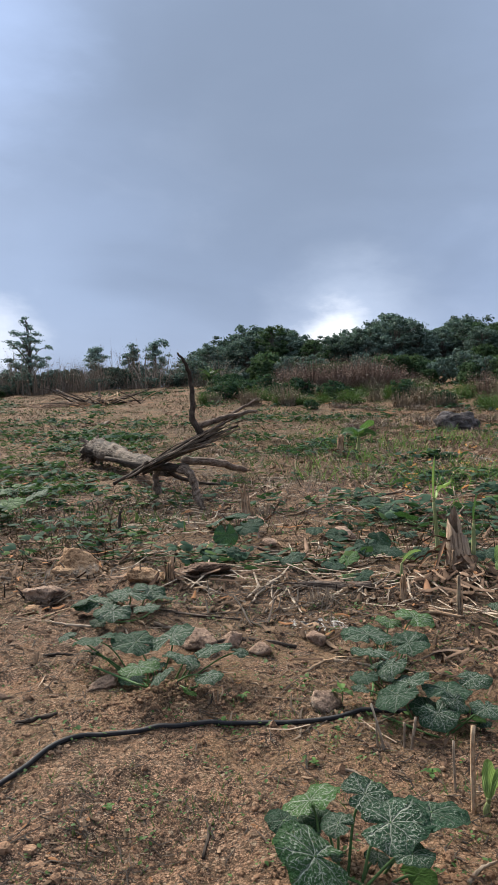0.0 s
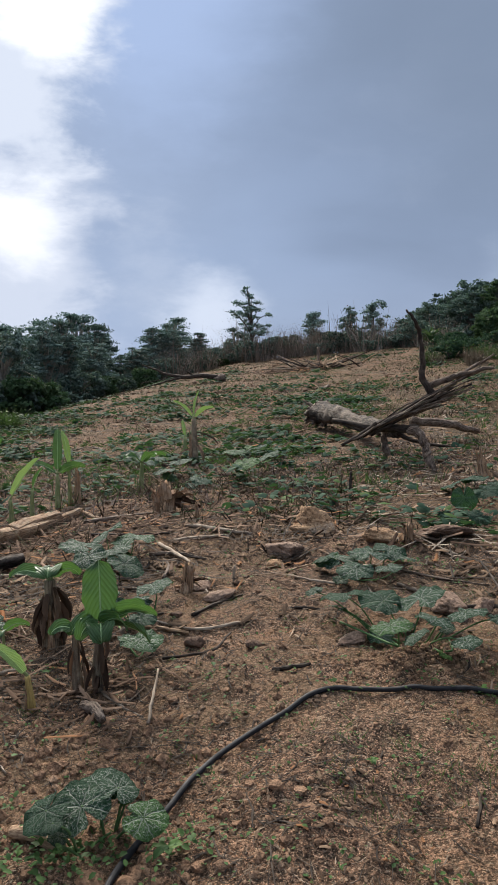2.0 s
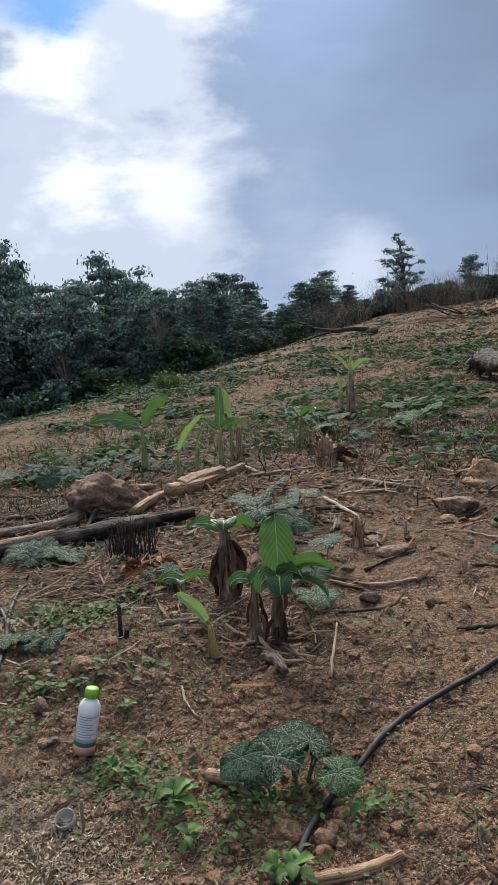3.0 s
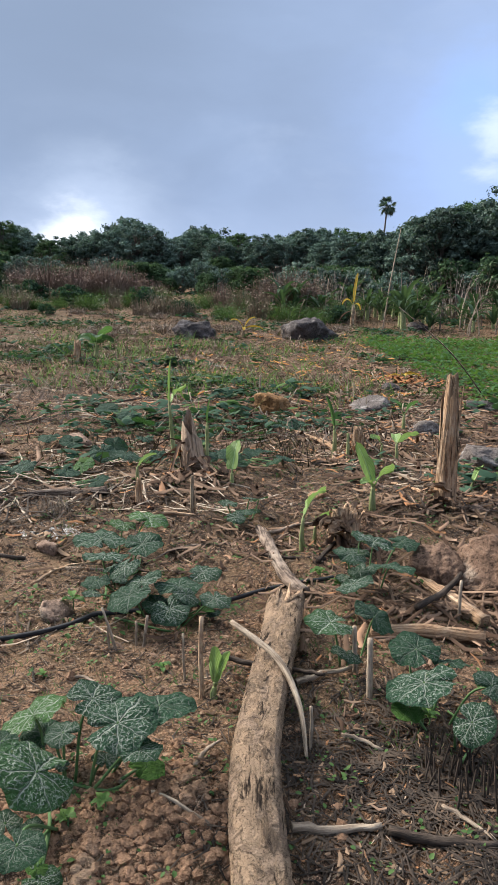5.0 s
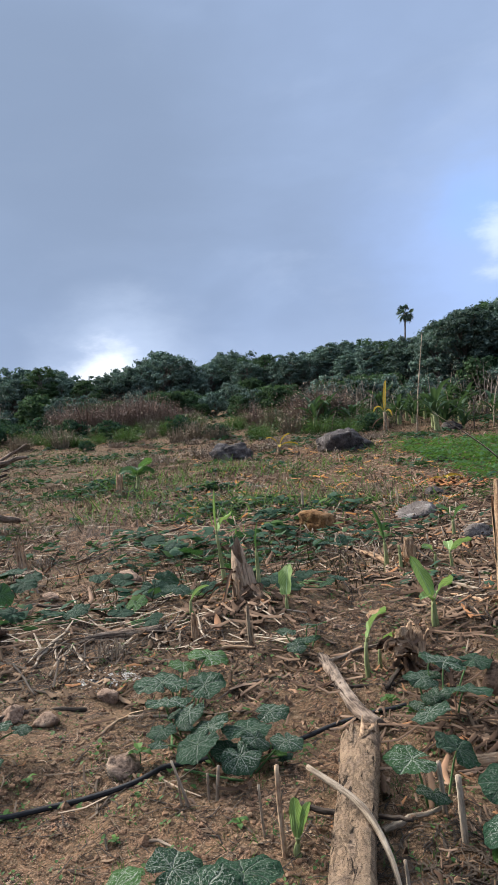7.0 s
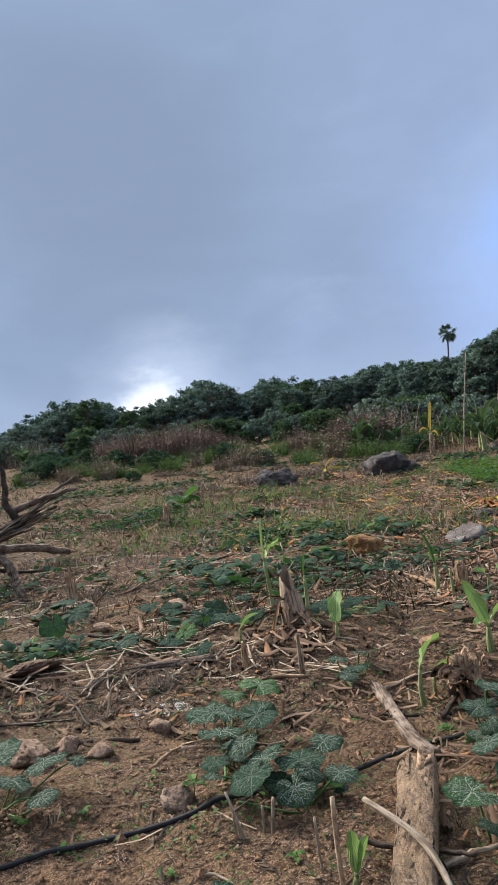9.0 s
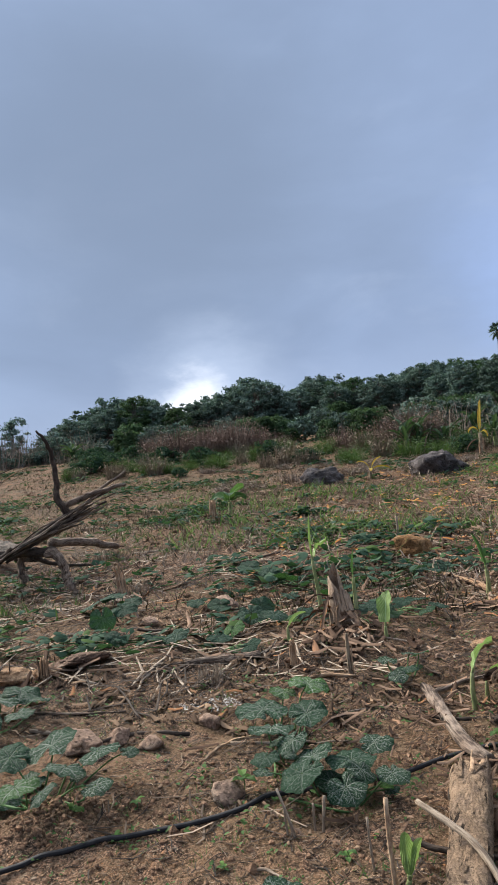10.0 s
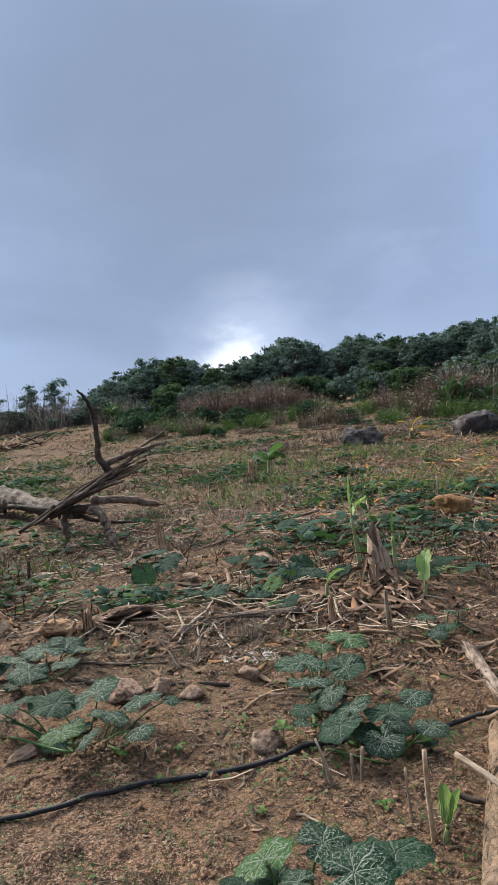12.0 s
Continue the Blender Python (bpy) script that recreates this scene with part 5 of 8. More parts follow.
# ---- rocks, boulders and clods ----
def rock(x, y, wide, scale, mat, label, seed, name="rock", sink=0.35, rz=0.0, facet=0.85, category="rock"):
    ob = tagged(part(name, lumpy(wide * 0.5, scale, seed, 0.4, 5 if (wide > 0.25 and y < 6) or wide > 1 else 4 if name == "rock" else 3, 1.3, facet), mat), label, category)
    ob.location = on_ground(x, y, -wide * scale[2] * 0.5 * sink)
    ob.rotation_euler = (random.Random(seed).uniform(-0.15, 0.15), random.Random(seed + 9).uniform(-0.15, 0.15), radians(rz))


for k, (x, y, wide, sc, mat, label) in enumerate([
    (*(-1.45, 5.89), 0.42, (1.0, 0.7, 0.75), ROCK_OCHRE, "flat ochre rock with a cracked face"),
    (*(-0.83, 5.47), 0.36, (1.0, 0.7, 0.5), ROCK_OCHRE, "flat tan rock half sunk in soil"),
    (*(-0.36, 5.52), 0.46, (1.0, 0.8, 0.20), BOULDER, "low brown rock weathered into the soil"),
    (*(-1.55, 5.27), 0.30, (1.0, 0.8, 0.5), ROCK, "brown rock beside litter"),
    (*(-0.30, 4.07), 0.30, (1.0, 0.8, 0.55), ROCK, "rounded brown rock behind a squash plant"),
    (*(-0.10, 4.12), 0.14, (1.0, 0.9, 0.9), ROCK, "small round brown rock"),
    (*(-0.75, 3.61), 0.17, (1.2, 0.9, 0.45), ROCK, "small flat rock on bare soil"),
    (*(0.37, 3.24), 0.15, (1.0, 0.9, 0.8), ROCK, "small grey-brown rock near the hose"),
    (*(-4.61, 4.93), 0.85, (1.0, 0.8, 0.55), BOULDER, "big reddish boulder above a charred log"),
    (*(-1.56, 5.21), 0.34, (1.0, 0.8, 0.5), ROCK, "brown rock on the slope"),
    (*(-1.49, 5.85), 0.40, (1.0, 0.7, 0.42), ROCK_OCHRE, "ochre rock by a fallen twig"),
    (*(2.29, 3.06), 0.34, (1.0, 0.9, 1.05), BOULDER, "rounded tan boulder below a tall stump"),
    (*(2.56, 2.88), 0.48, (1.0, 0.9, 1.0), BOULDER, "rough reddish boulder under dry sheaths"),
    (*(8.33, 17.27), 1.75, (1.0, 0.7, 0.62), ROCK_DARK, "dark blackened boulder at the field edge"),
    (*(4.04, 4.89), 0.60, (1.0, 0.8, 0.6), ROCK_GREY, "grey boulder with brown stains"),
    (*(4.46, 6.34), 0.40, (1.0, 0.8, 0.5), ROCK_GREY, "grey rock among crop litter"),
    (*(4.64, 7.88), 0.75, (1.0, 0.7, 0.3), ROCK_GREY, "low grey rock slab"),
    (*(5.81, 9.07), 0.34, (1.0, 0.8, 0.7), ROCK_DARK, "small dark rock at the crop edge"),
    (*(5.89, 7.22), 0.45, (1.0, 0.8, 0.7), ROCK_DARK, "dark rock beside a stick"),
    (*(3.37, 7.94), 0.60, (1.0, 0.9, 0.68), RUST_EARTH, "rust-orange clod of upturned earth"),
    (*(4.22, 12.53), 0.45, (1.0, 0.8, 0.3), ROCK_GREY, "flat grey stone on the upper field"),
    (*(13.09, 19.01), 1.2, (1.0, 0.7, 0.35), ROCK_DARK, "dark low boulder behind the crop"),
    (*(0.89, 6.70), 0.40, (1.0, 0.8, 0.45), ROCK, "reddish rock among squash leaves"),
    (*(-2.51, 2.04), 0.08, (0.8, 0.8, 1.2), ROCK, "small upright stone on bare soil"),
    (*(-2.26, 1.86), 0.055, (1.2, 0.9, 0.6), ROCK_GREY, "pale pebble near a bottle"),
    (*(-2.28, 1.84), 0.05, (1.1, 0.9, 0.6), ROCK_GREY, "pale pebble near a bottle"),
    (*(-1.73, 4.22), 0.20, (1.2, 0.8, 0.4), ROCK, "small flat brown stone"),
    (*(-1.89, 4.37), 0.16, (1.2, 0.8, 0.4), ROCK, "small flat brown stone"),
    (*(4.61, 6.11), 0.28, (1.0, 0.8, 0.6), ROCK_GREY, "grey stone on the slope"),
]):
    rock(x, y, wide, sc, mat, label, 100 + k, rz=k * 37)

rock(5.36, 17.7, 1.15, (1.0, 0.85, 0.72), ROCK_DARK, "dark pointed boulder at the field edge", 778, sink=0.4, facet=0.35)

for k, (x, y, wide) in enumerate([(*(-1.11, 1.79), 0.085), (*(-1.10, 1.74), 0.075), (*(-1.11, 1.90), 0.075), (*(-1.23, 1.77), 0.11),
                                  (*(-1.66, 2.44), 0.09), (*(-2.54, 2.52), 0.10), (*(-2.52, 2.30), 0.14)]):
    rock(x, y, wide, (1.0, 0.85, 0.62), CLOD, "crumbly reddish earth clod on the soil", 140 + k, "earth_clod", 0.6, k * 50, 0.55, "clod")


def clod_heap(cx, cy, sx, sy, count, seed, label, big=0.016):
    """A patch of loose crumbs of earth."""
    rng = random.Random(seed)
    kinds = [lumpy(1.0, (1, 0.9, 0.8), seed + k, 0.5, 1, 1.5, 0.6) for k in range(7)]
    s = Shape()
    for k in range(count):
        x, y = rng.gauss(cx, sx), rng.gauss(cy, sy)
        r = 0.004 + big * rng.random() ** 2.6
        z = ground_at(x, y) - r * 0.5
        a = rng.uniform(0, 6.3)
        ca, sa = math.cos(a) * r, math.sin(a) * r
        q = rng.choice(kinds)
        s.add([(x + ca * v[0] - sa * v[1], y + sa * v[0] + ca * v[1], z + r * v[2]) for v in q.v], q.f)
    tagged(part("earth_crumbs", s, CLOD, smooth=False), label, "loose earth", kind="stuff")


clod_heap(0.36, 1.85, 0.20, 0.14, 1500, 201, "heap of loose ochre earth crumbs under squash leaves", 0.026)
clod_heap(-0.35, 3.30, 0.30, 0.08, 900, 202, "ridge of loose reddish earth crumbs")
clod_heap(-2.3, 2.4, 0.35, 0.30, 600, 203, "loose earth crumbs round a banana stool")
clod_heap(-0.2, 2.2, 0.9, 0.5, 500, 204, "scattered earth crumbs on bare soil")
clod_heap(1.0, 2.9, 0.6, 0.35, 500, 205, "scattered earth crumbs under squash leaves")


# ---- sticks, pegs and felled stems ----
def stick(pairs, r, mat, label, lift=0.0, tip=None, name="stick", group="sticks on the soil", seed=0):
    rng = random.Random(int(pairs[0][0] * 1000) + seed)
    pts = along(pairs, r + lift)
    if len(pts) == 2:
        m = pts[0].lerp(pts[1], 0.5) + Vector((rng.uniform(-0.02, 0.02), rng.uniform(-0.02, 0.02), 0.004))
        pts.insert(1, m)
    if tip is not None:
        pts[-1].z += tip
        pts[-2].z += tip * 0.45
    base = pts[0].copy()
    ob = tagged(part(name, tube(Shape(), [p - base for p in pts], [r, r * 0.95, r * 0.6], 7, 0.12, 5, rng, True, 0, min(r * 0.5, 0.006)), mat), label, "stick", group)
    ob.location = base


def peg(x, y, tall, r, mat, label, lean=(0.0, 0.0), seed=0):
    rng = random.Random(seed)
    ob = tagged(part("peg", tube(Shape(), [(0, 0, -0.03), (lean[0] * 0.5 + rng.uniform(-0.004, 0.004), lean[1] * 0.5, tall * 0.5), (lean[0], lean[1], tall)], [r, r * 0.95, r * 0.85], 7, 0.1, 4, rng), mat), label, "peg", "stubs standing in the soil")
    ob.location = on_ground(x, y)


PALE = "pale dry stick lying on the soil"
stick([(0.22, 5.22), (0.10, 5.04), (0.02, 4.81)], 0.012, TWIG, PALE)
stick([(0.11, 4.67), (0.18, 4.89), (0.28, 5.07)], 0.009, TWIG, PALE)
stick([(-0.10, 4.90), (-0.04, 4.69), (0.02, 4.32)], 0.008, DARKWOOD, "thin dark twig on the soil", 0.02)
stick([(-0.00, 4.56), (0.10, 4.34), (0.18, 4.02)], 0.007, DARKWOOD, "thin dark twig on the soil")
stick([(-0.43, 5.27), (-0.17, 5.06)], 0.010, TWIG, PALE)
stick([(-0.15, 2.26), (-0.15, 2.44)], 0.006, DARKWOOD, "thin dark twig on bare soil")
stick([(0.35, 2.70), (0.45, 2.58)], 0.006, TWIG, PALE)
stick([(-1.03, 3.17), (-0.90, 3.26)], 0.010, DARKWOOD, "dark stick on bare soil")
stick([(0.46, 3.76), (0.82, 3.62), (1.03, 3.53)], 0.008, TWIG, "thin stick under squash leaves")
stick([(-1.19, 4.01), (-1.02, 4.04)], 0.010, DARKWOOD, "dark stick behind squash leaves")
stick([(0.05, 6.26), (0.50, 6.25)], 0.012, TWIG, PALE)
stick([(1.47, 9.11), (2.56, 9.55), (3.11, 8.72)], 0.012, DARKWOOD, "long thin stick on the upper field")
stick([(2.99, 10.23), (3.48, 11.30), (3.75, 12.67)], 0.024, TWIG, "forked pale dry branch", 0.0, 0.02)
stick([(2.80, 10.11), (3.29, 10.91)], 0.035, SHEATH, "short pale dry sheath piece")
stick([(0.90, 2.54), (0.98, 2.46), (1.11, 2.35), (1.18, 2.24)], 0.011, DARKWOOD, "dark stick lying over the fallen log", 0.06)
stick([(1.11, 2.32), (1.20, 2.34), (1.35, 2.34)], 0.012, TWIG, "grey stick beside the fallen log", 0.02)
stick([(0.81, 1.70), (0.92, 1.66), (1.03, 1.61)], 0.013, TWIG, "pale stick on dark litter")
stick([(1.04, 1.59), (1.16, 1.51), (1.28, 1.46)], 0.014, DARKWOOD, "grey broken stick on dark litter")
stick([(0.41, 2.00), (0.51, 1.87), (0.60, 1.76)], 0.006, TWIG, "thin stick on loose crumbs")
stick([(0.62, 1.96), (0.74, 2.07)], 0.007, TWIG, "thin grey twig beside the log", 0.01)
stick([(1.13, 2.01), (1.22, 1.91)], 0.007, TWIG, PALE)
stick([(1.23, 1.62), (1.29, 1.47)], 0.007, TWIG, PALE)
stick([(3.09, 4.96), (3.15, 4.47)], 0.014, TWIG, "straight pale stick on the slope", 0.01)
stick([(1.86, 2.67), (2.13, 2.81), (2.36, 2.97)], 0.016, DARKWOOD, "dark stick across dry sheaths", 0.03, 0.05)
stick([(1.71, 3.35), (1.93, 3.57), (2.17, 3.68)], 0.014, DARKWOOD, "dark bent branch by a stump", 0.01)
stick([(1.57, 3.89), (1.84, 3.92), (2.10, 3.93)], 0.014, DEADWOOD, "grey bent branch by a stump", 0.02)
stick([(3.12, 6.88), (3.17, 6.24), (3.19, 5.82)], 0.035, SHEATH, "felled dry stem on the slope")
stick([(2.82, 4.38), (2.74, 4.05), (2.67, 3.82)], 0.012, DARKWOOD, "dark stick by a tall stump", 0.02)
stick([(-1.45, 2.62), (-1.56, 2.96)], 0.008, TWIG, "thin upright twig on bare soil", 0.0, 0.06)
stick([(-1.80, 2.85), (-1.53, 2.72)], 0.007, TWIG, PALE)
stick([(-1.69, 3.28), (-1.45, 3.36), (-1.44, 3.64)], 0.008, DARKWOOD, "thin dark forked twig")
stick([(-1.06, 3.15), (-0.93, 3.26)], 0.009, DARKWOOD, "dark stick on bare soil")
stick([(-2.48, 2.81), (-2.32, 2.97)], 0.014, TWIG, "short pale stick beside a banana shoot")
stick([(-2.69, 5.99), (-2.28, 5.73), (-1.94, 5.66)], 0.02, TWIG, PALE)
stick([(-2.65, 5.31), (-2.35, 5.00), (-2.08, 4.66)], 0.018, TWIG, "pale branch pointing at a root stub", 0.02)
stick([(-1.98, 2.31), (-1.79, 2.14)], 0.006, TWIG, "thin grey twig on soil")
stick([(-2.36, 2.35), (-2.00, 2.36), (-1.72, 2.44)], 0.004, TWIG, "thin straw-coloured stalk on the soil")
stick([(-3.61, 3.42), (-3.06, 3.13)], 0.009, TWIG, PALE)
stick([(-3.32, 2.61), (-2.93, 2.38), (-2.67, 2.31)], 0.007, TWIG, "thin pale twig near the hose")
stick([(-1.80, 2.69), (-1.70, 2.62), (-1.62, 2.54)], 0.026, DEADWOOD, "grey root piece below a banana plant")
stick([(-4.24, 3.20), (-3.38, 3.08), (-2.80, 3.34)], 0.012, SHEATH, "dry stalk on a bed of litter")
stick([(-3.86, 3.02), (-3.20, 3.03), (-2.78, 3.25)], 0.009, SHEATH, "dry stalk on a bed of litter")
stick([(-4.58, 21.85), (-4.75, 23.47)], 0.05, DEADWOOD, "weathered branch end on the upper slope")
felled_stem(along([(-5.25, 3.0), (-4.73, 3.44), (-4.32, 3.92), (-3.87, 4.42), (-3.56, 4.73)], 0.07), [0.05, 0.055, 0.068, 0.066, 0.045], "charred black log on the soil", CHAR, "charred_log", 18, 3, 0.12, "log")
felled_stem(along([(-5.16, 3.86), (-4.65, 4.39), (-4.76, 5.03), (-4.59, 5.50)], 0.06), [0.04, 0.05, 0.055, 0.05], "pale felled stem lying over a charred log", DEADWOOD, "felled_stem", 10, 3, 0.08)
felled_stem(along([(-4.20, 5.25), (-4.13, 5.73), (-4.15, 6.54)], 0.06), [0.07, 0.055, 0.04], "dry felled banana stem with split end", SHEATH)
felled_stem(along([(-4.19, 5.42), (-4.23, 5.73), (-4.14, 6.11)], 0.08), [0.09, 0.10, 0.07], "pale felled banana stem among shoots", SHEATH)
felled_stem([on_ground(*(-4.07, 3.88), 0.02), on_ground(*(-4.67, 4.92), 0.15), Vector((-4.46, 5.03, 0.50))], [0.018, 0.019, 0.015], "thin dark pole leaning on a boulder", MULCH, "pole", 8, 0, 0.05, "pole")
felled_stem(along([(-6.51, 5.24), (-5.95, 5.22), (-5.56, 5.32)], 0.02), [0.02, 0.018, 0.014], "thin dark pole on the slope", DARKWOOD, "pole", 7, 0, 0.06, "pole")
felled_stem(along([(-1.75, 33.4), (-0.85, 32.3), (0.05, 31.2)], 0.17), [0.12, 0.13, 0.12], "long grey log on the upper field", DEADWOOD, "far_log", 12, 2, 0.07, "log")


def flank_branch():
    """A bare fallen branch on the shoulder of the hill: a pale root knob and a dark forked stem."""
    rng = random.Random(95)
    base = on_ground(-10.5, 28.6)
    f = thing("fallen_branch", base, "dark bare fallen branch with a pale root knob", "fallen branch")
    knob = lumpy(0.24, (1.2, 1.0, 0.9), 96, 0.4, 3, 1.6, 0.4)
    part("knob", knob, DEADWOOD, f, "pale broken root knob")
    low = lambda x, y, h: on_ground(x, y, h) - base
    for pts, radii in (([low(-10.5, 28.6, 0.15), low(-11.4, 28.5, 0.30), low(-12.2, 28.2, 0.36), low(-13.0, 28.0, 0.58)], [0.13, 0.10, 0.08, 0.05]),
                       ([low(-13.0, 28.0, 0.58), low(-13.4, 27.9, 0.82), low(-13.9, 27.8, 1.05)], [0.05, 0.04, 0.018]),
                       ([low(-12.2, 28.2, 0.36), low(-12.7, 27.6, 0.24), low(-13.4, 27.0, 0.10)], [0.06, 0.045, 0.02]),
                       ([low(-11.6, 28.4, 0.24), low(-11.9, 28.3, 0.52), low(-12.0, 28.2, 0.60)], [0.045, 0.03, 0.012]),
                       ([low(-12.8, 28.05, 0.38), low(-13.0, 27.8, 0.30), low(-13.9, 27.6, 0.26)], [0.03, 0.02, 0.01])):
        part("branch", tube(Shape(), pts, radii, 8, 0.12, 6, rng, True, 0, 0.02), DARKWOOD, f)


flank_branch()
felled_stem(along([(-1.56, 1.86), (-1.47, 1.86), (-1.37, 1.85)], 0.022), [0.02, 0.023, 0.021], "short brown bamboo piece with a hollow end", CUTWOOD, "bamboo_piece", 12, 0, 0.02, "bamboo")
felled_stem(along([(-1.09, 1.61), (-0.97, 1.70), (-0.88, 1.77)], 0.014), [0.02, 0.02, 0.012], "dry pale sheath strip on the soil", SHEATH, "sheath_strip", 8, 0, 0.2, "sheath")

GREY_PEG = "thin grey peg standing in the soil"
for k, (x, y, tall, r, mat, lean) in enumerate([
    (*(1.37, 2.35), 0.19, 0.010, TWIG, (-0.01, 0.0)), (*(1.32, 2.16), 0.22, 0.012, TWIG, (-0.005, 0.0)), (*(1.01, 2.00), 0.14, 0.006, TWIG, (0.0, 0.0)),
    (*(0.77, 2.37), 0.30, 0.009, CUTWOOD, (-0.005, 0.0)), (*(0.56, 2.82), 0.18, 0.006, TWIG, (-0.06, 0.03)), (*(0.53, 2.84), 0.10, 0.005, TWIG, (-0.01, 0.0)),
    (*(0.64, 2.86), 0.10, 0.006, TWIG, (0.0, 0.0)), (*(0.66, 2.83), 0.13, 0.007, TWIG, (0.02, 0.0)), (*(0.74, 2.48), 0.18, 0.005, TWIG, (-0.01, 0.0)),
    (*(-1.42, 7.61), 0.24, 0.018, CHAR, (0.01, 0.0)), (*(-2.55, 2.60), 0.17, 0.011, CHAR, (0.0, 0.0)), (*(-2.50, 2.57), 0.05, 0.014, CHAR, (0.02, 0.0)),
    (*(-3.37, 3.37), 0.20, 0.006, TWIG, (0.03, 0.0)), (*(-1.72, 4.51), 0.12, 0.009, TWIG, (0.01, 0.0)), (*(3.76, 9.27), 0.3, 0.02, TWIG, (0.0, 0.0)),
    (*(-1.81, 1.54), 0.10, 0.006, TWIG, (0.0, 0.0)), (*(2.05, 2.61), 0.18, 0.008, TWIG, (0.0, 0.0)),
]):
    peg(x, y, tall, r, mat, GREY_PEG if mat is TWIG else "short charred peg standing in the soil" if mat is CHAR else "upright split cane stake", lean, 300 + k)


# ---- bottle and can ----
def bottle(x, y):
    b = thing("bottle", on_ground(x, y, 0.0), "white plastic farm chemical bottle with a green cap, nearly empty", "bottle", rz=45)
    b.rotation_euler = (radians(-3), radians(12), radians(45))

    def lathe(name, prof, mat, label="", seg=28):
        s = Shape()
        v = [(r * math.cos(2 * math.pi * k / seg), r * math.sin(2 * math.pi * k / seg), z) for r, z in prof for k in range(seg)]
        f = [(i * seg + k, i * seg + (k + 1) % seg, (i + 1) * seg + (k + 1) % seg, (i + 1) * seg + k) for i in range(len(prof) - 1) for k in range(seg)]
        f += [tuple(range(seg))[::-1], tuple((len(prof) - 1) * seg + k for k in range(seg))]
        return part(name, s.add(v, f), mat, b, label)

    lathe("residue", [(0.036, 0.0), (0.0405, 0.004), (0.0405, 0.034)], LIQUID, "pink liquid residue showing at the base")
    lathe("band", [(0.0403, 0.034), (0.0405, 0.036), (0.0405, 0.048), (0.0403, 0.05)], BAND, "dark green band above the residue")
    lathe("body", [(0.0400, 0.048), (0.0402, 0.16), (0.038, 0.178), (0.030, 0.192), (0.022, 0.200), (0.020, 0.208)], BOTTLE)
    cap = lathe("cap", [(0.0235, 0.206), (0.0245, 0.208), (0.0245, 0.236), (0.022, 0.240)], CAP, "ribbed bright green screw cap")
    for k in range(20):
        a = 2 * math.pi * k / 20
        s = Shape()
        c = Vector((math.cos(a), math.sin(a), 0))
        t = Vector((-c.y, c.x, 0)) * 0.0014
        q = [c * 0.0243 + t, c * 0.0262, c * 0.0243 - t]
        s.add([(p.x, p.y, z) for z in (0.209, 0.234) for p in q], [(0, 1, 4, 3), (1, 2, 5, 4), (0, 2, 1), (3, 4, 5)])
        part("rib", s, CAP, cap)
    seg = 16
    s = Shape()
    arc = [radians(-150 + 120 * k / seg) for k in range(seg + 1)]
    s.add([(0.0407 * math.cos(a), 0.0407 * math.sin(a), z) for z in (0.062, 0.155) for a in arc], [(k, k + 1, seg + 2 + k, seg + 1 + k) for k in range(seg)])
    label = part("paper_label", s, LABEL, b, "pale printed paper label")
    for k in range(9):
        z = 0.144 - k * 0.009
        s = Shape()
        n = random.Random(k).randint(7, 14)
        s.add([(0.0411 * math.cos(a), 0.0411 * math.sin(a), zz) for zz in (z - 0.0022, z + 0.001) for a in arc[1:n + 2]], [(i, i + 1, n + 2 + i, n + 1 + i) for i in range(n)])
        part("print_line", s, INK, label)


bottle(*(-2.12, 1.87))


def open_can(x, y):
    s = Shape()
    seg = 20
    prof = [(0.030, 0.0), (0.031, 0.03), (0.029, 0.03), (0.028, 0.004)]
    s.add([(r * math.cos(2 * math.pi * k / seg), r * math.sin(2 * math.pi * k / seg), z) for r, z in prof for k in range(seg)],
          [(i * seg + k, i * seg + (k + 1) % seg, (i + 1) * seg + (k + 1) % seg, (i + 1) * seg + k) for i in range(3) for k in range(seg)] + [tuple(3 * seg + k for k in range(seg))])
    ob = tagged(part("can_lid", s, CAN), "rusty round tin lid half buried in litter", "tin lid")
    ob.location, ob.rotation_euler = on_ground(x, y, 0.005), (radians(25), radians(10), 0)


open_can(*(-1.88, 1.54))

clod_heap(-0.5, 2.3, 1.1, 0.6, 900, 206, "fine earth crumbs over a trodden bare patch", 0.009)
clod_heap(-1.4, 2.2, 0.5, 0.5, 900, 207, "fine earth crumbs beside a hose")
clod_heap(0.4, 3.4, 1.0, 0.6, 800, 208, "fine earth crumbs on tilled soil")
clod_heap(1.3, 2.4, 0.5, 0.4, 700, 209, "fine earth crumbs between squash plants")

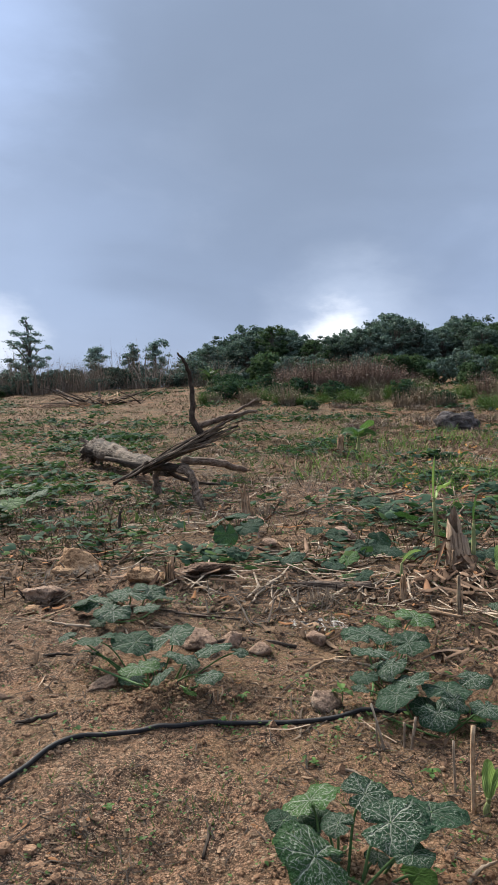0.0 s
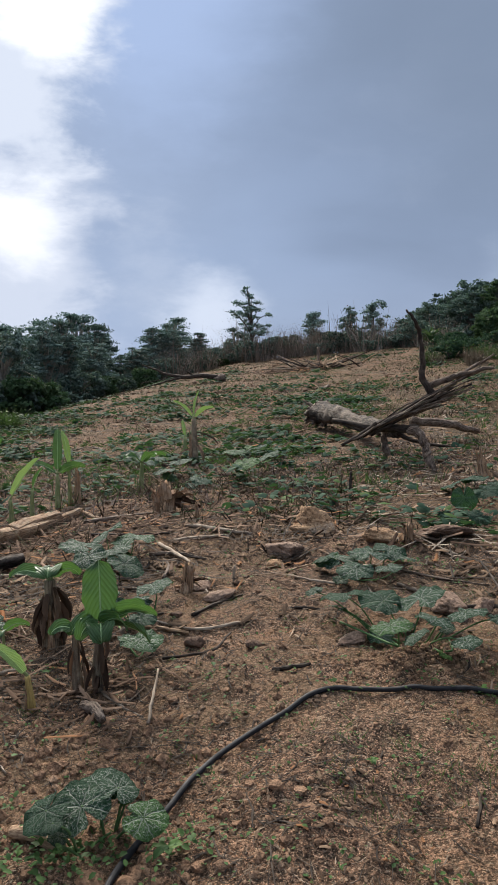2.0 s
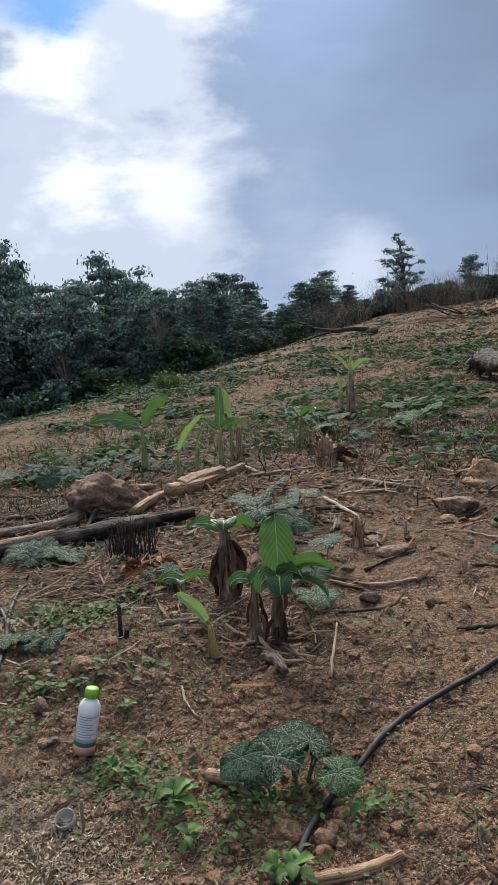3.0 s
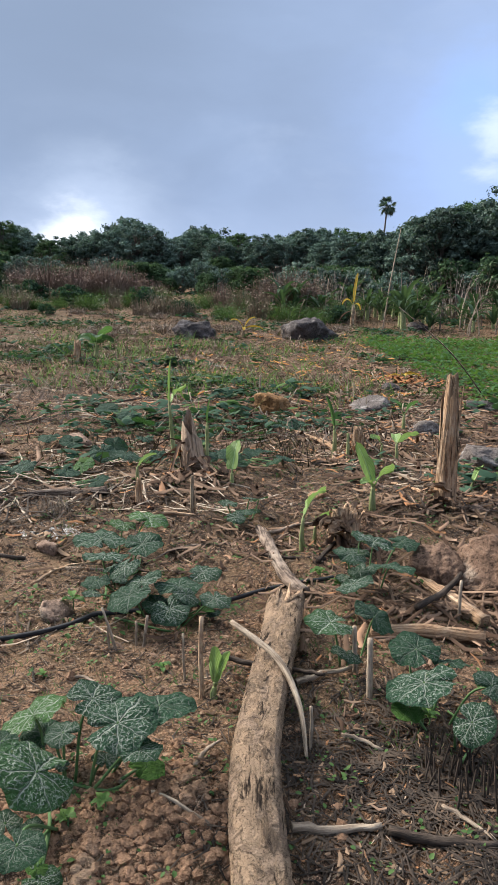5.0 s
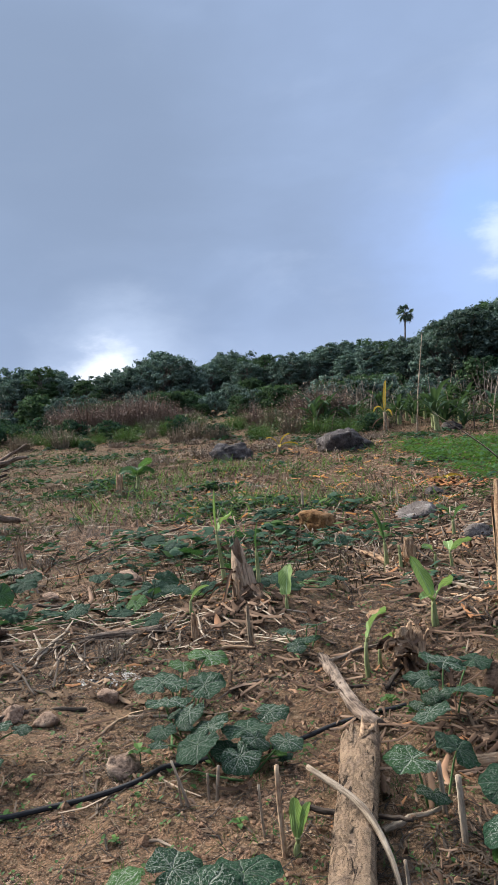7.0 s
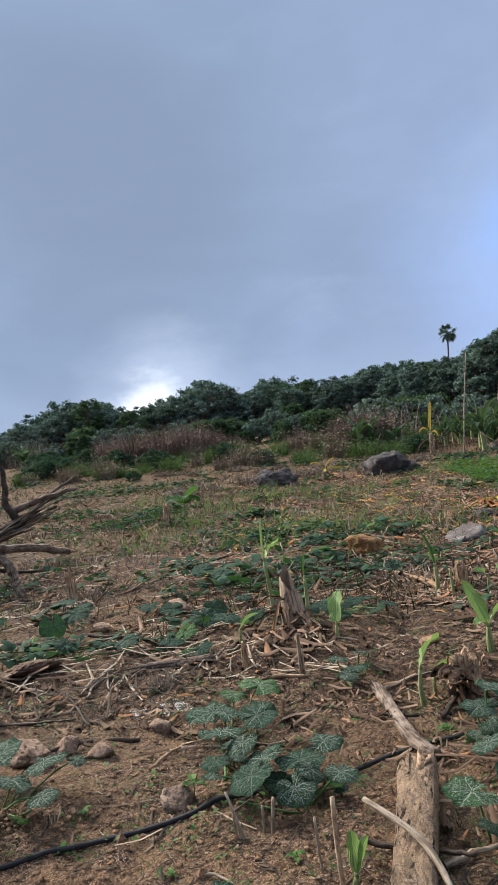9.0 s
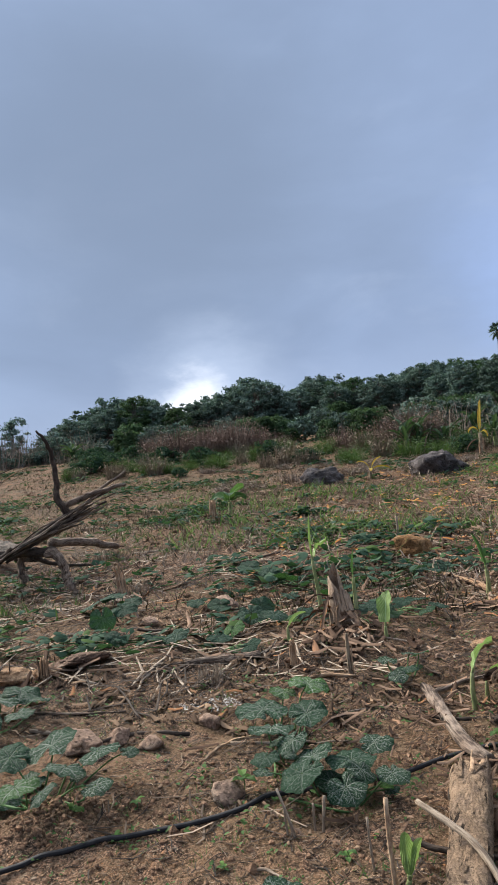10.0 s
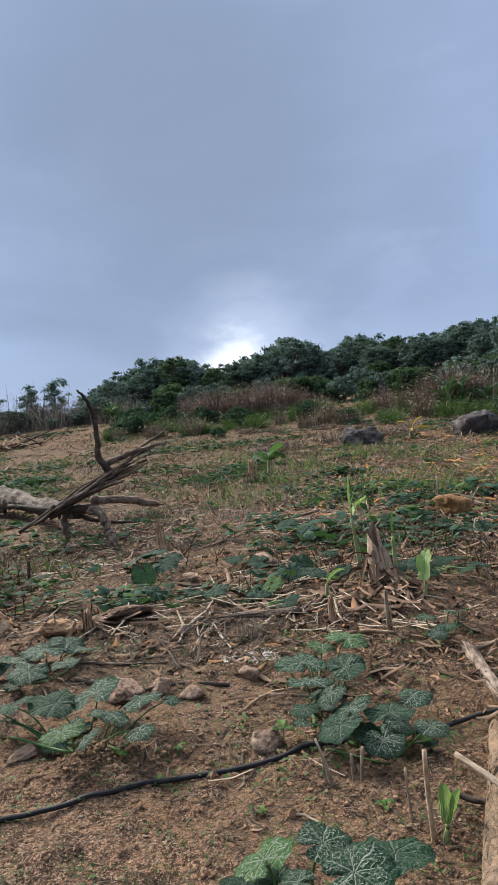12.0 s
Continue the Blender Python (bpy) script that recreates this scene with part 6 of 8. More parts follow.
for k, (pairs, r, mat, label) in enumerate((([(-4.82, 3.75), (-4.71, 3.93), (-4.52, 4.11)], 0.035, SHEATH, "pale dry stem beside a charred log"), ([(-5.46, 4.35), (-5.21, 4.46), (-5.01, 4.59)], 0.02, DEADWOOD, "grey dry stem on the slope"),
                                            ([(-5.10, 4.04), (-4.83, 4.29), (-4.53, 4.54)], 0.022, SHEATH, "pale dry stem on the slope"), ([(-5.02, 4.31), (-4.67, 4.48), (-4.27, 4.65)], 0.018, DARKWOOD, "dark dry stem on the slope"),
                                            ([(-4.19, 4.71), (-4.23, 5.03), (-4.31, 5.41)], 0.05, SHEATH, "thick dry stem lying by a boulder"), ([(-3.77, 5.99), (-3.53, 6.28), (-3.29, 6.57)], 0.022, DEADWOOD, "grey branch near a cut stump"),
                                            ([(-3.48, 5.59), (-3.04, 5.52), (-2.74, 5.72)], 0.016, DARKWOOD, "dark branch near a cut stump"), ([(-4.20, 6.63), (-3.76, 6.34), (-3.48, 6.43)], 0.024, SHEATH, "dry stem between banana shoots"),
                                            ([(-2.55, 5.38), (-2.41, 5.53), (-2.14, 5.61)], 0.016, TWIG, "pale branch below a cut stump"), ([(-2.59, 5.00), (-2.43, 5.08), (-2.11, 4.99)], 0.018, DEADWOOD, "grey branch below a cut stump"))):
    stick(pairs, r, mat, label, 0.01, None, "stick", "stems strewn over the slope", k)
for k, (x, y, wide) in enumerate([(-3.21, 3.39, 0.17), (-3.01, 3.56, 0.18), (-2.96, 3.38, 0.15), (-3.08, 3.62, 0.12), (-3.12, 3.46, 0.13)]):
    curl = banana_blade(Shape(), (0, 0, 0.05), k * 1.9, wide * 1.2, wide * 0.55, radians(12), radians(40), random.Random(k), 0.5, 0.7, 10, 0.6)
    ob = tagged(part("dead_leaf", curl, ORANGE_LEAF), "curled orange-brown dead banana leaf on litter", "dead leaf", "dead leaves on the litter bed")
    ob.location = on_ground(x, y, 0.0)

rng = random.Random(390)
KINDS = ((TWIG, "pale dry stick among field litter"), (DEADWOOD, "grey weathered stick among field litter"), (SHEATH, "dry pale stem piece among field litter"), (DARKWOOD, "dark dry stick among field litter"))
for k in range(110):
    az, d = radians(rng.uniform(-46, 42)), math.exp(rng.uniform(math.log(3.6), math.log(15)))
    x, y, a, l = d * math.sin(az), d * math.cos(az), rng.uniform(0, 6.3), rng.uniform(0.2, 0.5) * (1 + d * 0.06)
    if x > 6.0 and y > 7:
        continue
    mat, label = rng.choice(KINDS)
    bow = rng.uniform(-0.12, 0.12) * l
    stick([(x, y), (x + math.cos(a) * l * 0.5 - math.sin(a) * bow, y + math.sin(a) * l * 0.5 + math.cos(a) * bow), (x + math.cos(a) * l, y + math.sin(a) * l)], rng.uniform(0.005, 0.012) * (1 + d * 0.05), mat, label, 0.0, None, "stick", "sticks among the litter", k)
for k in range(46):
    az, d = radians(rng.uniform(-40, 42)), math.exp(rng.uniform(math.log(3.4), math.log(14)))
    rock(d * math.sin(az), d * math.cos(az), rng.uniform(0.05, 0.13) * (1 + d * 0.06), (1.0, 0.85, 0.55), rng.choice((ROCK, ROCK_OCHRE, BOULDER)), "small broken stone half sunk in the soil", 160 + k, "stone", 0.3, k * 71, 0.85, "stone")

felled_stem(along([(1.58, 2.59), (1.79, 2.52), (2.00, 2.38)], 0.030), [0.026, 0.031, 0.028], "pale split banana sheath lying across the litter", SHEATH, "felled_stem", 12, 5, 0.12)
felled_stem(along([(2.17, 3.08), (2.13, 2.81), (2.09, 2.49)], 0.034), [0.022, 0.032, 0.028], "curved dry banana sheath below a boulder", SHEATH, "felled_stem", 12, 4, 0.15)
felled_stem(along([(1.95, 2.93), (2.02, 2.74), (2.12, 2.56)], 0.020), [0.012, 0.020, 0.016], "narrow dry banana sheath in a heap", SHEATH, "felled_stem", 9, 4, 0.15)

felled_stem(along([(0.88, 4.99), (0.68, 5.06), (0.49, 5.13), (0.36, 5.13)], 0.035), [0.026, 0.028, 0.022, 0.014], "grey dry branch end lying on the soil", DEADWOOD, "branch", 11, 3, 0.10, "branch")
for k, pairs in enumerate(([(0.42, 5.14), (0.25, 5.12), (0.12, 4.97)], [(0.38, 5.12), (0.22, 5.02), (0.16, 4.80)], [(0.44, 5.13), (0.33, 5.02), (0.24, 4.88)])):
    stick(pairs, 0.007, DEADWOOD, "splayed pale twig at a dry branch", 0.012, None, "stick", "twigs at the dry branch", 60 + k)
felled_stem([on_ground(0.93, 2.52, 0.20), on_ground(1.02, 2.30, 0.14), on_ground(1.03, 2.13, 0.06), on_ground(0.98, 1.96, 0.015)], [0.010, 0.012, 0.010, 0.006], "pale peeled stick leaning across a fallen log", TWIG, "stick", 8, 0, 0.06, "stick")
clod_heap(-2.1, 2.3, 0.7, 0.5, 1100, 211, "coarse dark clods of dug earth", 0.034)
clod_heap(-1.3, 1.9, 0.5, 0.35, 700, 212, "coarse clods beside the hose bend", 0.026)
clod_heap(-3.0, 2.7, 0.6, 0.4, 500, 213, "coarse clods below the litter bed", 0.034)
clod_heap(0.9, 4.6, 1.6, 0.9, 700, 214, "coarse clods on the slope", 0.030)


# ---- trees and the edge of the wood ----
def leaf_quads(shape, centre, spread, count, size, rng, flat=0.35, tier=0.8):
    """A clump of pointed leaves round a point; a low tier makes it a flat, layered spray."""
    wide = spread * (1.35 if tier < 0.8 else 1.0)
    for _ in range(count):
        d = Vector((rng.gauss(0, 1), rng.gauss(0, 1), rng.gauss(0, tier)))
        d *= min(1.0, 1.5 / max(d.length, 0.01))
        c = centre + Vector((d.x * wide, d.y * wide, d.z * spread - (0.16 * wide * (d.x * d.x + d.y * d.y) if tier < 0.8 else 0.0)))
        a, t = rng.uniform(0, 6.3), rng.uniform(-0.7, 0.7)
        l = size * rng.uniform(0.6, 1.3)
        f = Vector((math.cos(a) * math.cos(t), math.sin(a) * math.cos(t), math.sin(t) - flat)).normalized()
        s = f.cross(Vector((rng.uniform(-0.5, 0.5), rng.uniform(-0.5, 0.5), 1))).normalized()
        shape.add([tuple(c - f * l * 0.4 - s * l * 0.3), tuple(c - f * l * 0.4 + s * l * 0.3), tuple(c + f * l * 0.6)], [(0, 1, 2)])


def ball():
    bm = bmesh.new()
    bmesh.ops.create_icosphere(bm, subdivisions=1, radius=1.0)
    out = [v.co.copy() for v in bm.verts], [tuple(v.index for v in f.verts) for f in bm.faces]
    bm.free()
    return out


BALL_V, BALL_F = ball()


def leaf_mass(shape, tip, r, count, size, rng, tier):
    """One bough's foliage: a lumpy dark heart closely covered with small leaves that face outwards."""
    deep = tier + 0.2
    o = Vector((rng.uniform(0, 90), rng.uniform(0, 90), rng.uniform(0, 90)))
    shape.add([tuple(tip + Vector((v.x, v.y, v.z * deep)) * (r * (0.50 + 0.3 * noise.noise(v * 1.8 + o)))) for v in BALL_V], BALL_F)
    for _ in range(count):
        d = Vector((rng.gauss(0, 1), rng.gauss(0, 1), rng.gauss(0.25, 1))).normalized()
        c = tip + Vector((d.x, d.y, d.z * deep)) * (r * (0.62 + 0.5 * noise.noise(d * 1.8 + o) + 0.50 * rng.random()))
        l = size * rng.uniform(0.6, 1.35)
        face = (d + Vector((rng.gauss(0, 0.45), rng.gauss(0, 0.45), rng.gauss(0.25, 0.45)))).normalized()
        f = face.cross(Vector((rng.gauss(0, 1), rng.gauss(0, 1), rng.gauss(0, 1)))).normalized()
        s = face.cross(f) * (l * 0.32)
        shape.add([tuple(c - f * l * 0.5), tuple(c + s), tuple(c + f * l * 0.5), tuple(c - s)], [(0, 1, 2, 3)])


def tree(name, tall, wide, label, seed, mat, clumps=46, per=46, bare=0.35, leafsize=0.26, spread=0.42, at=(0, 0, 0), tier=0.6, cone=0.0, lean_in=0.6, bark=None):
    """A tapered trunk with limbs and an uneven crown of leaf clumps; lean_in draws the clumps in towards the trunk."""
    rng = random.Random(seed)
    t = thing(name, at, label, "tree", "trees round the field")
    wood, crown = Shape(), Shape()
    bend = Vector((rng.uniform(-0.06, 0.06) * tall, rng.uniform(-0.06, 0.06) * tall, 0))
    top = Vector((0, 0, tall * 0.9)) + bend
    tube(wood, [(0, 0, -0.3), Vector((0, 0, tall * 0.45)) + bend * 0.2, top], [tall * 0.024, tall * 0.016, tall * 0.004], 7, 0.06, 5, rng)
    mid, half = tall * (1 + bare) / 2, max(0.1, tall * (1 - bare) / 2 - spread * tier * 0.8)
    o = Vector((rng.uniform(0, 90), rng.uniform(0, 90), 0))
    for k in range(clumps):
        d = Vector((rng.gauss(0, 1), rng.gauss(0, 1), rng.gauss(0.2, 0.8))).normalized()
        u = d.z * half
        q = rng.uniform(lean_in, 1.0) * (0.92 + 0.5 * noise.noise(d * 1.4 + o))
        reach = (wide * 0.5 - spread * 0.5) * q * (1 - cone * (0.5 + 0.5 * d.z))
        tip = Vector((d.x * reach, d.y * reach, mid + u * (0.6 + 0.4 * q))) + bend * 0.6
        if k % 2 == 0:
            start = Vector((0, 0, max(0.15 * tall, tip.z - 0.22 * tall))) + bend * 0.4
            tube(wood, [start, start.lerp(tip, 0.5) + Vector((0, 0, 0.06 * tall * rng.uniform(-0.5, 1))), tip], [tall * 0.008, tall * 0.005, tall * 0.002], 5, 0.05, 3, rng, False)
        leaf_mass(crown, tip, spread * rng.uniform(0.55, 1.25), per, leafsize, rng, tier)
    part("trunk", wood, bark or TRUNK, t)
    part("crown", crown, mat, t)
    return t


def bush(name, label, category, seed, mat, tall, wide, blades, leaves, size, at=(0, 0, 0), bent=0.5, group="", dome=0.0, thin=1.0):
    """A tuft of thin stems, each with a few narrow leaves."""
    rng = random.Random(seed)
    b = thing(name, at, label, category, group)
    stems, foliage = Shape(), Shape()
    for _ in range(blades):
        a, r = rng.uniform(0, 6.3), wide * 0.32 * math.sqrt(rng.random())
        foot = Vector((math.cos(a) * r, math.sin(a) * r, -0.05))
        lean = Vector((math.cos(a), math.sin(a), 0)) * (bent * wide * rng.uniform(0, 0.6)) + Vector((rng.gauss(0, 0.06), rng.gauss(0, 0.06), 0)) * wide
        tip = foot + lean + Vector((0, 0, tall * rng.uniform(0.45, 1.0) * (1.0 - dome * (r / (0.32 * wide)) ** 2)))
        mid = foot.lerp(tip, 0.5) - lean * 0.15
        s = Vector((-lean.y, lean.x, 0)).normalized() * (0.012 * thin * max(1.0, tall * 0.6)) if lean.length > 0.01 else Vector((0.012 * thin, 0, 0))
        stems.add([tuple(foot - s), tuple(foot + s), tuple(mid + s * 0.8), tuple(mid - s * 0.8), tuple(tip)], [(0, 1, 2, 3), (3, 2, 4)])
        for _ in range(leaves):
            leaf_quads(foliage, mid.lerp(tip, rng.uniform(-0.4, 1.0)), 0.06 * wide, 1, size, rng, 0.2)
    part("stem_tuft", stems, mat, b)["kind"] = "stuff"
    if foliage.f:
        part("leafage", foliage, mat, b)["kind"] = "stuff"
    return b


CANOPY = [(-60, 7.0), (-49.5, 8.6), (-48, 8.8), (-47, 7.2), (-46.2, 5.8), (-43, 6.4), (-40.5, 7.6), (-36.8, 7.6), (-35, 6.9), (-33, 6.4), (-26.4, 6.7), (-21, 6.2), (-20.5, 5.5), (-17, 6.4), (-6, 6.8), (-4.2, 7.8), (-2.4, 9.1), (1.2, 9.9), (3.5, 9.6), (5.3, 9.4), (6.0, 8.7),
          (7.4, 9.5), (10, 10.1), (12.8, 10.3), (14.1, 9.2), (14.7, 8.5), (16, 9.6), (18.2, 10.0), (22.2, 9.5), (24.5, 10.2), (26.5, 9.6), (28.4, 10.1), (30.3, 9.6), (32.9, 9.4), (34.7, 11.1), (37.6, 11.5), (39.4, 11.0), (39.9, 12.6), (48, 13.2)]

def canopy(x, y):
    """The height that the tops of the wood reach at a place."""
    az = math.degrees(math.atan2(x, y))
    return 1.5 + math.hypot(x, y) * math.tan(radians(float(np.interp(az, [c[0] for c in CANOPY], [c[1] for c in CANOPY]))))


def plant_out(proto, spots, seed, smin=0.8, smax=1.2, lift=-0.1, tall=0.0):
    rng = random.Random(seed)
    first = True
    for x, y in spots:
        k = rng.uniform(smin, smax)
        if tall:
            k *= max(0.8, canopy(x, y) - ground_at(x, y)) / tall
        q = k if not tall else min(max(k, 0.55), 1.3)
        m = Matrix.Translation(on_ground(x, y, lift)) @ Matrix.Rotation(rng.uniform(0, 6.3), 4, "Z") @ Matrix.Diagonal((q * rng.uniform(0.9, 1.1), q * rng.uniform(0.9, 1.1), k, 1))
        if first:
            proto.matrix_basis, first = m, False
        else:
            ob = copy_thing(proto, pose(0, 0, 0))
            ob.matrix_basis = m


def polar(az, r):
    return r * math.sin(radians(az)), r * math.cos(radians(az))


WOOD = "broad-crowned dark green tree at the edge of a wood"
trees = [tree("broadleaf_tree", 6.0, 5.0, WOOD, 401, CROWN_HAZED, 170, 50, 0.06, 0.17, 0.42, tier=0.32, lean_in=0.5),
         tree("broadleaf_tree", 6.5, 4.4, WOOD, 402, CROWN_HAZED, 160, 50, 0.08, 0.17, 0.40, tier=0.25, lean_in=0.4),
         tree("broadleaf_tree", 5.5, 5.4, WOOD, 403, CROWN_HAZED, 170, 50, 0.06, 0.17, 0.42, tier=0.38),
         tree("broadleaf_tree", 7.0, 4.8, WOOD, 404, CROWN_LIGHT, 160, 50, 0.10, 0.16, 0.38, tier=0.30, lean_in=0.4)]
slender = [tree("slender_tree", 9.0, 4.6, "tall slender tree with layered leaves in the valley wood", 411, VALLEY_HAZED, 120, 74, 0.10, 0.15, 0.62, tier=0.12, lean_in=0.25, bark=PALE_TRUNK),
           tree("slender_tree", 9.5, 4.0, "tall slender tree with a bare pale trunk", 412, VALLEY_HAZED, 130, 70, 0.22, 0.15, 0.52, tier=0.15, cone=0.35, lean_in=0.25, bark=PALE_TRUNK)]
shrubs = [tree("leafy_shrub", 2.4, 3.0, "dense dark green shrub in front of the wood", 421, CROWN_HAZED, 60, 40, 0.05, 0.17, 0.26, tier=0.7),
          tree("leafy_shrub", 2.0, 2.6, "dense green shrub in front of the wood", 422, CROWN_LIGHT, 60, 40, 0.05, 0.17, 0.26, tier=0.7)]
rng = random.Random(430)
spots = {k: [] for k in range(8)}
# wood behind the upper field, from its middle to the right
for az in np.arange(-3.5, 46, 1.7):
    far = 52 - 12 * max(0.0, min(1.0, (az - 14) / 20))
    for row, extra in ((0, 0.0), (1, 4.0), (2, 8.5)):
        spots[rng.choice((0, 1, 2, 3))].append(polar(az + rng.uniform(-0.7, 0.7), far + extra + rng.uniform(-1.2, 1.2)))
    spots[rng.choice((6, 7))].append(polar(az + rng.uniform(-0.6, 0.6), far - 2.5 + rng.uniform(-0.8, 0.8)))
for az in np.arange(1, 33, 1.0):
    spots[rng.choice((6, 7))].append(polar(az + rng.uniform(-0.5, 0.5), 41 - az * 0.25 + rng.uniform(-2.5, 2.5)))
# wood in the valley beyond the flank of the hill
for az in np.arange(-60, -17, 1.6):
    for row in range(3):
        d = 34 + row * 8 + rng.uniform(-2, 2) + max(0.0, az + 35) * 0.9
        spots[rng.choice((4, 5))].append(polar(az + rng.uniform(-0.8, 0.8), d))
    spots[rng.choice((6, 7))].append(polar(az, 29 + max(0.0, az + 35) * 0.9))
    spots[rng.choice((6, 7))].append(polar(az + 0.8, 36 + max(0.0, az + 35) * 0.9))
# low trees on the crest
crest = [polar(az + rng.uniform(-0.5, 0.5), 47 + rng.uniform(-1.5, 1.5)) for az in np.arange(-21, -2.5, 0.8)]
for k, proto in enumerate(trees + slender + shrubs):
    if spots[k]:
        plant_out(proto, spots[k], 440 + k, (0.88, 0.78, 0.35)[(k > 3) + (k > 5)], (1.12, 1.22, 0.6)[(k > 3) + (k > 5)], -0.1, (6.3, 6.8, 5.8, 7.3, 9.3, 9.8, 2.6, 2.2)[k])

thicket = tree("leafy_shrub", 2.4, 3.0, "dense dark green shrub on the ridge", 423, CROWN_HAZED, 60, 40, 0.05, 0.16, 0.26, tier=0.6)
plant_out(thicket, crest + [polar(az + rng.uniform(-0.6, 0.6), 43.2 + rng.uniform(-0.6, 0.6)) for az in np.arange(-21, -3, 1.3)], 449, 0.45, 1.0, -0.1, 2.6)

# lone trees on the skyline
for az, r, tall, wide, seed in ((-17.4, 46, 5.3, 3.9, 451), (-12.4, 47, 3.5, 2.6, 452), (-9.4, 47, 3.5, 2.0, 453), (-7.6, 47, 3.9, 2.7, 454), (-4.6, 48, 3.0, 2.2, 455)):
    tree("skyline_tree", tall, wide, "small open-crowned tree standing on the ridge", seed, VALLEY_HAZED, int(20 + tall * 8), 44, 0.12, 0.13, 0.34, on_ground(*polar(az, r), -0.2), 0.28, 0.35, 0.15)

lean = tree("leaning_tree", 4.5, 3.4, "leaning tree with a long pale bare trunk in the valley wood", 456, VALLEY_HAZED, 60, 44, 0.58, 0.17, 0.3, on_ground(*polar(-36.34, 30.5), -0.1), bark=PALE_TRUNK)
lean.rotation_euler = (0.0, radians(-14), radians(36))


def palm(x, y, tall):
    rng = random.Random(460)
    p = thing("palm_tree", on_ground(x, y), "tall thin palm rising above the wood", "palm tree")
    part("trunk", tube(Shape(), [(-0.75, 0.45, 0), (-0.3, 0.2, tall * 0.5), (0, 0, tall)], [0.11, 0.08, 0.065], 8, 0.03, 8, rng), TRUNK, p)
    for k in range(34):
        a = k * 2.4
        rise = rng.uniform(-1.0, 1.4)
        s = Shape()
        out = Vector((math.cos(a), math.sin(a), 0))
        side = Vector((-out.y, out.x, rng.uniform(-1.2, 1.2))).normalized()
        d = out * math.cos(rise) + Vector((0, 0, math.sin(rise)))
        hub = Vector((0, 0, tall)) + d * 0.36
        tube(s, [(0, 0, tall), hub], [0.03, 0.02], 4, 0, 2, rng, False)
        for i in range(9):
            b = (i - 4) * 0.27
            tip = hub + (d * math.cos(b) + side * math.sin(b)) * rng.uniform(0.42, 0.6) - Vector((0, 0, 0.08))
            w2 = side * 0.07
            m = hub.lerp(tip, 0.55)
            s.add([tuple(hub), tuple(m - w2), tuple(tip), tuple(m + w2)], [(0, 1, 2, 3)])
        part("frond", s, CROWN_HAZED, p)


palm(*polar(31.75, 62), 8.7)


# ---- banana grove, scrub and tall grass at the field edge ----
def grove_banana(seed):
    rng = random.Random(seed)
    g = thing("grove_banana", (0, 0, 0), "full-grown banana plant with drooping dark leaves", "banana plant", "banana grove")
    tall = rng.uniform(0.4, 1.0)
    part("pseudostem", tube(Shape(), [(0, 0, -0.1), (0, 0, tall * 0.5), (rng.uniform(-0.1, 0.1), 0, tall)], [0.10, 0.08, 0.05], 8, 0.05, 4, rng), PSEUDOSTEM, g)
    for k in range(11):
        s = banana_blade(Shape(), (0, 0, tall * rng.uniform(0.4, 1.0)), k * 0.82 + rng.uniform(-0.3, 0.3), rng.uniform(0.8, 1.5), 0.20, radians(rng.uniform(45, 86)), radians(rng.uniform(80, 170)), rng, 0, 0.3, 8)
        part("leaf", s, BANANA_FAR, g)
    return g


cane = random.Random(475)
for k in range(30):
    tall, tip = cane.uniform(0.5, 1.5), cane.gauss(0, 0.2)
    ob = tagged(part("dry_cane", tube(Shape(), [(0, 0, -0.1), (tip * 0.3, 0, tall * 0.5), (tip, 0, tall)], [0.026, 0.020, 0.010], 6, 0.08, 4, cane), cane.choice((TRUNK, DEADWOOD, TWIG))), "upright dry cane at the edge of a banana grove", "cane", "dry canes by the grove")
    az = cane.uniform(24, 44)
    ob.location = on_ground(*polar(az, (25.0 if az < 33 else 22.2) + cane.uniform(-0.6, 3.0)))
groves = [grove_banana(470 + k) for k in range(3)]
rng = random.Random(474)
gs = {0: [], 1: [], 2: []}
for k in range(46):
    az = rng.uniform(23, 46)
    gs[k % 3].append(polar(az, rng.uniform(25.5, 31) if az < 33 else rng.uniform(22.5, 29)))
for k in range(3):
    gs[k % 3].append(polar(rng.uniform(-3.5, -1.0), rng.uniform(38, 41)))
for k in range(3):
    plant_out(groves[k], gs[k], 480 + k, 0.65, 1.05)
x0, y0 = polar(29.4, 23.5)
banana_plant(x0, y0, 0.7, 0.07, [(120, 0.95, 0.13, 86, 8, 0.6), (250, 0.6, 0.10, 40, 140, 0.6), (60, 0.5, 0.10, 20, 120, 0.6)], "banana plant with one tall yellowed leaf", 490, BANANA_GOLD, "banana grove", 3)
pole = tagged(part("bare_pole", tube(Shape(), [(0, 0, -0.1), (0.25, 0, 1.6), (0.55, 0, 3.2)], [0.026, 0.02, 0.010], 7, 0.06, 5, random.Random(5)), TWIG), "thin bare pole leaning in front of bananas", "pole")
pole.location = on_ground(*polar(31.7, 23.0))
for k, (a, b) in enumerate(((0.0, 0.0), (0.2, 0.1))):
    ob = tagged(part("bare_pole", tube(Shape(), [(0, 0, -0.1), (-0.45, 0.3, 0.62), (-0.95 - a, 0.6, 1.15 + b)], [0.010, 0.008, 0.004], 6, 0.06, 4, random.Random(k)), (DARKWOOD, TWIG)[k]), "thin leaning stick at the crop edge", "stick")
    ob.location = on_ground(*((6.48, 7.63), (6.76, 8.08))[k])

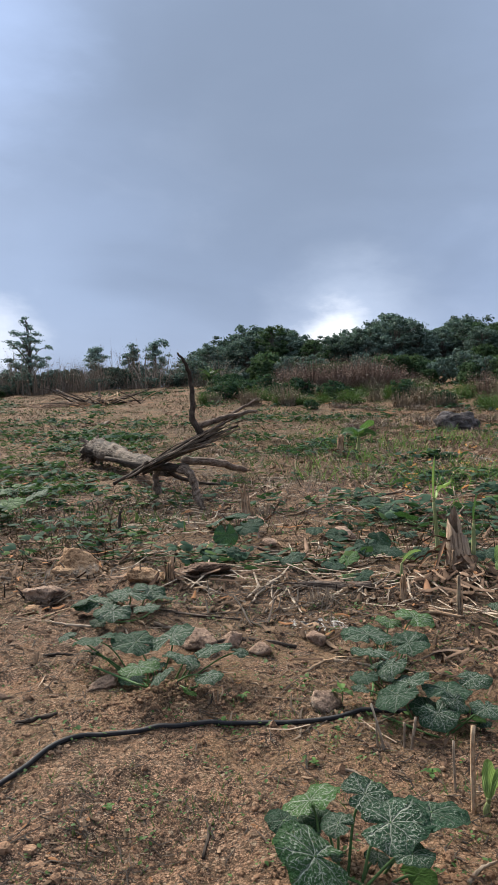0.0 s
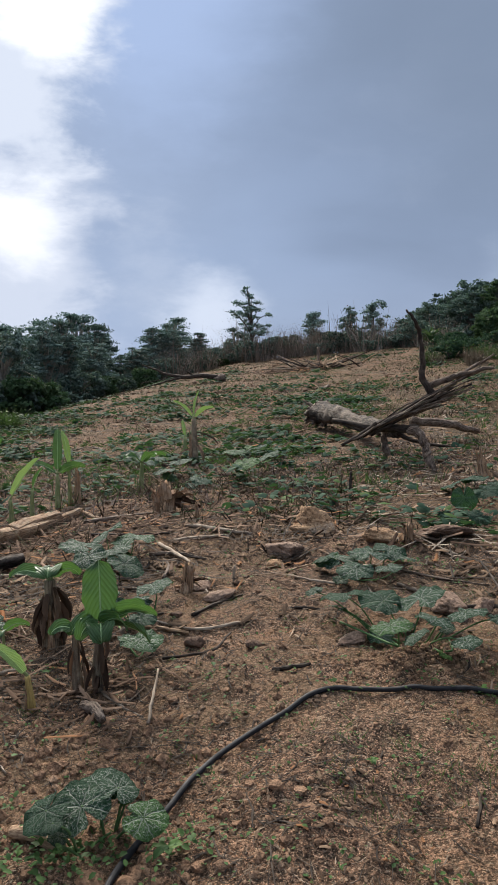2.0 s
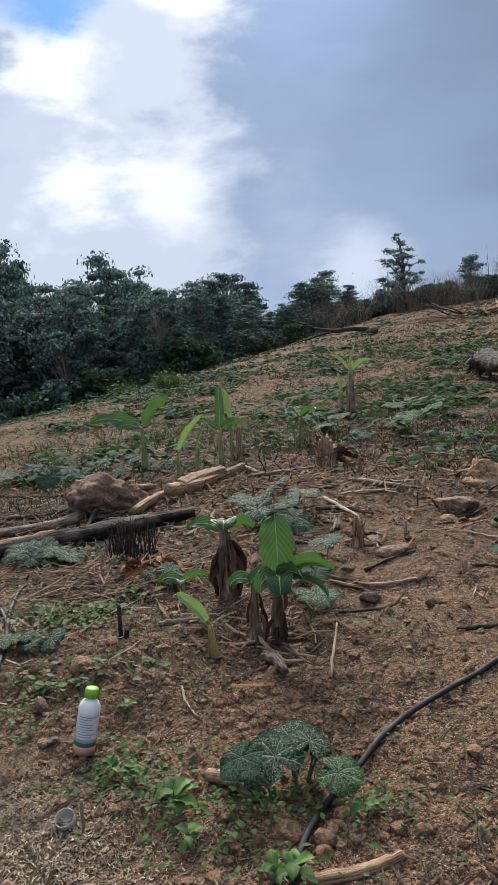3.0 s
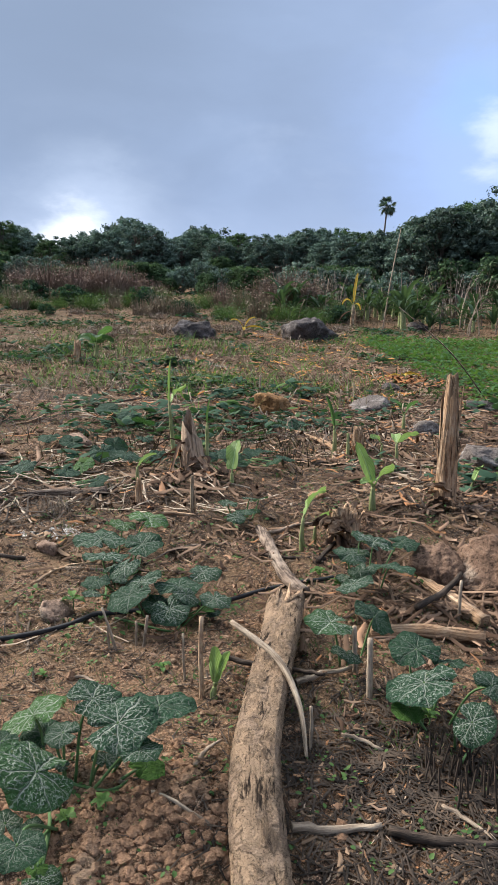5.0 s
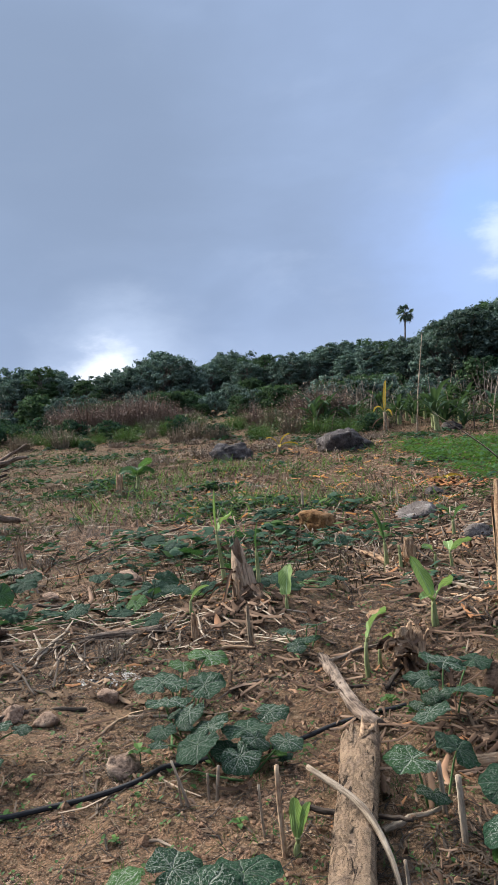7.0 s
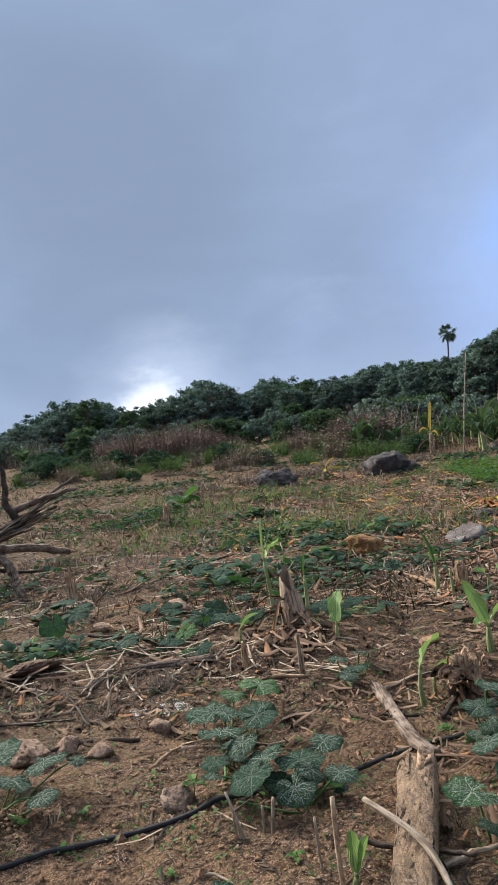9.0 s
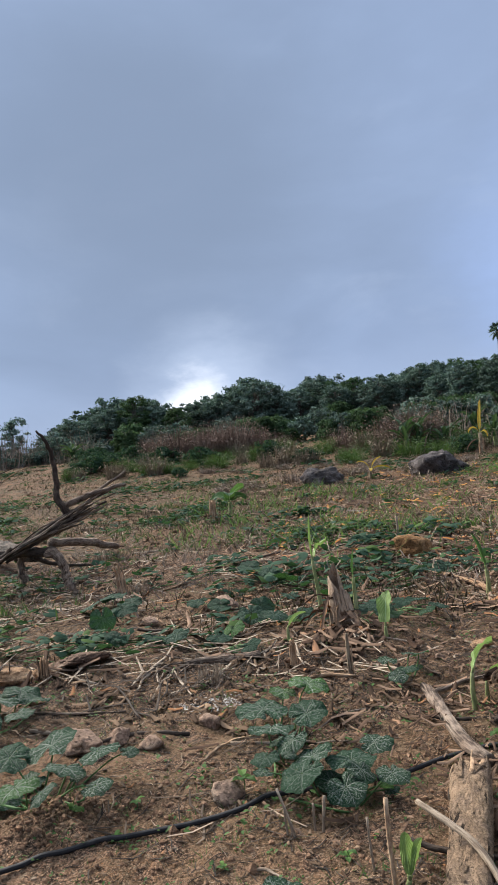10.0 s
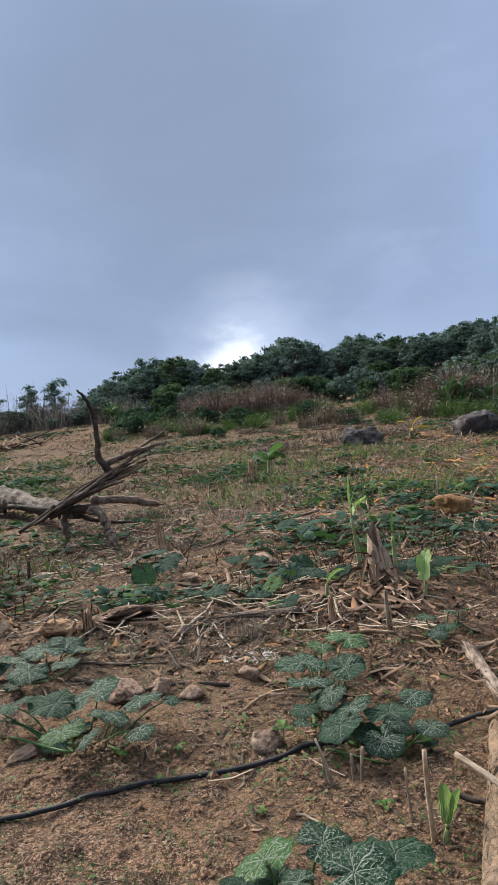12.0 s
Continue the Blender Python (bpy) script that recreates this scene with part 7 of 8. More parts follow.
scrub = [bush("dry_scrub", "dry reddish brown scrub at the field edge", "shrub", 501, SCRUB, 2.2, 2.6, 620, 4, 0.09, bent=0.7, group="scrub at the field edge", dome=0.55),
         bush("dry_scrub", "dry brown thicket of dead stems", "shrub", 502, SCRUB, 1.9, 2.0, 480, 4, 0.09, bent=0.6, group="scrub at the field edge", dome=0.5)]
rng = random.Random(503)
plant_out(scrub[0], [polar(5.2, 33), polar(7.4, 32.5), polar(9.8, 33), polar(8.6, 34.5), polar(24.0, 27.5), polar(25.4, 28)], 504, 0.85, 1.2)
plant_out(scrub[1], [polar(13.4, 32), polar(18.8, 29.5), polar(22.8, 27.8), polar(11.6, 33.5), polar(3.2, 35)], 505, 0.7, 1.05)
grass = [bush("tall_grass", "clump of tall green and yellowing grass", "grass", 511, TALL_GRASS, 1.0, 1.4, 260, 1, 0.14, bent=1.0, group="grass at the field edge"),
         bush("tall_grass", "clump of dry straw-coloured grass", "grass", 512, SCRUB_PALE, 1.1, 1.2, 220, 1, 0.12, bent=0.7, group="grass at the field edge"),
         bush("dry_stalks", "stand of bare dry stalks on the ridge", "dry stalks", 513, STALK, 2.4, 3.0, 34, 4, 0.08, bent=1.1, group="stalks on the ridge", thin=0.9),
         bush("tall_stalk", "very tall bare dry stalks on the ridge", "dry stalks", 514, STALK, 4.4, 1.8, 5, 9, 0.09, bent=0.6, group="stalks on the ridge", thin=0.75)]
green, pale, stalks = [], [], []
for k in range(90):
    az = rng.uniform(-4, 30)
    d = 30.5 - az * 0.20 + rng.uniform(-2.5, 5)
    (green if rng.random() < 0.55 else pale).append(polar(az, d))
for k in range(85):
    az = rng.uniform(-25, -2)
    stalks.append(polar(az, 41.5 + rng.uniform(0, 4.0) - max(0.0, -az - 19) * 0.8))
for k in range(8):
    green.append(polar(rng.uniform(-50, -36), rng.uniform(21, 27)))
for k in range(60):
    az = rng.uniform(25, 46)
    (green if rng.random() < 0.4 else stalks).append(polar(az, 31 - max(0, az - 30) * 0.25 + rng.uniform(-1.5, 2)))
plant_out(grass[0], green, 515, 0.4, 0.9)
plant_out(grass[1], pale, 516, 0.5, 1.0)
plant_out(grass[2], stalks, 517, 0.25, 1.25)
plant_out(grass[3], [polar(-19.4, 45), polar(-19.0, 46), polar(-18.7, 44), polar(-18.3, 45), polar(-23.9, 38), polar(-11.0, 46), polar(-10.1, 46), polar(-8.6, 45), polar(-6.9, 46)], 518, 0.7, 1.1)


def brush_heap(x, y, seed, count, wide, label):
    """A heap of tangled dry branches."""
    rng = random.Random(seed)
    base = on_ground(x, y)
    h = thing("brush_heap", base, label, "brush heap")
    for _ in range(count):
        a = rng.uniform(0, 6.3)
        p = Vector((rng.gauss(0, 0.25) * wide, rng.gauss(0, 0.2) * wide, 0.02))
        d = Vector((math.cos(a), math.sin(a), rng.uniform(-0.05, 0.45))) * wide * rng.uniform(0.3, 0.8)
        part("branch", tube(Shape(), [p, p + d * 0.5 + Vector((0, 0, rng.uniform(0, 0.1))), p + d], [0.04, 0.028, 0.012], 5, 0.1, 3, rng), rng.choice((DEADWOOD, DARKWOOD, SHEATH)), h)


brush_heap(*(-6.75, 31.78), 521, 64, 2.8, "heap of dry branches round a short stump on the ridge")
x0, y0 = (-6.86, 31.83)
peg(x0, y0, 1.0, 0.065, DEADWOOD, "pale broken trunk stub on the ridge")


def dead_tuft(x, y, tall, wide, count, seed, mat, label):
    rng = random.Random(seed)
    s = Shape()
    for _ in range(count):
        a, r = rng.uniform(0, 6.3), wide * math.sqrt(rng.random())
        p = Vector((math.cos(a) * r, math.sin(a) * r, -0.02))
        q = p + Vector((rng.gauss(0, 0.12) * tall, rng.gauss(0, 0.12) * tall, tall * rng.uniform(0.5, 1)))
        tube(s, [p, p.lerp(q, 0.5) + Vector((rng.gauss(0, 0.02) * tall, 0, 0)), q], [0.004, 0.0025], 4, 0, 2, rng, False)
    ob = tagged(part("dead_tuft", s, mat), label, "dead grass", kind="stuff")
    ob.location = on_ground(x, y)


dead_tuft(-3.66, 3.80, 0.16, 0.10, 30, 535, STALK, "burnt tuft of short grey stems")
dead_tuft(*(-3.46, 3.82), 0.27, 0.17, 90, 531, DARKWOOD, "burnt tuft of upright grey stems")
dead_tuft(*(0.50, 4.74), 0.16, 0.10, 40, 532, TWIG, "tuft of dead grass on bare soil")
dead_tuft(*(0.10, 8.39), 0.2, 0.2, 26, 533, TWIG, "dead straw tuft beside a grey stub")
dead_tuft(*(1.40, 1.68), 0.16, 0.16, 46, 534, DARKWOOD, "thin dead seedling stems")
for k, (x, y) in enumerate([(0.24, 10.37), (0.65, 10.12), (0.88, 10.38), (0.47, 10.70), (1.04, 9.92), (1.45, 11.21)]):
    dead_tuft(x, y, 0.20, 0.35, 9, 540 + k, TWIG, "cut stubble of thin dry stalks")


# ---- low crop, creepers, weeds and litter ----
def scatter_leaves(name, label, category, mat, spots, seed, per, spread, size, tall, slim=0.34):
    """Low plants as small folded, pointed leaves, joined as one sheet of growth."""
    rng = random.Random(seed)
    s = Shape()
    outline = ((0.0, 0.0, 0.0), (-slim, 0.38, 0.06), (0.0, 0.40, -0.04), (slim, 0.38, 0.06), (-slim * 0.75, 0.72, 0.02), (0.0, 0.74, -0.05), (slim * 0.75, 0.72, 0.02), (0.0, 1.0, -0.14))
    faces = [(0, 2, 1), (0, 3, 2), (1, 2, 5, 4), (2, 3, 6, 5), (4, 5, 7), (5, 6, 7)]
    for x, y, k in spots:
        for _ in range(max(2, int(per * k * rng.uniform(0.6, 1.4)))):
            px, py = rng.gauss(x, spread * k), rng.gauss(y, spread * k)
            base = Vector((px, py, ground_at(px, py) + tall * rng.uniform(0.05, 1.0)))
            r = 2.0 * size * rng.uniform(0.5, 1.3)
            a = rng.uniform(0, 6.3)
            rise = rng.uniform(-0.35, 0.75)
            f = Vector((math.sin(a) * math.cos(rise), math.cos(a) * math.cos(rise), math.sin(rise)))
            e = Vector((math.cos(a), -math.sin(a), rng.uniform(-0.3, 0.3))).normalized()
            g = e.cross(f)
            s.add([tuple(base + e * (u * r) + f * (v * r) + g * (q * r)) for u, v, q in outline], faces)
    tagged(part(name, s, mat), label, category, kind="stuff")


def field(n, seed, amin, amax, rmin, rmax, keep=None):
    rng = random.Random(seed)
    out = []
    while len(out) < n:
        x, y = polar(rng.uniform(amin, amax), math.exp(rng.uniform(math.log(rmin), math.log(rmax))))
        if keep is None or rng.random() < keep(x, y):
            out.append((x, y))
    return out


def in_crop(x, y):
    """The sown patch: inside its slanting lower edge."""
    return x > 6.2 and y > 7.0 and x - 6.6 > (y - 8.0) * 0.32 - max(0.0, 8.5 - y) * 0.3 and y < 16.8 - (x - 9) * 0.4


rng = random.Random(600)
crop = []
while len(crop) < 5200:
    x, y = rng.uniform(6.2, 17), rng.uniform(7, 17)
    if in_crop(x, y):
        crop.append((x, y, 1.0))
scatter_leaves("low_crop", "dense low bright green crop on a sown patch", "crop", CROP, crop, 601, 7, 0.11, 0.042, 0.15)


def patchy(x, y):
    if in_crop(x, y):
        return 0.0
    n = noise.noise(Vector((x * 0.42, y * 0.30, 3.0))) + 0.5 * noise.noise(Vector((x * 1.3, y * 1.0, 9.0)))
    k = 0.26 + 1.0 * n
    if x < -2.5 and 4.5 < y < 24:
        k += 0.34
    if math.hypot(x, y) < 4.2:
        k -= 0.4
    return max(0.0, min(1.0, k))


def vine_leaf(shape, c, size, rng):
    """One broad, slightly cupped leaf with a notch at its stalk."""
    a, tip, bank = rng.uniform(0, 6.3), rng.gauss(0, 0.28), rng.gauss(0, 0.28)
    f = Vector((math.sin(a), math.cos(a), tip)).normalized()
    e = Vector((math.cos(a), -math.sin(a), bank)).normalized()
    up = e.cross(f)
    ring = []
    for k in range(9):
        b = -2.75 + 5.5 * k / 8
        r = size * (0.92 + 0.10 * math.cos(5 * b) + rng.uniform(-0.07, 0.07))
        ring.append(tuple(c + (e * math.sin(b) + f * math.cos(b)) * r - up * (0.22 * size)))
    shape.add([tuple(c)] + ring, [(0, k, k + 1) for k in range(1, 9)])


def trailing_squash(x, y, seed, count=None):
    """A low squash runner: broad leaves in a loose row over a creeping stem."""
    rng = random.Random(seed)
    base = on_ground(x, y)
    v = thing("trailing_squash", base, "low trailing squash vine with broad dark leaves", "squash vine", "trailing vines over the field")
    turn = rng.uniform(-0.5, 0.5)
    reach = rng.uniform(0.35, 0.6)
    leaves = Shape()
    for _ in range(count or rng.randint(12, 24)):
        u, w2 = rng.gauss(0, 0.5) * reach, rng.gauss(0, 0.16)
        lx, ly = x + u * math.cos(turn) - w2 * math.sin(turn), y + u * math.sin(turn) + w2 * math.cos(turn)
        vine_leaf(leaves, on_ground(lx, ly, rng.uniform(0.03, 0.15)) - base, rng.uniform(0.032, 0.075), rng)
    part("leafage", leaves, VINE_LEAF, v)["kind"] = "stuff"
    line = [on_ground(x + s * math.cos(turn), y + s * math.sin(turn) + rng.uniform(-0.06, 0.06), 0.015) - base for s in (-0.6, -0.2, 0.2, 0.6)]
    part("runner", tube(Shape(), line, [0.006, 0.004], 5, 0.1, 4, rng), SQUASH_STEM, v)


NEAR_VINES = [(0.59, 15.06), (1.02, 14.78), (1.52, 14.41), (2.65, 11.53), (2.34, 6.78), (2.55, 6.69), (3.06, 7.18), (3.31, 7.26), (3.68, 7.53), (1.92, 11.75),
              (-3.62, 11.24), (-3.01, 10.32), (-4.26, 12.74), (-2.18, 7.79), (-1.83, 7.72), (-2.57, 7.99), (-1.70, 10.37), (-1.25, 9.08), (0.94, 14.26), (1.41, 13.77), (0.59, 14.73), (2.57, 11.49), (-4.42, 16.51), (-5.04, 16.70), (-6.87, 20.93), (-5.59, 23.54), (-2.44, 25.05), (1.03, 19.23), (1.58, 17.56), (-0.02, 18.62), (-3.54, 18.75), (-2.14, 23.73),
              (0.92, 8.51), (1.22, 8.80), (0.88, 11.19), (3.84, 6.76), (4.34, 7.12), (3.54, 6.71), (3.73, 4.51), (3.54, 4.41), (3.70, 4.35), (4.93, 7.30), (2.41, 10.64),
              (-3.35, 8.45), (-3.13, 8.67), (-3.89, 9.04), (-4.68, 7.81), (-4.36, 7.59), (-4.82, 8.81), (-5.67, 8.97), (-5.42, 7.54), (-6.06, 7.79), (-6.85, 5.88), (-7.94, 7.41), (-2.59, 6.82), (-2.19, 6.42)]
for k, (x, y) in enumerate(NEAR_VINES):
    trailing_squash(x, y, 1100 + k)

rng = random.Random(1190)
for k, (x, y) in enumerate(field(40, 1191, -14, 38, 5.2, 14, lambda x, y: 0.0 if in_crop(x, y) else patchy(x, y) + 0.15)):
    trailing_squash(x, y, 1200 + k)

vines = Shape()
rng = random.Random(613)
count = 0
while count < 520:
    x, y = polar(rng.uniform(-52, 44), rng.uniform(7.5, 41))
    if rng.random() < patchy(x, y) ** 1.6 * (0.25 if y < 10 else 1.0):
        count += 1
        sx, sy, h = rng.uniform(0.16, 0.50), rng.uniform(0.08, 0.22), rng.uniform(0.08, 0.26)
        for _ in range(int(110 * sx * rng.uniform(0.5, 1.2))):
            px, py = rng.gauss(x, sx), rng.gauss(y, sy)
            e = ((px - x) / sx) ** 2 + ((py - y) / sy) ** 2
            vine_leaf(vines, on_ground(px, py, h * rng.uniform(0.35, 1.0) * math.exp(-0.35 * e) + 0.02), rng.uniform(0.04, 0.095), rng)
tagged(part("field_vines", vines, VINE_LEAF), "patches of low broad-leaved vines over the upper field", "vines", kind="stuff")
weeds = [(x, y, random.Random(int(y * 999)).uniform(0.5, 1.2)) for x, y in field(1640, 621, -64, 46, 1.35, 9)]
scatter_leaves("small_weeds", "scattered small green weeds on bare soil", "weeds", WEED, weeds, 622, 6, 0.022, 0.0085, 0.022)
weeds = [(x, y, random.Random(int(y * 999)).uniform(0.5, 1.2)) for x, y in field(760, 623, -64, 46, 3, 24, lambda x, y: 0.25 + patchy(x, y))]
scatter_leaves("field_weeds", "scattered green weeds over the field", "weeds", WEED, weeds, 624, 9, 0.06, 0.014, 0.05)
tufts = [(x, y, random.Random(int(y * 777)).uniform(0.5, 1.3)) for x, y in field(1090, 626, -61, 46, 10, 42, lambda x, y: 0.12 + patchy(x, y))]
scatter_leaves("grass_tufts", "thin tufts of grass and sprouts over the field", "grass", TALL_GRASS, tufts, 627, 12, 0.12, 0.07, 0.08, 0.07)
spots = [(x, y, 1.0) for x, y in ((-3.11, 2.85), (-3.05, 2.94), (-3.02, 3.03), (-3.01, 2.83), (-3.28, 2.93), (-2.66, 2.04), (-2.81, 2.14), (-1.77, 1.77), (-1.68, 1.74), (-1.32, 1.64), (-1.32, 1.84), (-1.46, 1.74), (-1.52, 1.59), (-1.05, 1.91), (-1.25, 1.87), (-1.90, 1.78), (-1.77, 1.71), (-1.75, 1.84), (-1.68, 1.80), (-1.67, 1.93), (-1.41, 1.78), (-1.32, 1.74), (-2.44, 1.93), (-2.57, 1.93), (-3.22, 2.78), (-2.84, 2.73), (-3.14, 2.58), (-1.10, 1.62), (-0.98, 2.00), (-0.98, 1.91), (-1.94, 1.71), (-1.97, 1.89), (-1.58, 1.72))]
scatter_leaves("weed_patch", "fresh green weeds in dense small patches", "weeds", WEED, spots, 625, 30, 0.06, 0.0125, 0.05)


def seedling(x, y, tall, leaves, size, seed, label="broad-leaved green seedling in weedy soil"):
    rng = random.Random(seed)
    t = thing("seedling", on_ground(x, y), label, "seedling", "seedlings by the path")
    part("stem", tube(Shape(), [(0, 0, -0.01), (0.005, 0, tall * 0.5), (0, 0, tall)], [0.003, 0.002], 5, 0, 3, rng), SQUASH_STEM, t)
    for k in range(leaves):
        az = k * 2.4 + rng.uniform(-0.4, 0.4)
        s = banana_blade(Shape(), (0, 0, tall * rng.uniform(0.45, 1.0)), az, size * rng.uniform(0.8, 1.15), size * 0.62, radians(rng.uniform(5, 45)), radians(70), rng, 0, 0.2, 8, 1.0)
        part("leaf", s, WEED_LIGHT if k % 3 == 0 else WEED, t)


for k, (x, y, tall, n, size) in enumerate([(*(-1.56, 1.67), 0.12, 7, 0.085), (*(-1.45, 1.59), 0.05, 5, 0.06), (*(-1.13, 1.61), 0.06, 7, 0.07), (*(-1.17, 1.58), 0.05, 6, 0.06), (*(-1.04, 1.91), 0.04, 5, 0.06),
                                           (*(-1.80, 1.77), 0.05, 8, 0.05), (*(0.35, 1.90), 0.03, 5, 0.04), (*(0.25, 1.88), 0.04, 6, 0.04), (*(0.69, 2.62), 0.04, 5, 0.04), (*(-0.03, 3.29), 0.03, 6, 0.04),
                                           (*(0.26, 2.74), 0.02, 6, 0.03), (*(-0.50, 2.48), 0.02, 6, 0.03), (*(-0.12, 3.08), 0.03, 6, 0.04), (*(0.43, 3.23), 0.08, 5, 0.07), (*(1.65, 3.21), 0.06, 9, 0.05), (*(1.68, 3.05), 0.05, 9, 0.05),
                                           (*(1.44, 1.98), 0.06, 10, 0.04), (*(1.37, 1.98), 0.05, 10, 0.04), (*(-2.12, 2.12), 0.03, 5, 0.05), (*(-1.89, 1.77), 0.05, 8, 0.05)]):
    seedling(x, y, tall, n, size, 640 + k)


def litter(name, label, category, mat, spots, seed, lmin, lmax, wide, lift, curl=0.2):
    """Fallen strips lying every way on the soil."""
    rng = random.Random(seed)
    s = Shape()
    for x, y in spots:
        l, a = rng.uniform(lmin, lmax), rng.uniform(0, 6.3)
        d = Vector((math.cos(a), math.sin(a), 0))
        e = Vector((-d.y, d.x, 0)) * wide * rng.uniform(0.5, 1.4)
        bow = Vector((-d.y, d.x, 0)) * l * rng.uniform(-0.15, 0.15)
        p = []
        for t in (-0.5, 0.0, 0.5):
            c = Vector((x, y, 0)) + d * (l * t) + (bow if t == 0 else Vector((0, 0, 0)))
            z = ground_at(c.x, c.y) + lift * rng.uniform(0.3, 1.3) + curl * l * abs(t) * rng.uniform(-0.05, 0.5)
            taper = 1.0 if t == 0 else 0.55
            p += [(c.x - e.x * taper, c.y - e.y * taper, z), (c.x, c.y, z + wide * 0.6), (c.x + e.x * taper, c.y + e.y * taper, z)]
        s.add(p, [(0, 1, 4, 3), (1, 2, 5, 4), (3, 4, 7, 6), (4, 5, 8, 7)])
    tagged(part(name, s, mat), label, category, kind="stuff")


def strewn(x, y):
    """Litter lies thin on the trodden bare patch and on the raw earth heaps."""
    e = ((x + 0.25) / 1.0) ** 2 + ((y - 2.1) / 0.95) ** 2
    k = 0.5 + 1.3 * noise.noise(Vector((x * 1.1, y * 1.1, 21.0))) + 0.6 * noise.noise(Vector((x * 3.1, y * 3.1, 5.0)))
    k *= 0.25 if e < 1 else 0.7 if math.hypot(x, y) < 3.4 else 1.0
    return max(0.02, min(1.0, k))


litter("straw_litter", "thin straw and stalk litter strewn on the soil", "litter", STRAW, field(5450, 701, -64, 47, 1.3, 14, strewn), 702, 0.015, 0.09, 0.0018, 0.005)
litter("stalk_litter", "pale broken stalks strewn over the slope", "litter", STRAW, field(1090, 703, -61, 46, 3.0, 16, strewn), 704, 0.05, 0.24, 0.0048, 0.010)
litter("field_stalks", "pale broken stalks over the upper field", "litter", STRAW, field(1090, 713, -59, 46, 9, 42, lambda x, y: strewn(x * 0.4, y * 0.4) * (1.0 if x > 0 else 0.35)), 714, 0.15, 0.6, 0.013, 0.03)
litter("leaf_litter", "brown leaf and stem litter over the upper field", "litter", DEAD_LEAF, field(4900, 715, -61, 46, 6, 40, lambda x, y: strewn(x * 0.5, y * 0.5)), 716, 0.05, 0.22, 0.014, 0.02, 0.6)
litter("field_twigs", "dark dead stems over the upper field", "litter", DARKWOOD, field(2830, 717, -59, 46, 8, 40, lambda x, y: strewn(x * 0.45, y * 0.45)), 718, 0.15, 0.5, 0.011, 0.02)
litter("twig_litter", "dark twigs strewn on the soil", "litter", DARKWOOD, field(4900, 705, -64, 47, 1.5, 18, strewn), 706, 0.03, 0.20, 0.003, 0.006)
litter("dead_leaves", "curled brown dead leaves on the soil", "litter", DEAD_LEAF, field(7630, 707, -64, 47, 1.6, 20, strewn), 708, 0.010, 0.045, 0.006, 0.004, 0.6)


def dry_patch(cx, cy, sx, sy, count, seed, lmin, lmax, wide, label):
    rng = random.Random(seed)
    litter("dry_sheaths", label, "litter", OLD_SHEATH, [(rng.gauss(cx, sx), rng.gauss(cy, sy)) for _ in range(count)], seed, lmin, lmax, wide, 0.03, 0.5)


dry_patch(2.15, 2.75, 0.35, 0.22, 130, 721, 0.10, 0.42, 0.011, "heap of dry banana sheaths torn into strips")
dry_patch(1.4, 5.05, 0.30, 0.24, 40, 722, 0.08, 0.26, 0.022, "curled dry sheaths round a banana stump")
dry_patch(3.0, 3.9, 0.5, 0.18, 80, 723, 0.08, 0.36, 0.011, "dry sheaths at the foot of a tall stump")
dry_patch(1.6, 3.5, 0.5, 0.4, 60, 724, 0.06, 0.2, 0.013, "scattered dry sheath scraps")
dry_patch(-3.6, 3.4, 0.6, 0.22, 187, 725, 0.15, 0.6, 0.006, "dry stalks strewn below a charred log")
dry_patch(-4.4, 5.4, 0.7, 0.5, 221, 726, 0.15, 0.5, 0.010, "dry stems strewn round a boulder")
dry_patch(-3.2, 6.2, 0.7, 0.5, 187, 727, 0.1, 0.35, 0.010, "dry scraps round a cut stump")
dry_patch(-1.9, 2.9, 0.25, 0.2, 85, 728, 0.06, 0.2, 0.009, "dry scraps round a banana stool")
dry_patch(5.0, 9.0, 1.8, 2.2, 480, 729, 0.15, 0.6, 0.014, "dry crop litter over the stony slope")
dry_patch(6.0, 16.0, 2.2, 1.6, 340, 730, 0.2, 0.7, 0.019, "dry stems near dark boulders")


crumb = random.Random(861)
bed = [(crumb.gauss(-3.55, 0.28), crumb.gauss(2.72, 0.20)) for _ in range(4500)] + [(crumb.gauss(-3.25, 0.22), crumb.gauss(3.05, 0.16)) for _ in range(1800)]
bed += [(crumb.gauss(-1.85, 0.28), crumb.gauss(1.38, 0.10)) for _ in range(1600)] + [(crumb.gauss(-3.9, 0.3), crumb.gauss(3.05, 0.16)) for _ in range(1800)]
litter("pale_chaff", "bed of pale chaff and straw crumbs by twin hoses", "litter", CHAFF, bed, 862, 0.005, 0.018, 0.0022, 0.004, 0.5)
for cx, cy, wide, count in ((0.47, 4.40, 0.09, 420), (0.36, 4.46, 0.05, 160), (1.01, 9.33, 0.22, 260)):
    litter("ash", "patch of whitish ash on the soil", "ash", ASH, [(crumb.gauss(cx, wide), crumb.gauss(cy, wide * 0.6)) for _ in range(count)], 868, 0.006, 0.03, 0.0035, 0.003, 0.2)
litter("pale_branches", "pale broken stems over the stony field", "litter", TWIG, field(1000, 866, -10, 38, 4.6, 20, lambda x, y: 0.0 if in_crop(x, y) else strewn(x * 0.6, y * 0.6)), 867, 0.10, 0.5, 0.008, 0.03, 0.3)
litter("straw_bed", "long pale straws below a charred log", "litter", STRAW, [(crumb.gauss(-3.4, 0.5), crumb.gauss(3.3, 0.16)) for _ in range(160)], 863, 0.2, 0.7, 0.005, 0.02)
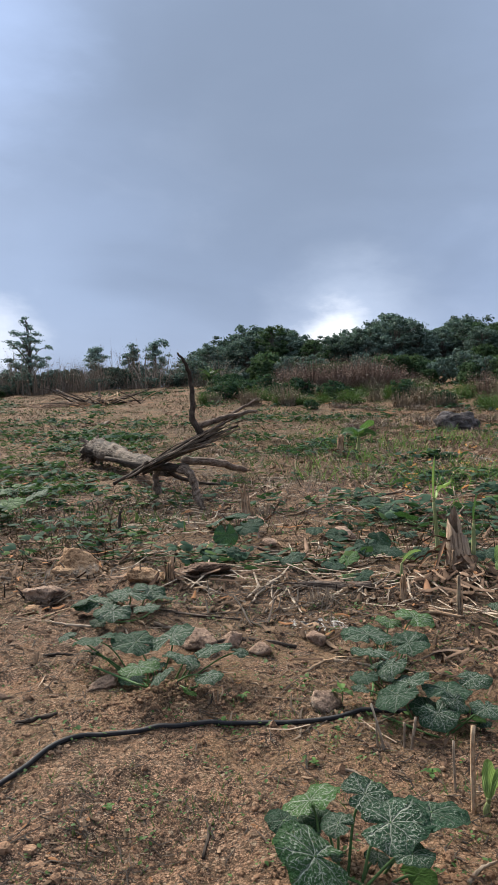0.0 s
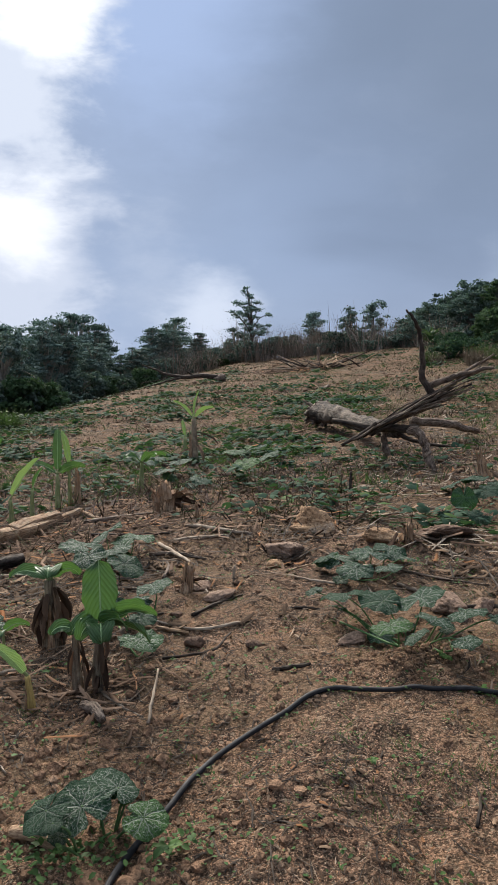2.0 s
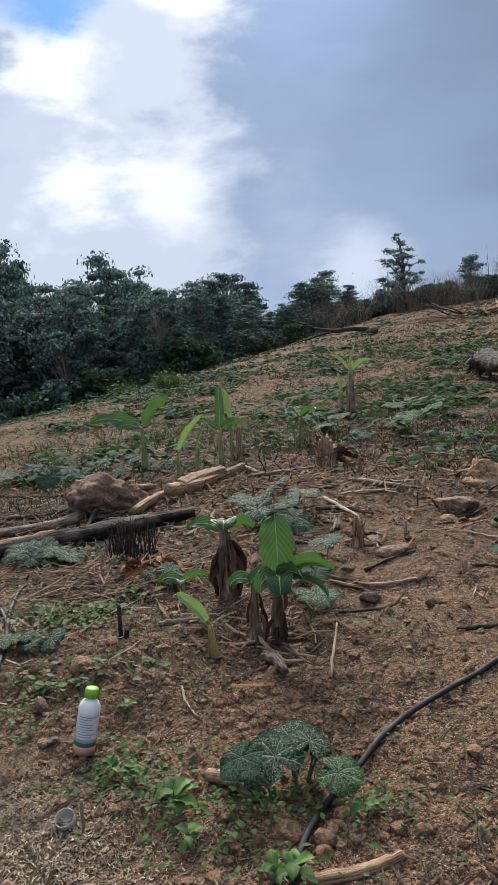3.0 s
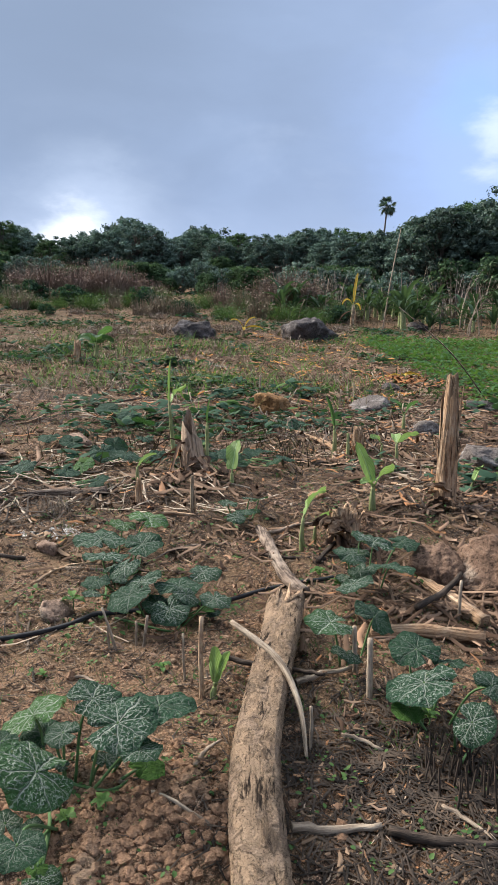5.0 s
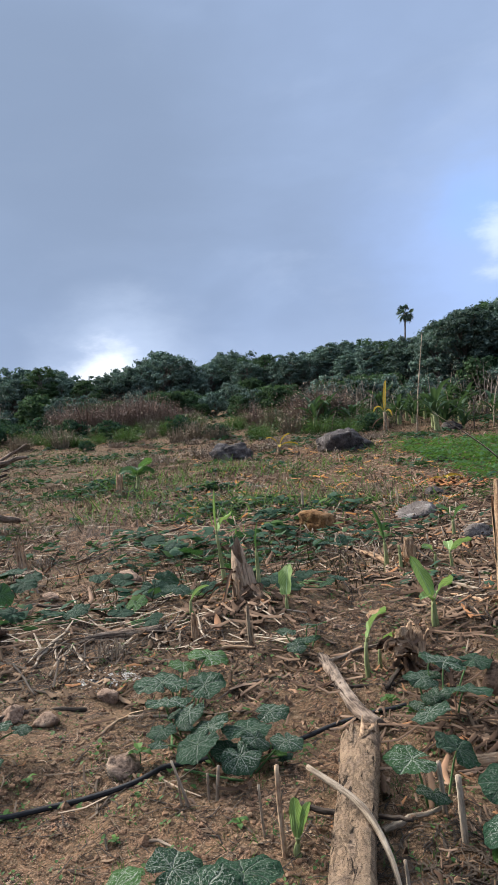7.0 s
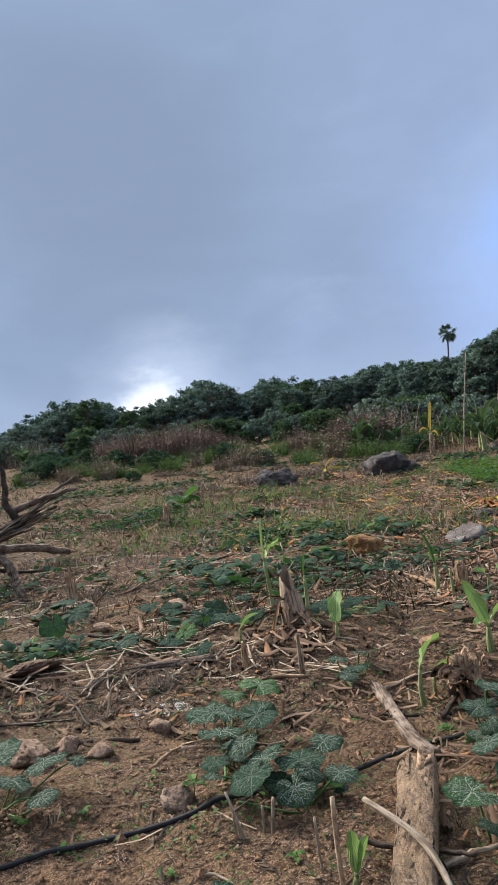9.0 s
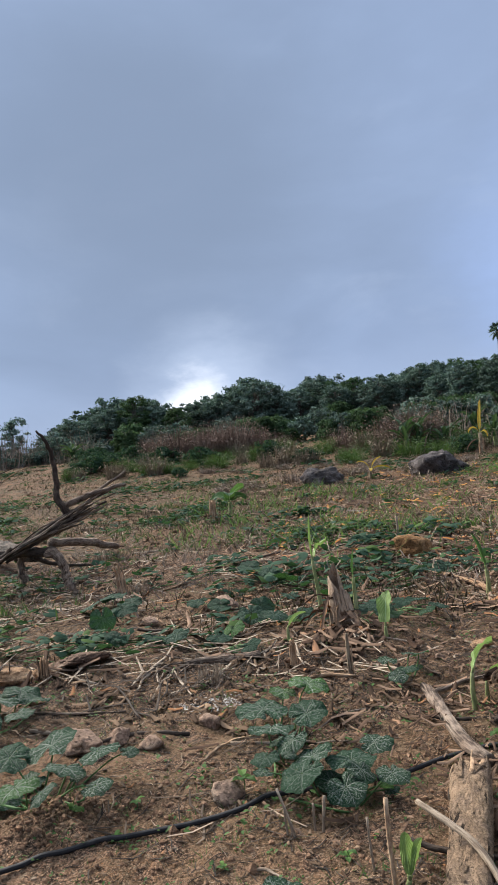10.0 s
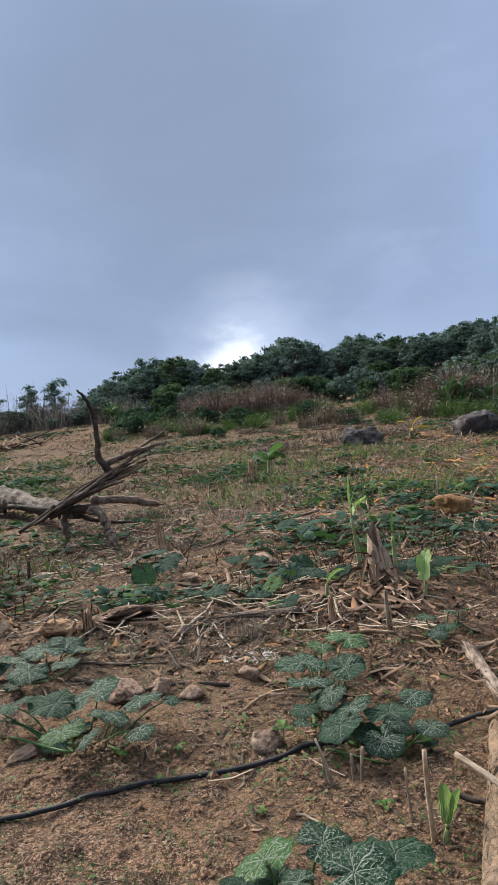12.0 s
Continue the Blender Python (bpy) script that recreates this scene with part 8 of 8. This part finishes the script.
litter("branch_litter", "dark broken branches strewn behind a charred log", "litter", DARKWOOD, [(crumb.gauss(-5.3, 0.6), crumb.gauss(4.4, 0.35)) for _ in range(170)], 864, 0.15, 0.8, 0.009, 0.03)
green = [(crumb.gauss(cx, 0.10), crumb.gauss(cy, 0.06), 1.0) for cx, cy in ((-3.16, 2.72), (-3.11, 2.81), (-2.99, 2.93), (-2.95, 2.98), (-3.30, 2.83), (-2.99, 3.19), (-3.80, 3.72), (-3.70, 3.66), (-3.92, 3.78), (-2.35, 2.28), (-2.6, 2.15)) for _ in range(5)]
scatter_leaves("weed_patch", "low green weeds between hoses and dug soil", "weeds", WEED, green, 865, 9, 0.045, 0.020, 0.05, 0.42)


dry_patch(6.0, 9.6, 0.7, 0.7, 170, 731, 0.15, 0.5, 0.022, "heaped brown crop litter at the edge of a green crop")
dry_patch(6.6, 11.6, 0.6, 0.6, 130, 732, 0.15, 0.5, 0.022, "heaped dry leaves at the edge of a green crop")
litter("orange_leaves", "orange dead leaves on a litter heap", "litter", ORANGE_LEAF, [(crumb.gauss(6.5, 0.3), crumb.gauss(9.9, 0.4)) for _ in range(40)], 869, 0.12, 0.35, 0.035, 0.05, 0.8)


def pebbles(n, seed):
    rng = random.Random(seed)
    kinds = [lumpy(1.0, (1, 0.85, 0.6), 60 + k, 0.5, 1, 1.5, 0.6) for k in range(6)]
    s = Shape()
    for x, y in field(n, seed, -55, 47, 1.3, 14):
        r = (0.0026 + 0.010 * rng.random() ** 3.2) * (1 + 0.12 * math.hypot(x, y))
        q = rng.choice(kinds)
        z = ground_at(x, y) - r * 0.3
        s.add([(x + r * v[0], y + r * v[1], z + r * v[2]) for v in q.v], q.f)
    tagged(part("pebbles", s, SOILSTONE, smooth=False), "small stones and grit scattered on soil", "pebbles", kind="stuff")


pebbles(4500, 731)


def dark_mulch(cx, cy, sx, sy, seed, count=1700):
    rng = random.Random(seed)
    spots = [(rng.gauss(cx, sx), rng.gauss(cy, sy)) for _ in range(count)]
    litter("dark_mulch", "dark rotting stems and mulch on the soil", "litter", MULCH, spots, seed, 0.02, 0.10, 0.0035, 0.006, 0.3)
    litter("brown_mulch", "brown rotting leaves and mulch on the soil", "litter", DEAD_LEAF, spots[:300], seed + 1, 0.012, 0.045, 0.004, 0.008, 0.5)


dark_mulch(1.30, 1.80, 0.30, 0.28, 741, 2400)
dark_mulch(-4.0, 4.0, 0.6, 0.3, 743)
dark_mulch(-2.4, 2.7, 0.8, 0.5, 745)
dark_mulch(-3.2, 5.2, 1.4, 0.8, 747)
dark_mulch(1.9, 4.4, 0.9, 0.8, 749)

x0, y0 = (6.76, 17.95)
banana_plant(x0, y0, 0.25, 0.05, [(250, 0.5, 0.09, 50, 90, 0.5), (120, 0.5, 0.12, 15, 60, 0.5), (80, 0.45, 0.08, 60, 60, 0.6), (200, 0.4, 0.12, 10, 60, 0.4), (20, 0.4, 0.1, 5, 40, 0.4)], "dying banana plant with yellowed leaves", 750, BANANA_GOLD, "banana grove", 3)
x0, y0 = (6.77, 10.30)
banana_plant(x0, y0, 0.08, 0.03, [(100, 0.32, 0.09, 10, 40, 0.5), (200, 0.25, 0.09, 15, 60, 0.5), (150, 0.3, 0.07, 20, 70, 0.5), (280, 0.25, 0.08, 5, 40, 0.5)], "collapsed yellowing banana sprout at the crop edge", 751, BANANA_GOLD, "banana grove", 3)


# ---- stubble and broad curled sheaths ----
def stubble(spots, seed, tmin, tmax, wide, mat, label):
    """Cut dry stalks that still stand in the soil."""
    rng = random.Random(seed)
    s = Shape()
    for x, y in spots:
        for _ in range(rng.randint(1, 5)):
            p = on_ground(x + rng.gauss(0, 0.08), y + rng.gauss(0, 0.06), -0.02)
            q = p + Vector((rng.gauss(0, 0.45), rng.gauss(0, 0.45), 1)) * rng.uniform(tmin, tmax)
            tube(s, [p, q], [wide, wide * 0.8], 4, 0.1, 2, rng, True)
    tagged(part("stubble", s, mat), label, "stubble", kind="stuff")


stubble(field(90, 761, -2, 34, 6.5, 20, lambda x, y: 0.0 if in_crop(x, y) else strewn(x * 0.6, y * 0.6)), 762, 0.05, 0.20, 0.009, TWIG, "cut pale stubble standing on the slope")
stubble(field(60, 763, -42, 34, 5, 22, lambda x, y: 0.0 if in_crop(x, y) else strewn(x * 0.7, y * 0.7)), 764, 0.05, 0.18, 0.006, DARKWOOD, "dark dead stalks standing on the slope")
for cx, cy, sx, sy, count, seed, label in ((1.6, 4.9, 0.22, 0.2, 34, 771, "broad curled sheaths heaped round a torn stump"), (2.2, 2.7, 0.35, 0.2, 40, 772, "broad torn sheaths in a heap"), (2.7, 3.6, 0.4, 0.25, 34, 773, "broad sheaths below a tall stump"),
                                           (4.6, 8.5, 1.6, 1.8, 90, 774, "broad pale sheath scraps over the stony slope"), (6.5, 15.0, 2.4, 1.6, 80, 775, "broad dry leaves before dark boulders"), (-3.9, 5.6, 0.6, 0.4, 50, 776, "broad dry sheaths round a boulder"),
                                           (-3.4, 3.5, 0.4, 0.15, 14, 777, "brown dead banana leaves on a litter bed")):
    rng = random.Random(seed)
    far = 1.6 if cy > 8 else 1.0
    litter("broad_sheaths", label, "litter", OLD_SHEATH, [(rng.gauss(cx, sx), rng.gauss(cy, sy)) for _ in range(count)], seed, 0.06 * far, 0.24 * far, 0.018 * far, 0.02, 0.7)


def blade_field(name, spots, seed, per, spread, tall, wide, mat, label):
    """Sparse tufts of thin grass blades over the field."""
    rng = random.Random(seed)
    s = Shape()
    for x, y in spots:
        k = rng.uniform(0.5, 1.4)
        for _ in range(int(per * k)):
            px, py = rng.gauss(x, spread * k), rng.gauss(y, spread * k * 0.6)
            a = rng.uniform(0, 6.3)
            p = on_ground(px, py, -0.01)
            q = p + Vector((rng.gauss(0, 0.7), rng.gauss(0, 0.7), 1)) * (tall * k * rng.uniform(0.4, 1.0))
            e = Vector((math.cos(a), math.sin(a), 0)) * wide
            s.add([tuple(p - e), tuple(p + e), tuple(q)], [(0, 1, 2)])
    tagged(part(name, s, mat), label, "grass", kind="stuff")


def rough_ground(x, y):
    """Where dead growth stands between the vines."""
    return 0.0 if in_crop(x, y) else max(0.03, min(1.0, 0.45 + 1.2 * noise.noise(Vector((x * 0.35, y * 0.3, 40.0)))))


blade_field("dead_grass", field(220, 781, -4, 34, 8, 34, rough_ground), 782, 16, 0.22, 0.20, 0.008, SCRUB_PALE, "tufts of dead grass between the vines")
blade_field("dark_grass", field(330, 783, -55, 34, 8, 38, rough_ground), 784, 16, 0.25, 0.18, 0.010, TALL_GRASS, "tufts of dark green grass over the field")
blade_field("brown_growth", field(450, 785, -40, 34, 7, 36, rough_ground), 786, 14, 0.25, 0.14, 0.012, SCRUB, "low brown dead growth over the field")
blade_field("fine_sprouts", field(540, 787, -63, 44, 2.2, 8, rough_ground), 788, 12, 0.05, 0.045, 0.003, WEED, "fine green sprouts on bare soil")
dry_patch(7.0, 9.2, 0.25, 0.9, 120, 791, 0.10, 0.35, 0.022, "orange-brown dead leaves along the crop edge")
dry_patch(4.6, 17.0, 1.2, 0.5, 120, 792, 0.15, 0.45, 0.022, "pale and orange dead leaves between dark boulders")
dry_patch(1.75, 3.0, 0.55, 0.55, 700, 793, 0.015, 0.07, 0.006, "brown scraps of rotting sheath and leaf on the soil")
dry_patch(1.9, 4.4, 0.7, 0.6, 500, 794, 0.02, 0.09, 0.008, "brown scraps of dead leaf between banana shoots")
dry_patch(-3.4, 5.6, 1.2, 0.8, 700, 795, 0.04, 0.18, 0.010, "brown scraps of dead leaf round felled stems")
dry_patch(3.6, 6.0, 0.9, 0.8, 500, 796, 0.04, 0.20, 0.012, "brown scraps of dead leaf on the stony slope")

# ---- rough clutter of the upper field ----
def far_clods(n, seed):
    rng = random.Random(seed)
    kinds = [lumpy(1.0, (1, 0.9, 0.7), 80 + k, 0.5, 1, 1.5, 0.6) for k in range(6)]
    s = Shape()
    for x, y in field(n, seed, -50, 44, 4.5, 40, lambda x, y: 0.0 if in_crop(x, y) else strewn(x * 0.5, y * 0.5)):
        d = math.hypot(x, y)
        r = (0.012 + 0.035 * rng.random() ** 2.5) * (0.7 + 0.07 * d)
        q, a = rng.choice(kinds), rng.uniform(0, 6.3)
        ca, sa, z = math.cos(a) * r, math.sin(a) * r, ground_at(x, y) - r * 0.3
        s.add([(x + ca * v[0] - sa * v[1], y + sa * v[0] + ca * v[1], z + r * v[2]) for v in q.v], q.f)
    tagged(part("field_clods", s, FIELD_CLOD, smooth=False), "clods and broken stones over the rough field", "clods", kind="stuff")


far_clods(5200, 801)
litter("sheath_scraps", "pale torn sheath scraps strewn over the field", "litter", OLD_SHEATH, field(1100, 803, -20, 40, 5, 24, lambda x, y: 0.0 if in_crop(x, y) else strewn(x * 0.6, y * 0.6) * (1.0 if x > 1.5 else 0.3)), 804, 0.08, 0.42, 0.020, 0.03, 0.8)
litter("dark_stems", "dark dead stems tangled over the field", "litter", DARKWOOD, field(2400, 805, -57, 42, 4.5, 26, lambda x, y: 0.0 if in_crop(x, y) else strewn(x * 0.7, y * 0.7)), 806, 0.08, 0.40, 0.007, 0.03, 0.6)
litter("rot_leaves", "dark rotting leaves over the field", "litter", DEAD_LEAF, field(4900, 807, -59, 44, 4.0, 30, lambda x, y: 0.0 if in_crop(x, y) else strewn(x * 0.7, y * 0.7)), 808, 0.04, 0.14, 0.016, 0.02, 0.7)
litter("rust_leaves", "orange-brown dead leaves near dark boulders", "litter", RUST_LEAF, field(160, 809, 12, 34, 9, 20, lambda x, y: 0.0 if in_crop(x, y) else 0.8), 810, 0.08, 0.28, 0.030, 0.03, 0.9)
blade_field("dead_stems", field(760, 811, -57, 36, 6, 38, rough_ground), 812, 14, 0.25, 0.20, 0.007, OLIVE_WEED, "thin dead stems standing over the field")
def upland(x, y):
    return 0.0 if in_crop(x, y) else max(0.1, min(1.0, 0.55 + 1.1 * noise.noise(Vector((x * 0.3, y * 0.22, 70.0)))))


spots = [p for p in ((random.Random(k).uniform(-19, 24), random.Random(k + 50000).uniform(14, 42)) for k in range(5200)) if random.Random(p[0]).random() < upland(*p)]
blade_field("low_growth", spots, 831, 13, 0.28, 0.13, 0.013, OLIVE_WEED, "low brown and olive growth over the upper slope")
spots = [p for p in ((random.Random(k).uniform(-19, 24), random.Random(k + 60000).uniform(12, 42)) for k in range(90000, 93200)) if random.Random(p[0]).random() < upland(p[1], p[0])]
litter("slope_litter", "dead leaves and broken stems over the upper slope", "litter", DEAD_LEAF, spots, 833, 0.10, 0.40, 0.024, 0.03, 0.7)
dark_mulch(-0.9, 9.3, 0.8, 0.35, 813)
dark_mulch(0.6, 9.9, 0.9, 0.5, 815)
dark_mulch(0.6, 5.0, 0.6, 0.35, 817)
dark_mulch(2.9, 4.6, 0.8, 0.7, 819)

# green growth at the edge of the wood
thick = [tree("leafy_shrub", 1.7, 2.6, "low bright green vine thicket at the field edge", 821, VINE_LEAF, 60, 40, 0.02, 0.15, 0.24, tier=0.6)]
rng = random.Random(822)
plant_out(thick[0], [polar(rng.uniform(-3.5, 4.5), rng.uniform(31, 38)) for _ in range(26)] + [polar(rng.uniform(5, 30), rng.uniform(24, 30)) for _ in range(9)], 823, 0.2, 0.62)
edge = bush("dead_weeds", "tangle of dead weeds and green grass at the field edge", "weeds", 825, STALK, 0.8, 1.6, 150, 2, 0.10, bent=1.0, group="weeds at the field edge")
plant_out(edge, [polar(rng.uniform(4, 29), rng.uniform(18.5, 27)) for _ in range(40)], 826, 0.25, 0.6)
rng = random.Random(841)
litter("chaff", "pale chaff and husks spilt on the soil", "litter", SCRUB_PALE, [(rng.gauss(-2.0, 0.30), rng.gauss(1.55, 0.13)) for _ in range(3800)], 842, 0.006, 0.022, 0.0022, 0.004, 0.5)
dry_patch(-8.2, 31.6, 1.8, 0.7, 120, 843, 0.3, 1.0, 0.035, "pale dry stems beside a brush heap on the ridge")

# fine plant bits on the near soil
for name, mat, label, seed, count, lo, hi, wide in (("fine_straw", STRAW, "fine bits of straw on the near soil", 851, 5200, 0.006, 0.035, 0.0014), ("fine_twigs", DARKWOOD, "fine dark bits of stem on the near soil", 853, 5200, 0.006, 0.040, 0.0016),
                                                    ("leaf_crumbs", DEAD_LEAF, "crumbled dead leaf on the near soil", 855, 4200, 0.006, 0.022, 0.0040)):
    litter(name, label, "litter", mat, field(count, seed, -54, 46, 1.35, 6.5, lambda x, y: 0.3 + strewn(x * 1.3, y * 1.3)), seed + 1, lo, hi, wide, 0.004, 0.6)
blade_field("green_sprouts", field(230, 861, 5, 31, 8.5, 20, lambda x, y: 0.0 if in_crop(x, y) else rough_ground(x, y)), 862, 9, 0.16, 0.26, 0.011, WEED_LIGHT, "upright green sprouts between dry stalks")
blade_field("dry_uprights", field(260, 863, 3, 32, 7.5, 19, lambda x, y: 0.0 if in_crop(x, y) else rough_ground(x, y)), 864, 8, 0.16, 0.24, 0.008, SCRUB_PALE, "upright dry stalks left from the last crop")
